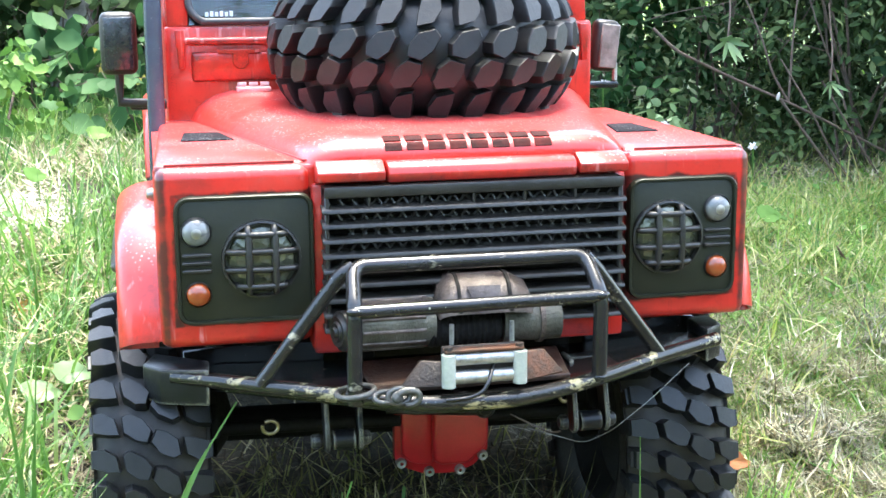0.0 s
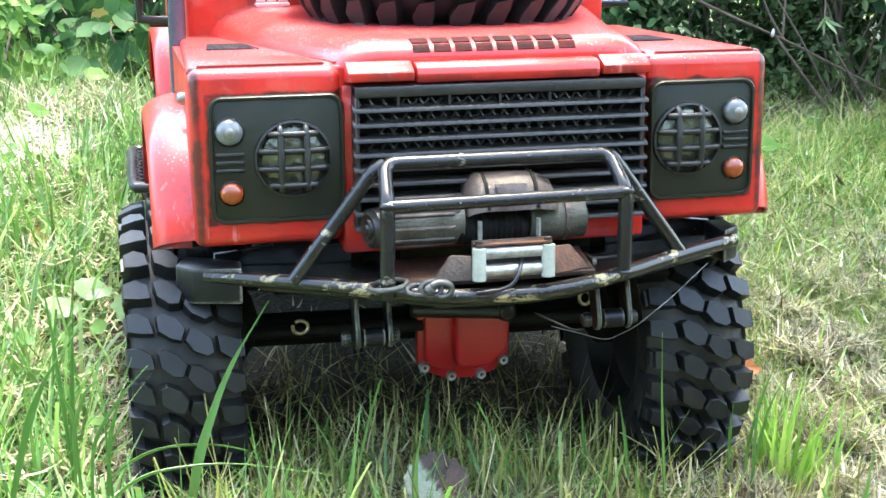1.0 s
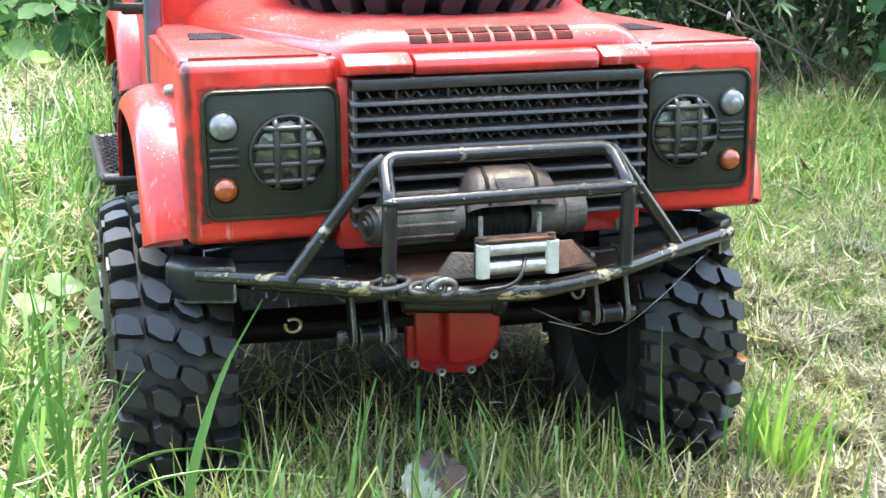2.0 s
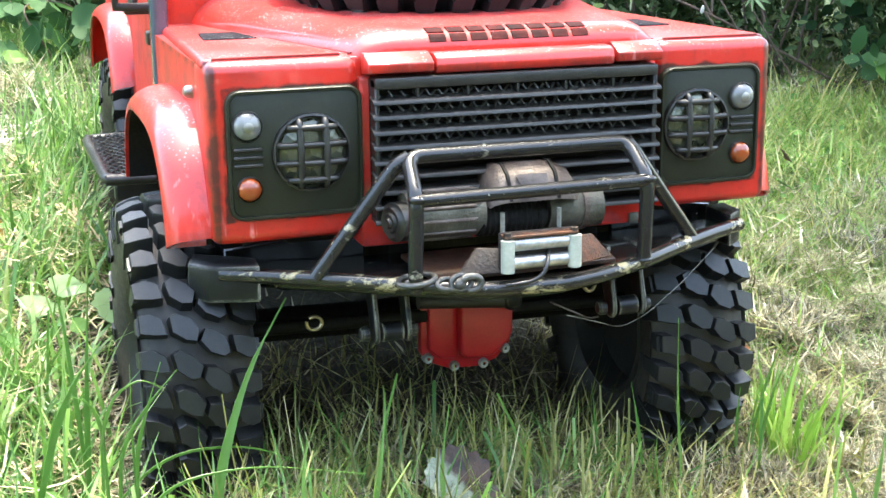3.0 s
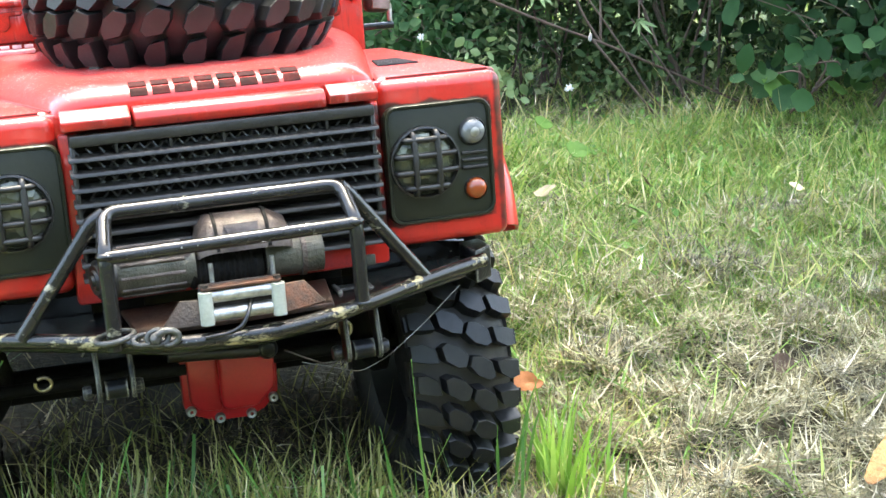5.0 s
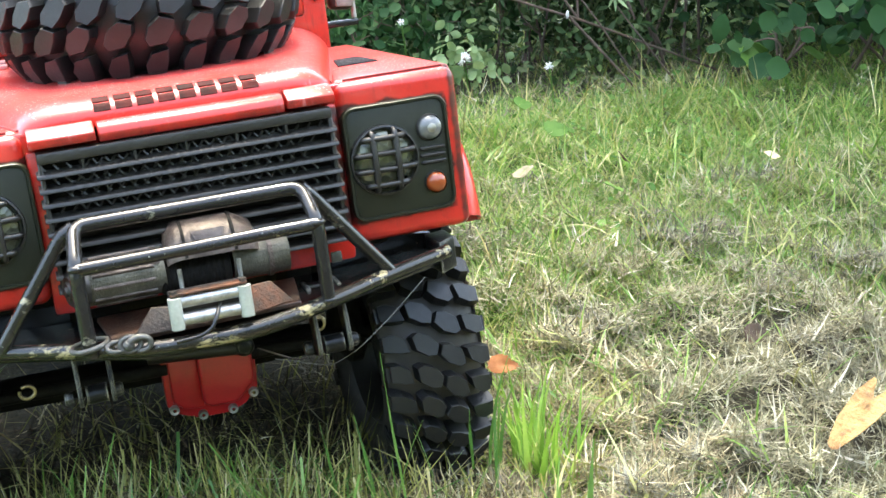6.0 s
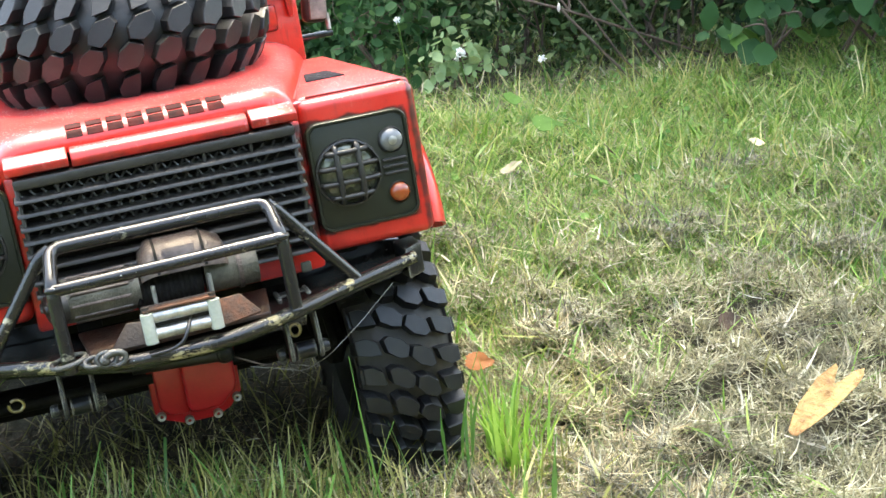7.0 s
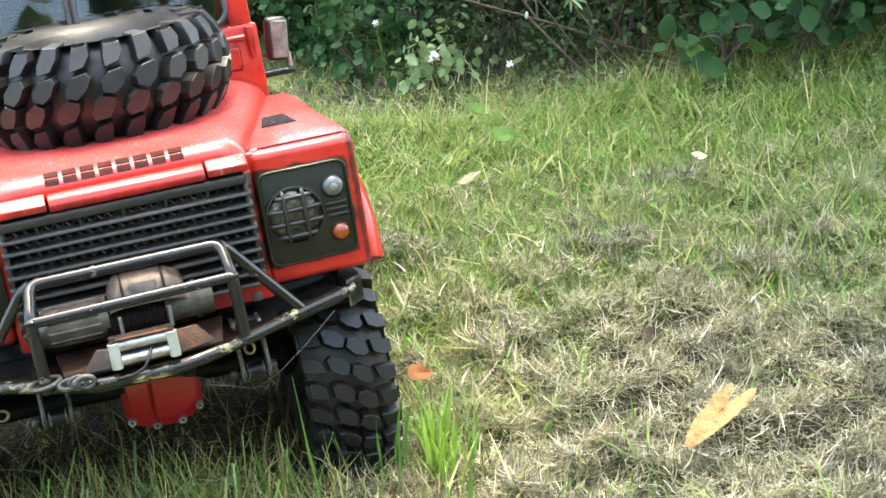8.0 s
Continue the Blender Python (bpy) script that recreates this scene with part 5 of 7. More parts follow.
part("rod_joint", turned([(0, 0.0030), (0.0022, 0.0026), (0.0034, 0.0012), (0.0034, -0.0012), (0.0022, -0.0026), (0, -0.0030)], (0.0120, 0.0275, ROD_Z - 0.0024), (0, 1, 0), 16), M_EDGED, rod, "black ball joint with a bolt", smooth=50)
# unseen knuckles, added as dark fill where the wheels' inner sides lie in shade
for x, side in ((-0.0700, -1), (0.0500, 1)):
    kz = 0.0310 if side < 0 else 0.0275
    kn = part("knuckle_fill", turned([(0, 0.004), (0.010, 0.003), (0.0135, 0.001), (0.0135, -0.003), (0.008, -0.007), (0, -0.009)], (x + 0.004 * side, 0.052, kz + 0.010), (side, 0, 0), 20), M_DARK, axle, "dark disc added to keep the wheel's inner side black", smooth=40)
    part("steering_arm", prism([(x, 0.048, kz + 0.022), (x, 0.036, kz + 0.014), (x, 0.033, kz + 0.008), (x, 0.046, kz + 0.008)], (0.003 * side, 0, 0), 0.0005, 1), M_DARK, kn)
# steering bar, links, springs and frame in the dark under the body
part("tie_bar", tube(((-0.070, 0.040, 0.0400), (0.058, 0.040, 0.0370)), 0.0022, 12), M_DARK, axle, smooth=50)
part("frame_rail", box((-0.0330, 0.012, 0.0580), (-0.0250, 0.330, 0.0720), 0.001), M_DARK, car)
part("frame_rail", box((0.0270, 0.012, 0.0580), (0.0350, 0.330, 0.0720), 0.001), M_DARK, car)
# unseen dark boxes, sized to keep light out under the body
part("underbody", box((-0.0620, 0.034, 0.0530), (0.0560, 0.340, 0.0880), 0.002), M_DARK, car, "dark floor, widened to keep light from under the body")
part("inner_arch", box((-0.0640, 0.012, 0.0735), (0.0620, 0.110, 0.1180), 0.002), M_DARK, car)
for x in (-0.060, 0.050):
    coil = [Vector((x + 0.0055 * math.cos(t), 0.055 + 0.0055 * math.sin(t), 0.052 + 0.036 * t / (12 * math.pi))) for t in np.linspace(0, 12 * math.pi, 90)]
    part("spring", tube(coil, 0.0008, 6), M_DARK, car, "coil spring", smooth=60)
# side strips, rear board, gearbox and plate: unseen, added to darken the underside
for x0, x1, z in ((-0.0770, -0.0690, 0.052), (0.0640, 0.0725, 0.047)):
    part("sill", box((x0, 0.116, z), (x1, 0.232, 0.0900), 0.0015), M_DARK, car, "unseen dark strip added to block light under the cab")
part("rear_light_stop", box((-0.0700, 0.345, 0.040), (0.0680, 0.352, 0.0860), 0.002), M_DARK, car)
part("gearbox", box((-0.022, 0.110, 0.040), (0.024, 0.190, 0.0735), 0.004), M_DARK, car)
part("underside_block", prism([(-0.030, 0.092, 0.040), (0.032, 0.092, 0.038), (0.040, 0.130, 0.026), (0.040, 0.230, 0.026), (-0.038, 0.230, 0.030), (-0.038, 0.130, 0.030)], (0, 0, 0.016), 0.002, 2), M_DARK, car, "unseen dark plate added to block light under the gearbox")
part("rear_axle", tube(((-0.062, 0.300, 0.058), (0.070, 0.300, 0.054)), 0.0055, 14), M_DARK, car, smooth=50)
# bright eye under the bumper and the thread of wire
eye_ring = [Vector((-0.0566 + 0.0023 * math.cos(a), 0.010, 0.0498 + 0.0020 * math.sin(a))) for a in np.linspace(radians(-200), radians(130), 18)]
part("tow_eye", tube(eye_ring, 0.00055, 8), M_BRASS, bump, "small brassy metal eye", smooth=60)
part("tow_eye", tube([Vector((0.0365 + 0.0019 * math.cos(a), 0.021, 0.0492 + 0.0022 * math.sin(a))) for a in np.linspace(0, 2 * math.pi, 16)], 0.0006, 8), M_BRASS, bump, "small bright metal eye", smooth=60)
part("loose_wire", tube(rounded([(0.0165, -0.006, 0.0490), (0.0240, -0.008, 0.0470), (0.0330, -0.009, 0.0440), (0.0420, -0.008, 0.0470), (0.0540, -0.006, 0.0545), (0.0680, -0.002, 0.0640)], 0.003), 0.00013, 6), M_DULL_METAL, bump, "thin loose wire", smooth=60)
part("loose_wire", tube(rounded([(0.0120, -0.004, 0.0530), (0.0175, -0.007, 0.0505), (0.0230, -0.008, 0.0478), (0.0262, -0.008, 0.0480)], 0.002), 0.0003, 6), M_WINCH, bump, "frayed end of the wire", smooth=60)
part("connector", box((0.0395, 0.000, 0.0735), (0.0430, 0.004, 0.0770), 0.0005), M_WINCH_GREEN, bump, "small olive connector")

# ---- spare wheel lying on the bonnet ----
SPARE = Vector((0.0056, 0.0865, 0.1548))
spare = root("spare_wheel", (SPARE.x, SPARE.y, 0.135))
tagged(spare, "black mud-terrain spare wheel lying flat on the red bonnet", "spare wheel")
carcass, lugs, rim = wheel_mesh(SPARE, (0, -0.03, 1), 0.0528, 0.0385, 1, 25, 0.0065, 1.02, 0.40)
part("tyre", carcass, M_RUBBER, spare, "black rubber tyre")
part("tread", lugs, M_RUBBER, spare, "chunky black rubber tread blocks", smooth=25)
part("rim", rim, M_PLASTIC, spare, "dark wheel rim")

# ---- grass ----
rng = np.random.default_rng(7)


def blade_arrays(x, y, z, length, width, lean, curl, seg=3, blunt=False):
    """Tapered bent strips, all at once: arrays of verts and faces."""
    n = len(x)
    az = rng.uniform(0, 2 * np.pi, n)
    twist = az + np.pi / 2 + rng.normal(0, 0.5, n)
    side = np.stack([np.cos(twist), np.sin(twist), rng.normal(0, 0.15, n)], 1)
    p = np.stack([x, y, z], 1)
    rows = []
    for k in range(seg + 1):
        w = width * ((1 - 0.25 * k / seg) if blunt else (1 - (k / seg) ** 1.6)) * 0.5
        if k < seg or blunt:
            rows += [p - side * w[:, None], p + side * w[:, None]]
        else:
            rows.append(p)
        a = lean + curl * (k + 0.5) / seg
        a = np.clip(a, -1.0, 1.75)
        d = np.stack([np.sin(a) * np.cos(az), np.sin(a) * np.sin(az), np.cos(a)], 1)
        p = p + d * (length / seg)[:, None]
        p[:, 2] = np.maximum(p[:, 2], z - 0.001 + 0.0004 * k)
    v = np.stack(rows, 1)
    base = (np.arange(n) * v.shape[1])[:, None]
    faces = []
    for k in range(seg if blunt else seg - 1):
        faces += (base + np.array([2 * k, 2 * k + 1, 2 * k + 3, 2 * k + 2])).tolist()
    if not blunt:
        faces += (base + np.array([2 * seg - 2, 2 * seg - 1, 2 * seg])).tolist()
    return v.reshape(-1, 3), faces


def clear_of_car(x, y, margin=0.0):
    """False inside the tyres' footprints."""
    ok = np.ones(len(x), bool)
    for cx, cy, w in ((-0.0893, 0.052, 0.020), (0.0708, 0.052, 0.0195), (-0.076, 0.290, 0.020), (0.086, 0.290, 0.020)):
        ok &= ~((np.abs(x - cx) < w + margin) & (np.abs(y - cy) < 0.047 + margin))
    return ok


def patchy(x, y, scale, seed):
    r = np.random.default_rng(seed)
    out = np.zeros(len(x))
    for _ in range(7):
        a, f, ph = r.uniform(0, 2 * np.pi), scale * r.uniform(0.6, 1.8), r.uniform(0, 6.3)
        out += np.sin((x * np.cos(a) + y * np.sin(a)) * f + ph)
    return out / 7


def mat_top(x, y):
    """The lumpy top of the clippings that lie on the earth."""
    lumps = 0.015 * patchy(x, y, 150, 71) + 0.009 * patchy(x, y, 420, 72)
    beside = np.clip(np.hypot((x + 0.0893) / 0.03, (y - 0.052) / 0.055) - 0.9, 0, 1) * np.clip(np.hypot((x - 0.0708) / 0.03, (y - 0.052) / 0.055) - 0.9, 0, 1)
    return soil(x, y) + 0.0085 + lumps * beside


def sow(name, n, x0, x1, y0, y1, length, width, lean, curl, material, label, keep=None, mat=0.0, seg=3, tufts=0, spread=0.010, blunt=False):
    """Blades over a rectangle, evenly or in tufts, rooted in the earth or lying in the top of the mat."""
    if tufts:
        cx, cy = rng.uniform(x0, x1, tufts), rng.uniform(y0, y1, tufts)
        pick = rng.integers(0, tufts, n)
        x, y = cx[pick] + rng.normal(0, spread, n), cy[pick] + rng.normal(0, spread, n)
    else:
        x, y = rng.uniform(x0, x1, n), rng.uniform(y0, y1, n)
    ok = clear_of_car(x, y)
    if keep is not None:
        ok &= rng.uniform(0, 1, n) < keep(x, y)
    x, y = x[ok], y[ok]
    m = len(x)
    L = rng.uniform(*length, m) * rng.uniform(0.7, 1.15, m)
    under = (np.abs(x) < 0.085) & (y > 0.0) & (y < 0.37)
    L = np.where(under, np.minimum(L, 0.036), L)
    z = mat_top(x, y) - rng.uniform(0, 1, m) ** 1.5 * mat if mat else soil(x, y)
    v, f = blade_arrays(x, y, z, L, rng.uniform(*width, m), rng.uniform(*lean, m), rng.uniform(*curl, m), seg, blunt)
    ob = stuff_mesh(name, v.tolist(), f, material)
    return tagged(ob, label, "grass", kind="stuff")


under_car = lambda x, y: (np.abs(x) < 0.078) & (y > 0.010) & (y < 0.37)
front = lambda x, y: np.clip(1.3 - np.clip(y + 0.02, 0, 1) * 18, 0.10, 1) * (np.abs(x) < 0.115)
# the mat of clippings
sow("thatch", 46000, -0.12, 0.16, -0.17, 0.10, (0.005, 0.016), (0.0004, 0.0009), (1.0, 1.72), (-1.7, 1.5), M_THATCH, "matted brown thatch before and under the car", lambda x, y: np.clip(1.25 - 9 * np.clip(x - 0.085, 0, 1), 0.0, 1) * np.where(under_car(x, y), np.clip(0.8 - 26 * y, 0.02, 1), np.clip(0.6 - 12 * y, 0.6, 1)), 0.005)
# extra dark-coloured thatch, painting in the shade under the car
sow("thatch", 5500, -0.09, 0.085, -0.025, 0.10, (0.004, 0.012), (0.0004, 0.0009), (1.0, 1.72), (-1.6, 1.4), M_SHADE_THATCH, "thatch coloured dark to deepen the car's shade", None, 0.003)
sow("thatch", 400, -0.10, 0.12, 0.08, 0.42, (0.008, 0.02), (0.0006, 0.0012), (1.0, 1.7), (-0.6, 0.6), M_THATCH, "brown thatch in the car's shade", None, 0.005)
sow("dry_grass", 108000, 0.05, 0.46, -0.17, 0.26, (0.005, 0.015), (0.0004, 0.0009), (1.0, 1.72), (-1.7, 1.5), M_STRAW, "matted dry straw-coloured grass clippings", lambda x, y: np.where(under_car(x, y), 0.02, np.clip(14 * (x - 0.04), 0, 1) * np.clip(1.0 - 4.0 * np.clip(y - 0.05, 0, 1), 0.25, 1)), 0.005)
sow("dry_grass", 34000, -0.10, 0.9, 0.22, 0.85, (0.007, 0.019), (0.0005, 0.0010), (1.0, 1.65), (-1.2, 1.2), M_STRAW, "matted dry grass among green blades", lambda x, y: np.clip(0.45 + 0.8 * patchy(x, y, 24, 9), 0.05, 1), 0.005)
sow("dark_thatch", 60000, 0.04, 0.40, -0.17, 0.26, (0.004, 0.013), (0.0004, 0.0009), (1.0, 1.72), (-1.6, 1.4), M_GREY_STRAW, "dark grey weathered thatch in patches", lambda x, y: np.clip(5.0 * (patchy(x, y, 46, 61) - 0.17) + 1.8 * np.exp(-((x - 0.13) / 0.05) ** 2 - ((y + 0.075) / 0.035) ** 2), 0, 1), 0.002)
# standing grass of the lawn
green = lambda x, y: np.clip(0.12 + 1.2 * patchy(x, y, 30, 3) + 8.0 * np.clip(y - 0.03, 0, 0.3), 0.04, 1)
sow("short_grass", 42000, 0.085, 0.46, -0.17, 0.30, (0.010, 0.022), (0.0004, 0.0009), (0.5, 1.5), (-0.3, 1.3), M_GRASS, "short mown green and yellowish grass", green, 0.0, 3, 1500, 0.008)
sow("short_grass", 40000, 0.085, 0.62, 0.10, 0.42, (0.013, 0.032), (0.0004, 0.0011), (0.7, 1.55), (-0.5, 1.2), M_GRASS, "soft green mown grass combed over", None, 0.0, 3, 1700, 0.011)
sow("short_grass", 64000, 0.02, 1.0, 0.26, 0.95, (0.010, 0.022), (0.0005, 0.0011), (0.65, 1.55), (-0.6, 1.0), M_GRASS, "short mown green grass", lambda x, y: np.clip(0.85 + 0.8 * patchy(x, y, 15, 11), 0.15, 1), 0.0, 3, 2600, 0.014)
sow("wispy_grass", 1000, 0.09, 0.60, 0.02, 0.45, (0.024, 0.050), (0.0005, 0.0010), (0.1, 0.9), (0.1, 0.9), M_DULL, "thin yellowish stems on the lawn", lambda x, y: np.clip(0.3 + 2.5 * y, 0, 1), 0.0, 4, 380, 0.006)
# round the wheels and before the car: few cut stems
sow("thin_grass", 1500, -0.105, 0.115, -0.15, 0.06, (0.014, 0.036), (0.0004, 0.0009), (0.15, 1.3), (-0.8, 1.5), M_DULL, "thin cut stems standing in the thatch", front, 0.0, 4, 420, 0.006, True)
sow("thin_grass", 800, -0.085, 0.09, -0.02, 0.11, (0.018, 0.040), (0.0005, 0.0012), (0.45, 1.5), (-0.4, 1.2), M_DULL, "thin bent grass under the car", lambda x, y: np.clip(1.15 - 14 * y, 0.08, 1), 0.0, 4, 420, 0.012)
sow("thin_grass", 420, -0.02, 0.11, -0.15, -0.015, (0.016, 0.036), (0.0005, 0.0012), (0.4, 1.45), (-0.5, 1.5), M_GRASS, "loose green blades over the thatch", None, 0.0, 4, 130, 0.008)
sow("thin_grass", 1700, -0.10, 0.0, -0.15, 0.02, (0.018, 0.044), (0.0006, 0.0014), (0.3, 1.35), (-0.2, 1.7), M_GRASS, "loose green blades before the wheel", None, 0.0, 4, 160, 0.008)
sow("thin_grass", 520, -0.10, 0.12, -0.15, -0.02, (0.018, 0.038), (0.0007, 0.0014), (0.7, 1.5), (0.0, 0.6), M_DULL, "pale blades lying over the thatch", None, 0.003, 4)
sow("thin_grass", 700, -0.080, 0.080, -0.015, 0.11, (0.018, 0.040), (0.0005, 0.0011), (0.2, 1.2), (-0.4, 1.5), M_DULL, "bent olive grass in the shade under the car", None, 0.0, 4, 300, 0.007)
sow("thin_grass", 760, -0.085, 0.050, -0.045, 0.035, (0.016, 0.036), (0.0005, 0.0011), (0.05, 0.7), (-0.3, 1.0), M_DULL, "standing stems along the edge of the car's shade", None, 0.0, 4, 220, 0.006)
sow("thin_grass", 340, -0.085, 0.050, -0.050, 0.030, (0.018, 0.036), (0.0006, 0.0013), (0.1, 0.9), (-0.2, 1.4), M_BROAD, "green blades along the edge of the car's shade", None, 0.0, 4, 120, 0.006)
sow("thin_grass", 300, -0.09, 0.060, -0.12, 0.01, (0.020, 0.040), (0.0005, 0.0010), (0.0, 0.45), (-0.3, 0.6), M_DULL, "pale stems standing before the car", None, 0.0, 4, 160, 0.006, True)
sow("tall_grass", 240, -0.10, 0.05, -0.10, 0.02, (0.026, 0.050), (0.0008, 0.0015), (0.1, 0.8), (0.3, 1.6), M_BROAD, "arching green blades before the car", None, 0.0, 5, 40, 0.006)
sow("tall_grass", 120, -0.085, 0.060, -0.080, 0.0, (0.020, 0.044), (0.0006, 0.0013), (0.1, 1.1), (0.0, 1.5), M_TUFT, "bright thin blades crossing before the car", None, 0.0, 5, 46, 0.006)
# lush side, with a bald patch of straw whose sun glare is painted in
bald = lambda x, y: np.exp(-(((x + 0.170) / 0.042) ** 2 + ((y - 0.385) / 0.085) ** 2) ** 2)
sow("dry_grass", 9000, -0.25, -0.09, 0.26, 0.52, (0.006, 0.020), (0.0006, 0.0014), (1.1, 1.72), (-0.6, 0.6), M_PALE_STRAW, "pale straw in a patch, with sun glare in its colour", bald, 0.003)
beside_tyre = lambda x, y: np.where((x > -0.122) & (y > -0.035) & (y < 0.10), 0.22, 1.0)
trodden = lambda x, y: 1 - 0.8 * np.exp(-(((x + 0.118) / 0.030) ** 2 + ((y - 0.125) / 0.045) ** 2) ** 2)
sow("lush_grass", 6600, -0.42, -0.085, -0.16, 0.30, (0.020, 0.052), (0.0009, 0.0023), (0.05, 1.0), (0.1, 1.3), M_LUSH, "lush green unmown grass", lambda x, y: beside_tyre(x, y) * (1 - 0.8 * bald(x, y)) * trodden(x, y), 0.0, 4, 800, 0.011)
sow("short_grass", 9000, -0.30, -0.085, -0.12, 0.32, (0.008, 0.020), (0.0005, 0.0011), (0.5, 1.5), (-0.5, 1.3), M_GRASS, "short green grass between the taller blades", None, 0.0, 3, 700, 0.009)
sow("thatch", 15000, -0.42, -0.085, -0.16, 0.35, (0.008, 0.022), (0.0006, 0.0012), (1.0, 1.7), (-0.6, 0.6), M_THATCH, "brown thatch under lush grass", None, 0.005)
sow("lush_grass", 34000, -0.75, -0.075, 0.28, 1.15, (0.02, 0.05), (0.0009, 0.0019), (0.05, 0.8), (0.1, 0.9), M_LUSH, "lush green grass in sun and shade", lambda x, y: np.clip(0.7 + 1.0 * patchy(x, y, 22, 41), 0.10, 1) * (1 - 0.85 * bald(x, y)), 0.0, 3, 2300, 0.014)
sow("tall_grass", 420, -0.28, -0.092, -0.12, 0.12, (0.034, 0.066), (0.0008, 0.0018), (0.05, 0.6), (0.2, 1.5), M_BROAD, "tall arching green grass beside the wheel", beside_tyre, 0.0, 5)
sow("tall_grass", 46, -0.125, -0.070, -0.055, -0.012, (0.024, 0.044), (0.0008, 0.0015), (0.2, 0.9), (0.3, 1.5), M_TUFT, "arching bright blades before the wheel", None, 0.0, 5)
sow("tall_grass", 520, -0.26, -0.100, -0.06, 0.34, (0.026, 0.050), (0.0008, 0.0017), (0.02, 0.75), (0.0, 1.3), M_BROAD, "broad green blades standing in clumps", lambda x, y: beside_tyre(x, y) * (1 - 0.9 * bald(x, y)) * trodden(x, y), 0.0, 5, 130, 0.007)
sow("tall_grass", 210, -0.24, -0.098, -0.07, 0.26, (0.022, 0.044), (0.0011, 0.0020), (0.0, 0.50), (0.0, 0.4), M_BROAD, "broad mown blades with blunt cut ends", lambda x, y: beside_tyre(x, y) * trodden(x, y), 0.0, 4, 0, 0, True)
sow("loose_grass", 4200, 0.085, 0.42, -0.12, 0.34, (0.014, 0.030), (0.0006, 0.0013), (0.5, 1.45), (-0.1, 0.9), M_GRASS, "loose green blades over the dry mat", lambda x, y: np.clip(0.45 + 1.3 * patchy(x, y, 30, 3) + 2.6 * y, 0.08, 1), 0.002, 4, 520, 0.009)
sow("loose_grass", 300, 0.085, 0.34, -0.12, 0.20, (0.012, 0.024), (0.0008, 0.0014), (1.0, 1.6), (-0.7, 0.9), M_PALE_STRAW, "pale dead blades lying crosswise on the lawn", None, 0.002, 3)
sow("tall_grass", 70, 0.093, 0.107, -0.016, 0.018, (0.026, 0.048), (0.0014, 0.0026), (0.02, 0.40), (0.0, 0.6), M_TUFT, "bright green tuft beside the wheel", None, 0.0, 4)
sow("tall_grass", 60, 0.092, 0.118, -0.010, 0.060, (0.016, 0.030), (0.0009, 0.0018), (0.1, 0.9), (0.0, 0.9), M_TUFT, "short bright blades beside the wheel", None, 0.0, 4)
sow("tall_grass", 30, -0.07, 0.095, -0.06, 0.02, (0.028, 0.046), (0.0010, 0.0018), (0.02, 0.4), (0.0, 0.6), M_BROAD, "single green cut blades before the car", None, 0.0, 4, 0, 0, True)
sow("tall_grass", 420, 0.30, 0.60, -0.05, 0.30, (0.020, 0.04), (0.0010, 0.0020), (0.1, 0.9), (0.2, 1.0), M_LUSH, "longer green blades on the lawn", None, 0.0, 4, 120, 0.008)
sow("tall_grass", 150, 0.24, 0.62, 0.28, 0.62, (0.025, 0.055), (0.0008, 0.0016), (0.05, 0.6), (0.1, 0.9), M_DULL, "wispy grass at the hedge's foot", lambda x, y: 1.0 * (np.abs((x - 0.34) * 0.85 + (y - 0.5) * 0.53) < 0.05), 0.0, 4)
sow("dry_grass", 26000, -0.45, -0.10, 0.38, 0.86, (0.012, 0.034), (0.0007, 0.0015), (0.8, 1.6), (-0.3, 0.5), M_STRAW, "sunlit straw among lush grass", lambda x, y: np.clip(0.5 + 1.8 * patchy(x, y, 22, 51), 0, 1) * (y > 0.46 + 0.05 * np.sin(40 * x)), 0.003)
sow("lawn", 22000, -3.2, 3.2, -3.2, 3.2, (0.03, 0.06), (0.004, 0.008), (0.2, 1.0), (0.2, 0.9), M_GRASS, "mown grass round about", lambda x, y: 1.0 * ((np.hypot(x, y - 0.3) > 1.0) | (y < -0.30) | (x < -0.50) & (y < 0.25)), 0.0, 2)


def ribbon(points, width, tip=0.25):
    """A single blade with a folded middle, along a curve."""
    pts = rounded(points, 0.02, 6)
    bm = bmesh.new()
    rows = []
    for i, p in enumerate(pts):
        t = i / (len(pts) - 1)
        d = (pts[min(i + 1, len(pts) - 1)] - pts[max(i - 1, 0)]).normalized()
        side = d.cross(Vector((0, 1, 0.2))).normalized()
        w = width * (0.55 + 0.45 * math.sin(math.pi * min(1, t * 1.3 + 0.15))) * (1 if t < 1 - tip else max(0.35, (1 - t) / tip))
        rows.append([p - side * w / 2, p + Vector((0, 0.15 * w, 0)), p + side * w / 2])
    return skin(rows, bm, 0.0002)


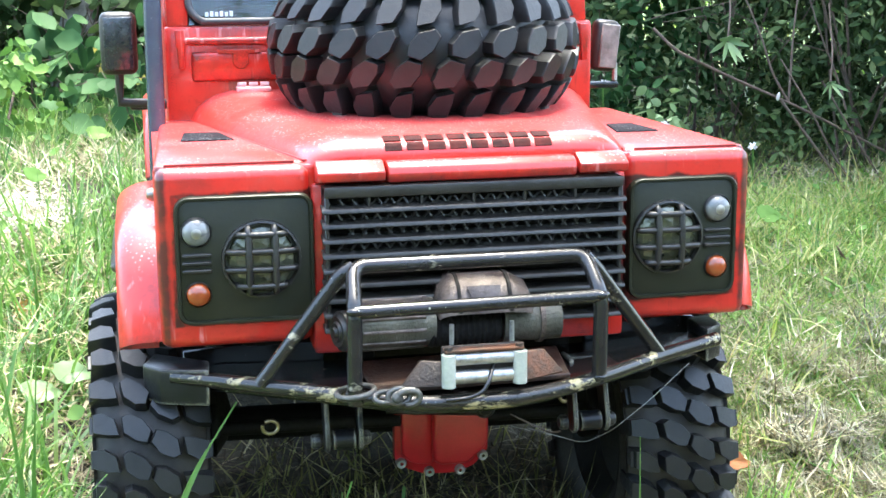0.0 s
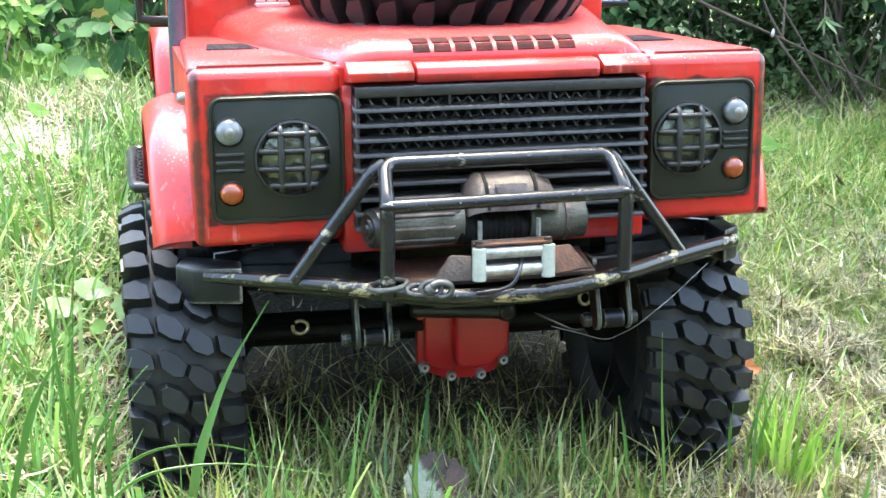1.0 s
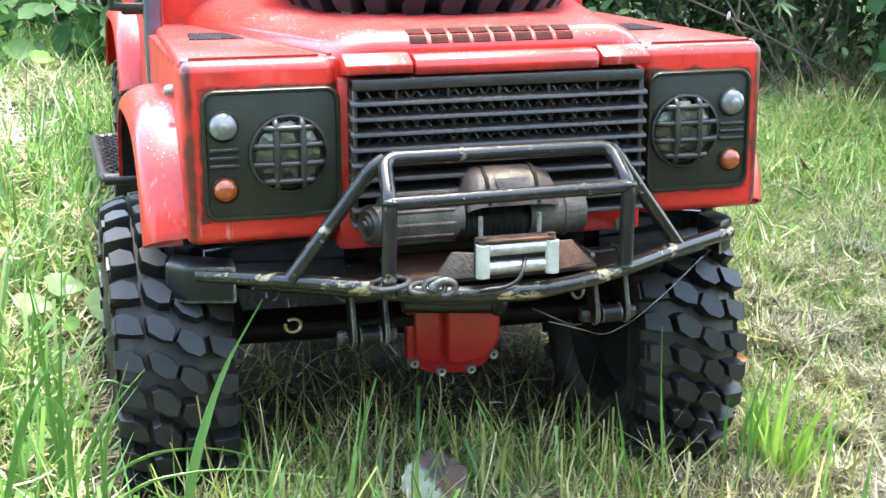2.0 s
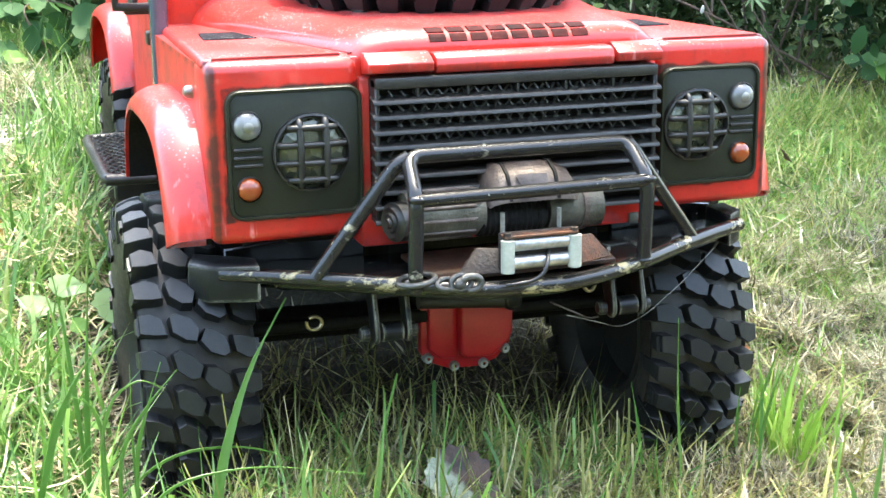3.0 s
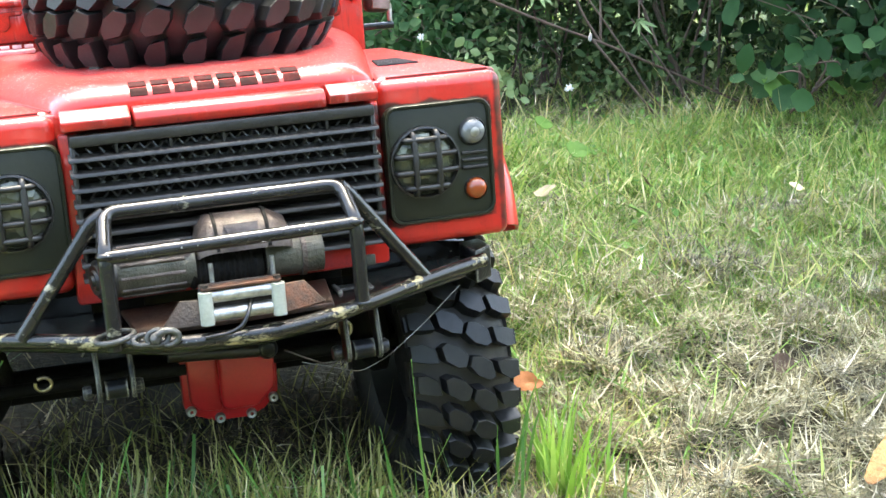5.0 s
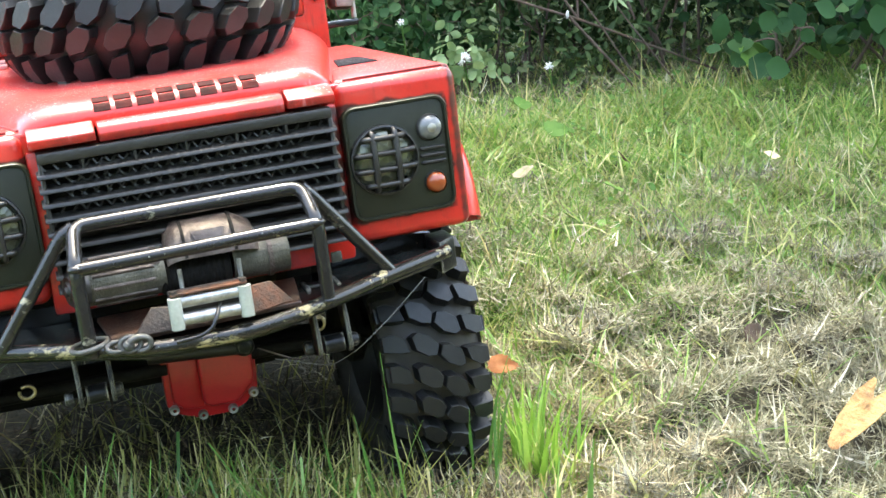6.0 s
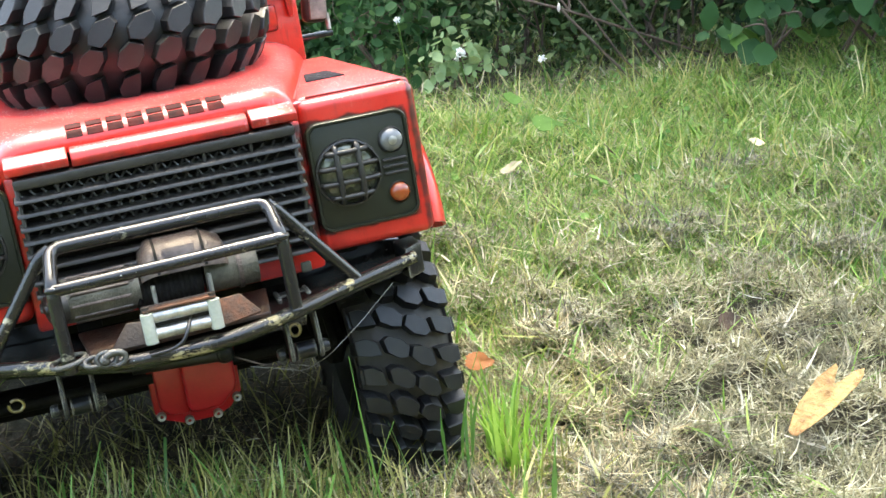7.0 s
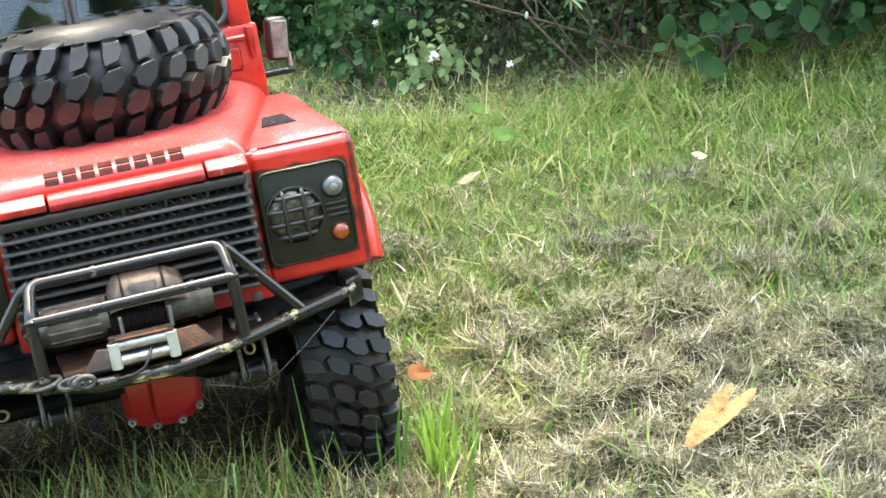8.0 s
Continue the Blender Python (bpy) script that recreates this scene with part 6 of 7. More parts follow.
STEMS = (
    (((-0.094, -0.022, 0.000), (-0.090, -0.018, 0.022), (-0.080, -0.008, 0.044), (-0.0665, 0.0015, 0.0610)), 0.0029),
    (((0.047, -0.024, 0.000), (0.046, -0.022, 0.025), (0.0455, -0.022, 0.0495)), 0.0008),
    (((0.040, -0.012, 0.000), (0.039, -0.010, 0.014), (0.038, -0.007, 0.0255)), 0.0012),
    (((0.030, -0.002, 0.000), (0.029, -0.001, 0.012), (0.028, 0.000, 0.0240)), 0.0010),
    (((-0.030, -0.030, 0.000), (-0.030, -0.026, 0.015), (-0.026, -0.022, 0.032)), 0.0014),
    (((-0.052, -0.030, 0.000), (-0.048, -0.028, 0.018), (-0.044, -0.020, 0.034)), 0.0015),
    (((-0.070, -0.045, 0.002), (-0.073, -0.040, 0.020), (-0.070, -0.036, 0.033)), 0.0016),
    (((0.094, -0.054, -0.008), (0.097, -0.052, 0.006), (0.100, -0.050, 0.018)), 0.0018),
    (((0.082, -0.066, -0.006), (0.080, -0.064, 0.006), (0.077, -0.062, 0.014)), 0.0016),
    (((-0.112, -0.030, 0.004), (-0.114, -0.026, 0.030), (-0.113, -0.024, 0.055)), 0.0010),
    (((-0.125, -0.05, 0.004), (-0.110, -0.045, 0.030), (-0.085, -0.04, 0.030), (-0.055, -0.038, 0.022)), 0.0010),
    (((-0.13, -0.02, 0.004), (-0.105, -0.015, 0.026), (-0.080, -0.012, 0.024), (-0.060, -0.012, 0.012)), 0.0010),
    (((-0.1245, 0.000, 0.002), (-0.1230, 0.000, 0.040), (-0.1192, 0.000, 0.084)), 0.0017),
    (((-0.1235, 0.002, 0.002), (-0.1258, 0.000, 0.038), (-0.1275, 0.000, 0.062), (-0.1305, 0.000, 0.082)), 0.0014),
    (((-0.1190, -0.030, 0.006), (-0.1172, -0.030, 0.035), (-0.1089, -0.030, 0.047), (-0.1018, -0.030, 0.0544)), 0.0011),
    (((-0.1150, -0.030, 0.006), (-0.1129, -0.030, 0.035), (-0.1097, -0.030, 0.0455), (-0.1058, -0.030, 0.0569)), 0.0012),
    (((-0.1400, -0.030, 0.015), (-0.1328, -0.030, 0.042), (-0.1280, -0.030, 0.053), (-0.1200, -0.030, 0.064)), 0.0022),
    (((-0.1225, -0.030, 0.006), (-0.1218, -0.030, 0.039), (-0.1179, -0.030, 0.0496), (-0.1112, -0.030, 0.0532), (-0.1060, -0.030, 0.0500)), 0.0010),
    (((-0.1205, -0.030, 0.006), (-0.1215, -0.030, 0.042), (-0.1243, -0.030, 0.0487), (-0.1297, -0.030, 0.0509)), 0.0010),
    (((0.0795, -0.010, 0.000), (0.0805, -0.010, 0.0083), (0.0855, -0.010, 0.0262), (0.0916, -0.010, 0.0384)), 0.0012),
    (((0.0830, -0.010, 0.000), (0.0842, -0.010, 0.0079), (0.0875, -0.010, 0.0205), (0.0937, -0.010, 0.0300)), 0.0013),
    (((0.0738, -0.010, 0.000), (0.0740, -0.010, 0.0128), (0.0747, -0.010, 0.0201)), 0.0012),
)
for pts, w in STEMS:
    tagged(part("grass_stem", ribbon(pts, w), M_BROAD, None, "single broad green blade of grass standing up", smooth=60), "", "grass blade", "single blades of grass")


# ---- fallen leaves ----
def leaf_sheet(outline, mid, bend, material, name, label, m):
    """A leaf: a fan of the outline round its midrib, cupped, with a thin edge."""
    bm = bmesh.new()
    n = len(outline)
    for s in (1.0, 0.66, 0.33):
        for p in outline:
            q = [mid[0] + (p[0] - mid[0]) * s, mid[1] + (p[1] - mid[1]) * s]
            bm.verts.new((q[0], q[1], bend * (q[1] ** 2) * 30 - bend * 0.25 * q[0] + 0.0008 * math.sin(q[0] * 420) * s))
    c = bm.verts.new((mid[0], mid[1], -0.0006))
    bm.verts.ensure_lookup_table()
    for ring in range(2):
        for k in range(n):
            a, b = ring * n + k, ring * n + (k + 1) % n
            bm.faces.new((bm.verts[a], bm.verts[b], bm.verts[b + n], bm.verts[a + n]))
    for k in range(n):
        bm.faces.new((bm.verts[2 * n + k], bm.verts[2 * n + (k + 1) % n], c))
    bmesh.ops.recalc_face_normals(bm, faces=bm.faces)
    bmesh.ops.solidify(bm, geom=bm.faces[:], thickness=0.0003)
    bmesh.ops.transform(bm, matrix=m, verts=bm.verts)
    return tagged(part(name, bm, material, None, label, smooth=60), "", "leaf")


def oval(l, w, notch=0.0, seed=1, n=26):
    r = random.Random(seed)
    out = []
    for k in range(n):
        a = 2 * math.pi * k / n
        x = math.cos(a) * l / 2
        y = math.sin(a) * w / 2 * (1 - 0.25 * math.cos(a))
        if notch and abs(a) < 0.3 or notch and a > 2 * math.pi - 0.3:
            x -= notch
        out.append((x * r.uniform(0.95, 1.04), y * r.uniform(0.93, 1.05)))
    return out


def ragged(l, w, seed, n=34):
    """A torn leaf outline with a jagged rim and a bitten side."""
    r = random.Random(seed)
    out = []
    for k in range(n):
        a = 2 * math.pi * k / n
        bite = 0.78 if 0.55 < a < 1.1 else 1.0
        q = bite * (1 + (0.07 if k % 2 else -0.05)) * r.uniform(0.94, 1.05)
        out.append((math.cos(a) * l / 2 * q, math.sin(a) * w / 2 * q * (1 - 0.3 * math.cos(a))))
    return out


def forked(l, w, seed):
    """A leaf outline that widens from its stalk and ends in two lobes."""
    r = random.Random(seed)
    side = [(-0.50, 0.05), (-0.46, 0.16), (-0.34, 0.30), (-0.18, 0.40), (0.0, 0.46), (0.16, 0.50), (0.30, 0.52), (0.42, 0.50), (0.50, 0.40), (0.44, 0.24), (0.30, 0.12), (0.20, 0.02),
            (0.28, -0.10), (0.38, -0.20), (0.40, -0.32), (0.30, -0.40), (0.14, -0.44), (-0.04, -0.42), (-0.20, -0.36), (-0.36, -0.26), (-0.47, -0.14), (-0.50, -0.05)]
    return [(x * l * r.uniform(0.98, 1.02), -y * w * r.uniform(0.95, 1.05)) for x, y in side[::-1]]


def laid(base, tip, facing):
    """A pose with x from base to tip and z towards facing, at their middle."""
    b, t = Vector(base), Vector(tip)
    x = (t - b).normalized()
    y = Vector(facing).cross(x).normalized()
    return Matrix.Translation((b + t) / 2) @ Matrix((x, y, x.cross(y))).transposed().to_4x4()


leaf_sheet(forked(0.040, 0.0125, 3), (0, 0), 1.0, M_YELLOW_LEAF, "fallen_leaf", "curled pale yellow fallen leaf on dry grass", laid((0.1850, -0.0400, -0.0120), (0.2200, -0.0280, 0.0070), (-0.35, -0.7, 0.75)))
leaf_sheet(ragged(0.013, 0.007, 4), (0, 0), 0.5, M_CREAM_LEAF, "fallen_leaf", "small pale cream fallen leaf on the lawn", pose(0.3364, 0.2376, 0.0250, 30, 12, 25))
leaf_sheet(ragged(0.011, 0.007, 5), (0, 0), 0.5, M_ORANGE_LEAF, "fallen_leaf", "orange-brown fallen leaf behind grass blades", pose(0.1070, 0.0480, 0.0115, 55, 10, -20))
leaf_sheet(ragged(0.0235, 0.0165, 6), (0, 0), 0.6, M_GREY_LEAF, "fallen_leaf", "grey-green dying leaf with a brown edge in the grass", pose(-0.0195, -0.0170, 0.0060, 38, 12, -48))
leaf_sheet(ragged(0.015, 0.011, 7), (0, 0), 0.5, M_GOLD_LEAF, "fallen_leaf", "golden yellow fallen leaf among lush grass", pose(-0.1420, 0.246, 0.031, 55, 0, 20))
BROAD = ((-0.1030, 0.116, 0.006, 0.020, 0.014, 40, 10), (-0.1190, 0.139, 0.006, 0.016, 0.010, 40, 20), (-0.1300, 0.129, 0.003, 0.017, 0.010, 38, 30), (-0.165, 0.19, 0.014, 0.02, 0.010, 35, -30),
         (0.2365, 0.296, 0.012, 0.014, 0.013, 35, 0), (0.2440, 0.300, 0.010, 0.011, 0.011, 30, 50), (0.237, 0.345, 0.012, 0.012, 0.011, 35, 20), (0.232, 0.215, 0.008, 0.014, 0.010, 30, 60),
         (0.4106, 0.378, 0.013, 0.021, 0.020, 42, 0), (0.440, 0.400, 0.022, 0.02, 0.018, 45, 40), (0.425, 0.395, 0.012, 0.018, 0.016, 50, 80), (0.46, 0.385, 0.010, 0.018, 0.015, 35, 20),
         (-0.062, -0.030, 0.004, 0.018, 0.012, 20, 20), (-0.050, -0.042, 0.004, 0.016, 0.010, 15, 80), (-0.022, -0.052, 0.010, 0.018, 0.010, 25, 10),
         (-0.15, 0.42, 0.012, 0.016, 0.010, 45, 40), (-0.20, 0.50, 0.016, 0.018, 0.011, 45, 120), (-0.12, 0.60, 0.014, 0.018, 0.011, 45, 10), (-0.25, 0.62, 0.020, 0.018, 0.012, 50, 70),
         (-0.16, 0.72, 0.016, 0.018, 0.013, 50, -40), (-0.10, 0.34, 0.010, 0.014, 0.009, 45, 90), (-0.22, 0.36, 0.014, 0.017, 0.010, 45, -20))
for k, (x, y, up, l, w, rx, rz) in enumerate(BROAD):
    z = float(height(np.array(x), np.array(y))) + up
    leaf_sheet(ragged(l, w, 20 + k, 22), (0, 0), 0.45, M_PALE_WEED if k < 3 else M_SPRIG if k == 3 else M_WEED, "broad_leaf", "broad pale green weed leaf in the grass", pose(x, y, z, rx, 8, rz))["group"] = "broad weed leaves"
leaf_sheet(ragged(0.013, 0.008, 61), (0, 0), 0.9, M_BROWN_LEAF, "fallen_leaf", "crumpled brown dead leaf in dry thatch", pose(0.2209, 0.0640, -0.0050, 65, 0, 12))
leaf_sheet(ragged(0.010, 0.008, 62), (0, 0), 0.8, M_BROWN_LEAF, "fallen_leaf", "small dark brown curled leaf on the lawn", pose(0.2541, 0.2489, 0.0360, 50, 20, 60))
leaf_sheet(ragged(0.020, 0.005, 63), (0, 0), 0.6, M_PALE_LEAF, "fallen_leaf", "pale dry leaf strip on the lawn", pose(0.2000, 0.2560, 0.0370, 30, -14, 30))

for x, y, z, l, rx, rz in ((-0.128, 0.86, 0.112, 0.026, 66, 70), (-0.113, 0.84, 0.093, 0.026, 78, 12), (-0.160, 0.87, 0.112, 0.018, 66, -20), (-0.095, 0.85, 0.088, 0.022, 70, 30)):
    leaf_sheet(oval(l, l * 0.75, 0, int(x * -1000)), (0, 0), 0.2, M_YELLOWING, "yellowing_leaf", "yellowing leaf hanging on a weed before the trunk", pose(x, y, z, rx, 10, rz))["group"] = "yellowing leaves"
for x, y, z, r in ((0.2525, 0.492, 0.0720, 0.0052), (0.2957, 0.4448, 0.0640, 0.0034), (0.222, 0.53, 0.100, 0.0028)):
    fl = root("clover_flower", (x, y, float(height(np.array(x), np.array(y)))))
    tagged(fl, "small white clover flower on a thin stem", "flower", "white flowers")
    head = bmesh.new()
    rr = random.Random(int(x * 1e4))
    for k in range(34):
        d = Vector((rr.gauss(0, 1), rr.gauss(0, 1), rr.gauss(0.4, 0.8))).normalized()
        tube((Vector((x, y, z)) + d * r * 0.3, Vector((x, y, z)) + d * r), r * 0.16, 5, head, r * 0.05)
    part("petals", head, M_FLOWER, fl, "white petals", smooth=60)
    part("stem", tube(((x, y, z), (x + 0.003, y + 0.004, z * 0.5), (x + 0.002, y + 0.006, float(height(np.array(x), np.array(y))) - 0.004)), 0.0006, 6), M_LUSH, fl)


# ---- bushes ----
def leaves(n, centres, sizes, out_dir, spread=0.9, aspect=(0.5, 0.85)):
    """Many folded oval leaves round given points."""
    m = len(centres)
    nrm = rng.normal(0, spread, (m, 3)) + out_dir
    nrm /= np.linalg.norm(nrm, axis=1)[:, None]
    t = rng.normal(0, 1, (m, 3)) + np.array([0, 0, -0.5])
    t -= nrm * (t * nrm).sum(1)[:, None]
    t /= np.linalg.norm(t, axis=1)[:, None]
    b = np.cross(nrm, t)
    L, W = sizes[:, None], (sizes * rng.uniform(*aspect, m))[:, None]
    droop = rng.uniform(0.0, 0.25, m)[:, None] * L
    pts = [centres]
    for along, half in ((0.16, 0.30), (0.42, 0.50), (0.72, 0.38)):
        mid = centres + t * L * along - nrm * droop * along ** 2
        pts += [mid + b * W * half, mid - nrm * W * 0.12, mid - b * W * half]
    pts.append(centres + t * L - nrm * droop)
    v = np.stack(pts, 1).reshape(-1, 3)
    base = (np.arange(m) * 11)[:, None]
    f = []
    for q in ((0, 2, 1), (0, 3, 2), (1, 2, 5, 4), (2, 3, 6, 5), (4, 5, 8, 7), (5, 6, 9, 8), (7, 8, 10), (8, 9, 10)):
        f += (base + np.array(q)).tolist()
    return v, f


def clover(name, n, x0, x1, y0, y1, size, label, keep):
    """Small round weed leaves scattered low in the grass."""
    x, y = rng.uniform(x0, x1, n), rng.uniform(y0, y1, n)
    ok = clear_of_car(x, y, 0.01) & (rng.uniform(0, 1, n) < keep(x, y))
    x, y = x[ok], y[ok]
    c = np.stack([x, y, height(x, y) + rng.uniform(-0.006, 0.006, len(x))], 1)
    v, f = leaves(len(c), c, rng.uniform(*size, len(c)), np.array([0, -0.3, 1.0]), 0.45, (0.6, 0.95))
    tagged(stuff_mesh(name, v.tolist(), f, M_WEED), label, "weeds", kind="stuff")


clover("clover_leaves", 1100, 0.09, 0.62, 0.16, 0.48, (0.0025, 0.0055), "small round weed leaves in the lawn", lambda x, y: np.clip(-0.15 + 3.0 * patchy(x, y, 40, 81) + 0.8 * y, 0, 1))
clover("clover_leaves", 1100, -0.42, -0.10, -0.12, 0.75, (0.004, 0.009), "small weed leaves among lush grass", lambda x, y: np.clip(0.3 + 2.0 * patchy(x, y, 30, 82), 0, 1))


def bush(x, y, rx, ry, h, n, size, label, material=M_LEAF, low=0.0, aspect=(0.5, 0.85), spray=14):
    z0 = float(height(np.array(x), np.array(y)))
    ob = root("bush", (x, y, z0))
    tagged(ob, label, "bush", "hedge bushes")
    r = random.Random(int((x + 5) * 1000 + y * 77))
    for k in range(9 if h > 0.1 else 4):
        a, q = r.uniform(0, 6.28), r.uniform(0.3, 0.95)
        tip = Vector((x + rx * q * math.cos(a), y + ry * q * math.sin(a), z0 + h * r.uniform(0.45, 0.95)))
        base = Vector((x + r.uniform(-0.3, 0.3) * rx, y + r.uniform(-0.3, 0.3) * ry, z0 - 0.005))
        mid = (base + tip) / 2 + Vector((r.uniform(-0.03, 0.03), r.uniform(-0.03, 0.03), 0.02))
        part("branch", tube(rounded([base, mid, tip], 0.05, 5), 0.0011, 6, None, 0.0004), M_TWIG, ob, smooth=60)
    twigs = bmesh.new()
    for k in range(34 if h > 0.1 else 6):
        a, q = r.uniform(0, 6.28), r.uniform(0.75, 1.08)
        p = Vector((x + rx * q * math.cos(a), y + ry * q * math.sin(a), z0 + h * r.uniform(0.08, 0.8)))
        d = Vector((r.gauss(0, 0.5), r.gauss(0, 0.5), r.uniform(-0.3, 1.0))).normalized() * h * r.uniform(0.12, 0.32)
        tube(rounded([p, p + d * 0.5 + Vector((r.gauss(0, 0.006), r.gauss(0, 0.006), 0)), p + d], 0.02, 2), 0.0006, 4, twigs, 0.0003)
    tagged(part("brushwood", twigs, M_TWIG, ob, "thin bare brown twigs", smooth=60), kind="stuff")
    m = max(4, n // spray)
    up = rng.uniform(0, 1, m) ** 1.15
    a = rng.uniform(0, 2 * np.pi, m)
    lump = 1 + 0.25 * patchy(np.cos(a) * 2 + up * 2, np.sin(a) * 2, 3.5, int(1000 * abs(x)) + 3)
    rad = rng.uniform(0.25, 1.0, m) ** 0.5 * np.sqrt(1 - np.clip((up - 0.35) / 0.65, 0, 1) ** 2) * lump
    c = np.stack([x + np.cos(a) * rx * rad, y + np.sin(a) * ry * rad, z0 + 0.006 + low + (h - low) * up * (0.9 + 0.1 * lump)], 1)
    c = np.repeat(c, spray, 0) + rng.normal(0, 1, (m * spray, 3)) * size * np.array([1.5, 1.5, 1.0])
    c[:, 2] = np.maximum(c[:, 2], z0 + 0.003 + low)
    out = np.stack([(c[:, 0] - x) / rx, (c[:, 1] - y) / ry, 0.6 + 0 * c[:, 0]], 1)
    v, f = leaves(len(c), c, rng.uniform(size * 0.6, size * 1.3, len(c)), out, 0.9, aspect)
    fo = stuff_mesh("foliage", v.tolist(), f, material, ob)
    tagged(fo, "many small dark green leaves", kind="stuff")
    return ob


DARK_BUSH = "dense dark green hedge bush at the lawn's edge"
bush(0.55, 0.425, 0.13, 0.11, 0.30, 1500, 0.0130, "low bush with large round dark leaves at the lawn's edge", M_LEAF_BROAD, 0.012, (0.75, 1.0), 5)
bush(0.66, 0.43, 0.12, 0.11, 0.30, 1400, 0.0130, "low bush with large round dark leaves at the lawn's edge", M_LEAF_BROAD, 0.012, (0.75, 1.0), 5)
bush(0.425, 0.385, 0.030, 0.016, 0.030, 24, 0.016, "broad-leaved green weeds at the hedge's foot", M_LEAF_FRESH, 0.012, (0.8, 1.0), 3)
bush(0.500, 0.385, 0.055, 0.025, 0.045, 90, 0.0145, "broad-leaved green weeds at the hedge's foot", M_LEAF_FRESH, 0.012, (0.75, 1.0), 3)
bush(0.445, 0.535, 0.12, 0.10, 0.32, 6500, 0.0085, "twiggy hedge bush with fine narrow grey-green leaves", M_LEAF, 0.0, (0.26, 0.5), 10)
bush(0.37, 0.64, 0.12, 0.10, 0.34, 7000, 0.0085, "twiggy hedge bush with fine narrow grey-green leaves", M_LEAF_LIT, 0.0, (0.28, 0.55), 12)
bush(0.285, 0.76, 0.13, 0.12, 0.34, 7000, 0.0100, "hedge bush with fresh mid-green leaves", M_LEAF_FRESH, 0.0, (0.6, 0.95), 9)
bush(0.258, 0.512, 0.022, 0.012, 0.022, 120, 0.0085, "low pale weed with lobed leaves under white flowers", M_SPRIG, 0.0, (0.6, 0.95), 6)
bush(0.215, 0.56, 0.030, 0.020, 0.060, 260, 0.0090, "low pale weed with lobed leaves beside white flowers", M_LEAF_FRESH, 0.0, (0.6, 0.95), 6)
bush(0.13, 0.98, 0.15, 0.12, 0.36, 4130, 0.015, DARK_BUSH)
bush(-0.06, 1.02, 0.15, 0.12, 0.36, 3855, 0.016, DARK_BUSH)
bush(-0.31, 0.98, 0.15, 0.13, 0.36, 5200, 0.013, "bush with larger sunlit leaves beside a grey trunk")
bush(-0.54, 0.94, 0.16, 0.13, 0.36, 4200, 0.014, "bush with larger sunlit leaves")
bush(0.75, 0.50, 0.16, 0.14, 0.34, 3579, 0.016, DARK_BUSH)
bush(0.62, 0.72, 0.20, 0.18, 0.50, 4680, 0.017, DARK_BUSH)
bush(0.45, 0.95, 0.22, 0.20, 0.55, 4956, 0.017, DARK_BUSH)
bush(0.20, 1.25, 0.24, 0.2, 0.55, 4680, 0.019, DARK_BUSH)
bush(-0.15, 1.30, 0.26, 0.2, 0.55, 4406, 0.020, DARK_BUSH)
bush(-0.55, 1.28, 0.28, 0.2, 0.55, 4406, 0.020, DARK_BUSH)
bush(0.95, 0.70, 0.25, 0.22, 0.5, 4130, 0.019, DARK_BUSH)

# unseen hedge behind the viewpoint, added to cut low sky light and reflections
for x, y, h in ((-1.75, -1.45, 0.70), (-1.10, -1.70, 0.80), (-0.40, -1.75, 0.75), (0.30, -1.72, 0.85), (1.00, -1.70, 0.75), (1.70, -1.50, 0.80)):
    bush(x, y, 0.48, 0.30, h, 1200, 0.060, "unseen tall hedge bush added to block low front sky light", M_LEAF, 0.0, (0.55, 0.85), 8)

bush(-0.30, 0.76, 0.10, 0.06, 0.10, 2300, 0.0085, "low leafy weeds in the grass", M_WEED)
bush(-0.070, 0.70, 0.070, 0.060, 0.050, 130, 0.0190, "low broad-leaved weeds in the hedge's shade", M_LEAF_FRESH, 0.004, (0.75, 1.0), 3)
bush(-0.165, 0.80, 0.060, 0.040, 0.060, 130, 0.0190, "low broad-leaved weeds in the hedge's shade", M_LEAF_FRESH, 0.004, (0.75, 1.0), 3)
bush(-0.20, 0.62, 0.05, 0.05, 0.06, 420, 0.009, "low leafy weeds in the grass", M_WEED)
bush(-0.40, 0.60, 0.08, 0.06, 0.09, 800, 0.011, "low leafy weeds in the grass", M_WEED)
bush(-0.15, 0.90, 0.10, 0.04, 0.17, 260, 0.018, "thin weed with yellowing leaves before the trunk")

SPRIGS = ((0.2720, 0.437, 0.1325, 8, 0.012), (0.3440, 0.437, 0.1045, 7, 0.008))
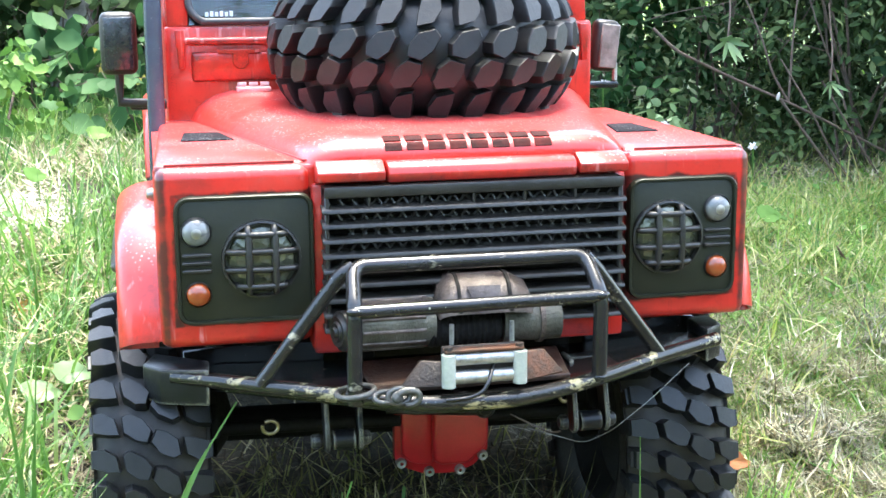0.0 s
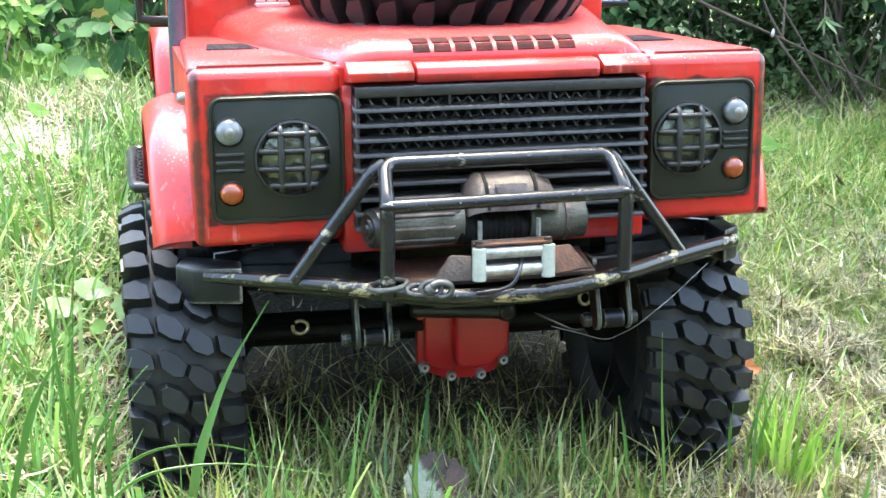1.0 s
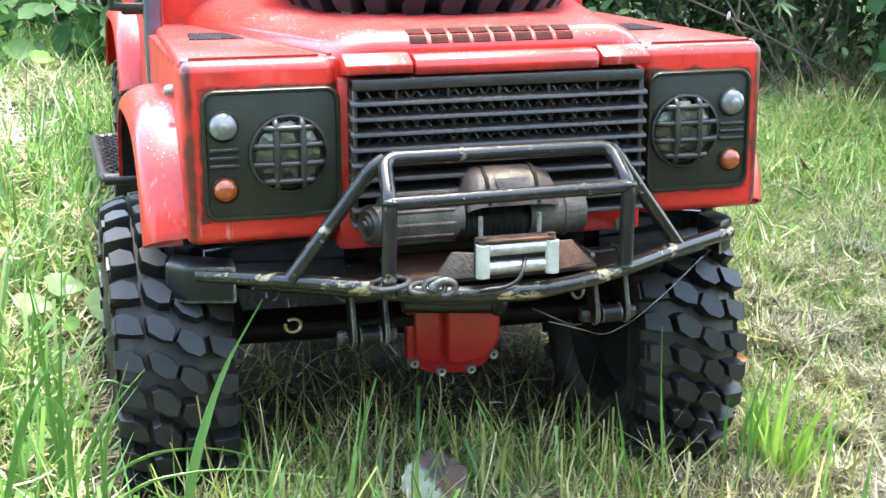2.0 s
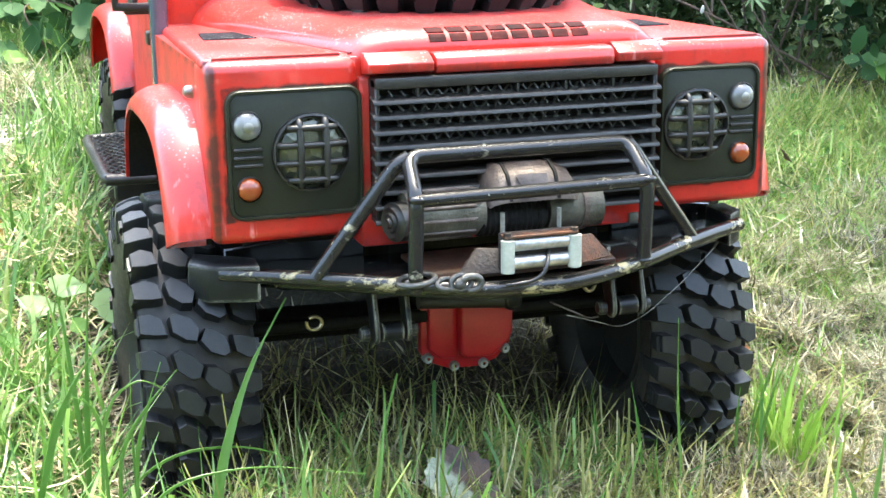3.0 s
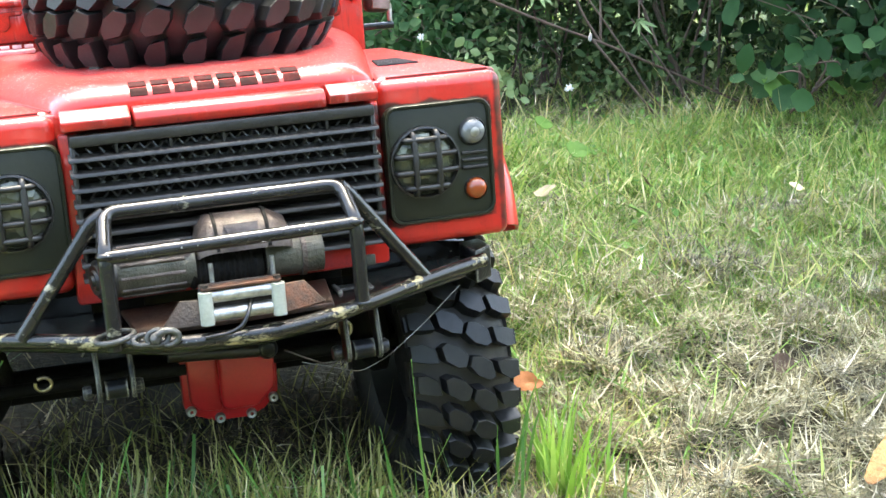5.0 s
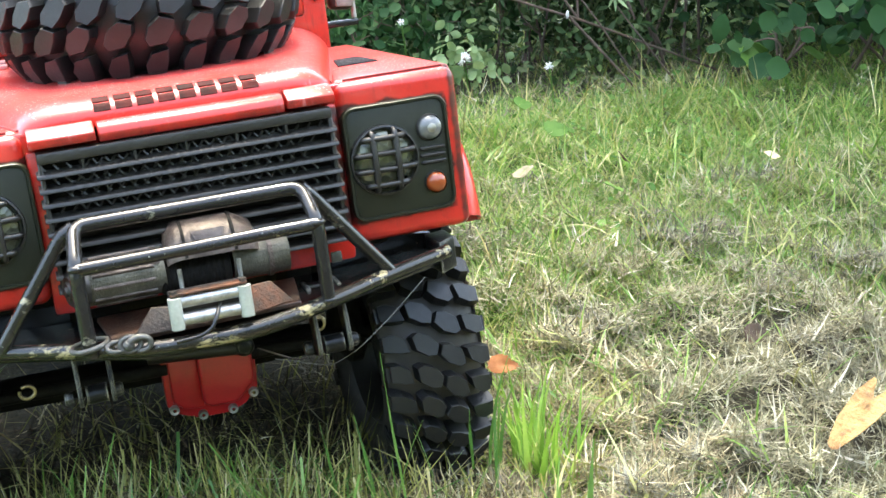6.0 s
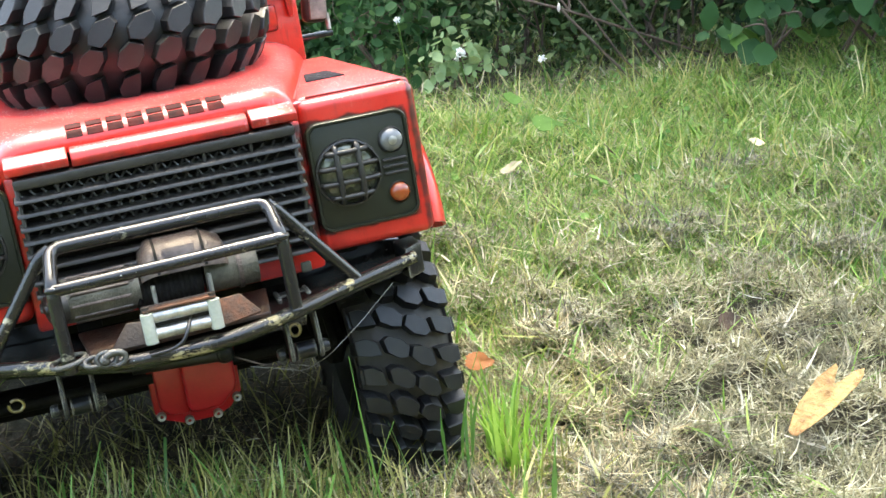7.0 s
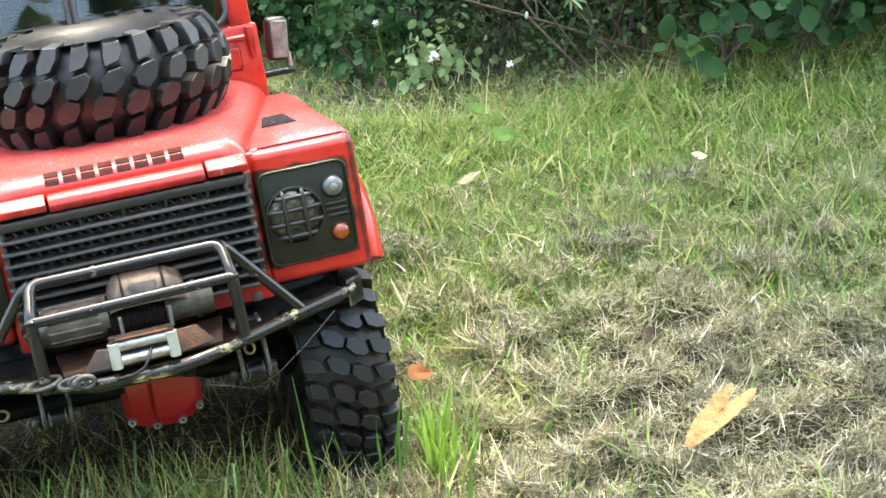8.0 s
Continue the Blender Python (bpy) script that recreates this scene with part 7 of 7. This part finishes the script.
# bare brown branches in front of the hedge
for label, pts, r0, r1 in (
        ("bent bare brown branch lying in the hedge", ((0.235, 0.47, 0.140), (0.2461, 0.46, 0.1263), (0.2866, 0.455, 0.1068), (0.3229, 0.450, 0.0914), (0.3751, 0.45, 0.066), (0.43, 0.46, 0.040)), 0.0011, 0.0009),
        ("thin brown stem leaning to the ground", ((0.3140, 0.446, 0.0945), (0.3371, 0.44, 0.0631), (0.3667, 0.435, 0.0245), (0.372, 0.434, 0.015)), 0.0010, 0.0008),
        ("thin brown stem growing up", ((0.3229, 0.452, 0.0920), (0.326, 0.457, 0.115), (0.3281, 0.46, 0.1376), (0.338, 0.47, 0.190)), 0.0009, 0.0006),
        ("thin brown stem growing up", ((0.3225, 0.452, 0.0920), (0.312, 0.457, 0.112), (0.307, 0.46, 0.1312), (0.290, 0.47, 0.175)), 0.0009, 0.0006),
        ("thin brown stem growing up", ((0.366, 0.455, 0.085), (0.3609, 0.46, 0.1074), (0.3478, 0.46, 0.1333), (0.335, 0.47, 0.180)), 0.0008, 0.0005),
        ("slanting bare twig at the hedge's foot", ((0.385, 0.434, 0.0200), (0.3739, 0.437, 0.0264), (0.3502, 0.44, 0.0566), (0.3335, 0.44, 0.0867), (0.315, 0.45, 0.12)), 0.0010, 0.0006),
        ("slanting bare twig at the hedge's foot", ((0.395, 0.436, 0.0240), (0.388, 0.438, 0.0355), (0.3682, 0.44, 0.0648), (0.345, 0.45, 0.105)), 0.0009, 0.0006)):
    tagged(part("branch", tube(rounded(pts, 0.02, 4), r0, 8, None, r1), M_TWIG, None, label, smooth=60), "", "branch")


tagged(part("branch_node", turned([(0, 0.0034), (0.0007, 0.0028), (0.0012, 0.0008), (0.0011, -0.0016), (0, -0.0028)], (0.3140, 0.4490, 0.0955), (0.2, 0, 1), 10), M_PALE_NODE, None, "pale swollen node on a bare branch", smooth=60), "", "branch node")
for x, y, z, n, l in SPRIGS:
    sp = root("sprig", (x, y, z))
    tagged(sp, "sprig of narrow pale green leaves before the hedge", "sprig", "leaf sprigs")
    r = random.Random(int(x * 1000))
    part("stem", tube(rounded([(x, y, z), (x + 0.004, y + 0.006, z + 0.018), (x + 0.012, y + 0.03, z + 0.05)], 0.01, 3), 0.0006, 6), M_TWIG, sp, smooth=60)
    for k in range(n):
        a = 2 * math.pi * k / n + r.uniform(-0.25, 0.25)
        tip = Vector((x + l * math.cos(a), y - 0.004 + r.uniform(-0.008, 0.004), z + l * 0.75 * math.sin(a) - 0.003))
        rows = []
        for t in np.linspace(0.06, 1, 6):
            w = l * 0.15 * math.sin(math.pi * min(0.97, t * 0.85 + 0.1))
            p = Vector((x, y, z)).lerp(tip, t) + Vector((0, 0, -0.15 * l * t * t))
            side = Vector((-math.sin(a), 0.25, math.cos(a)))
            rows.append([p - side * w, p + Vector((0, 0.2 * w, 0)), p + side * w])
        part("leaf", skin(rows, thick=0.0002), M_SPRIG, sp, smooth=60)


# ---- trees ----
def tree(x, y, r0, top, crown_at, crown_r, n, size, label):
    z0 = float(height(np.array(x), np.array(y)))
    ob = root("tree", (x, y, z0))
    tagged(ob, label, "tree")
    c = Vector(crown_at)
    fork = Vector((x, y, z0)).lerp(c, 0.55) + Vector((0, 0, 0.1))
    part("trunk", tube(rounded([(x, y, z0 - 0.03), (x, y, z0 + 0.25 * top), fork], 0.1, 6), r0, 14, None, r0 * 0.55), M_BARK, ob, "grey rough bark", smooth=60)
    r = random.Random(int(x * 100) + 9)
    for k in range(10):
        d = Vector((r.gauss(0, 1), r.gauss(0, 1), r.gauss(0.3, 0.7))).normalized()
        tip = c + Vector((d.x * crown_r[0], d.y * crown_r[1], d.z * crown_r[2])) * 0.85
        part("limb", tube(rounded([fork, fork.lerp(tip, 0.5) + Vector((0, 0, 0.05)), tip], 0.1, 4), r0 * 0.45, 7, None, r0 * 0.08), M_BARK, ob, smooth=60)
    clumps = rng.normal(0, 1, (int(n / 40), 3))
    clumps = clumps / np.linalg.norm(clumps, axis=1)[:, None] * (rng.uniform(0.15, 1, (len(clumps), 1)) ** 0.5)
    pts = np.repeat(clumps, 40, 0) + rng.normal(0, 0.13, (len(clumps) * 40, 3))
    pts = pts * np.array(crown_r) + np.array(crown_at)
    v, f = leaves(len(pts), pts, rng.uniform(size * 0.7, size * 1.3, len(pts)), np.array([0, 0, 1.0]))
    fo = stuff_mesh("crown", v.tolist(), f, M_LEAF, ob)
    tagged(fo, "leafy green crown", kind="stuff")


# the two larger trees are unseen, added only for the shade they cast
tree(1.70, 1.00, 0.06, 1.6, (1.34, 0.46, 2.25), (0.95, 0.95, 0.60), 9000, 0.050, "unseen leafy tree added to shade the lawn")
tree(1.30, 1.95, 0.06, 1.6, (0.90, 1.24, 2.25), (0.50, 0.46, 0.42), 6600, 0.045, "unseen leafy tree added to shade the bushes")
tree(-0.150, 0.93, 0.0225, 0.8, (0.12, 1.46, 0.98), (0.32, 0.24, 0.20), 1000, 0.042, "slim grey trunk of a young tree behind the grass")
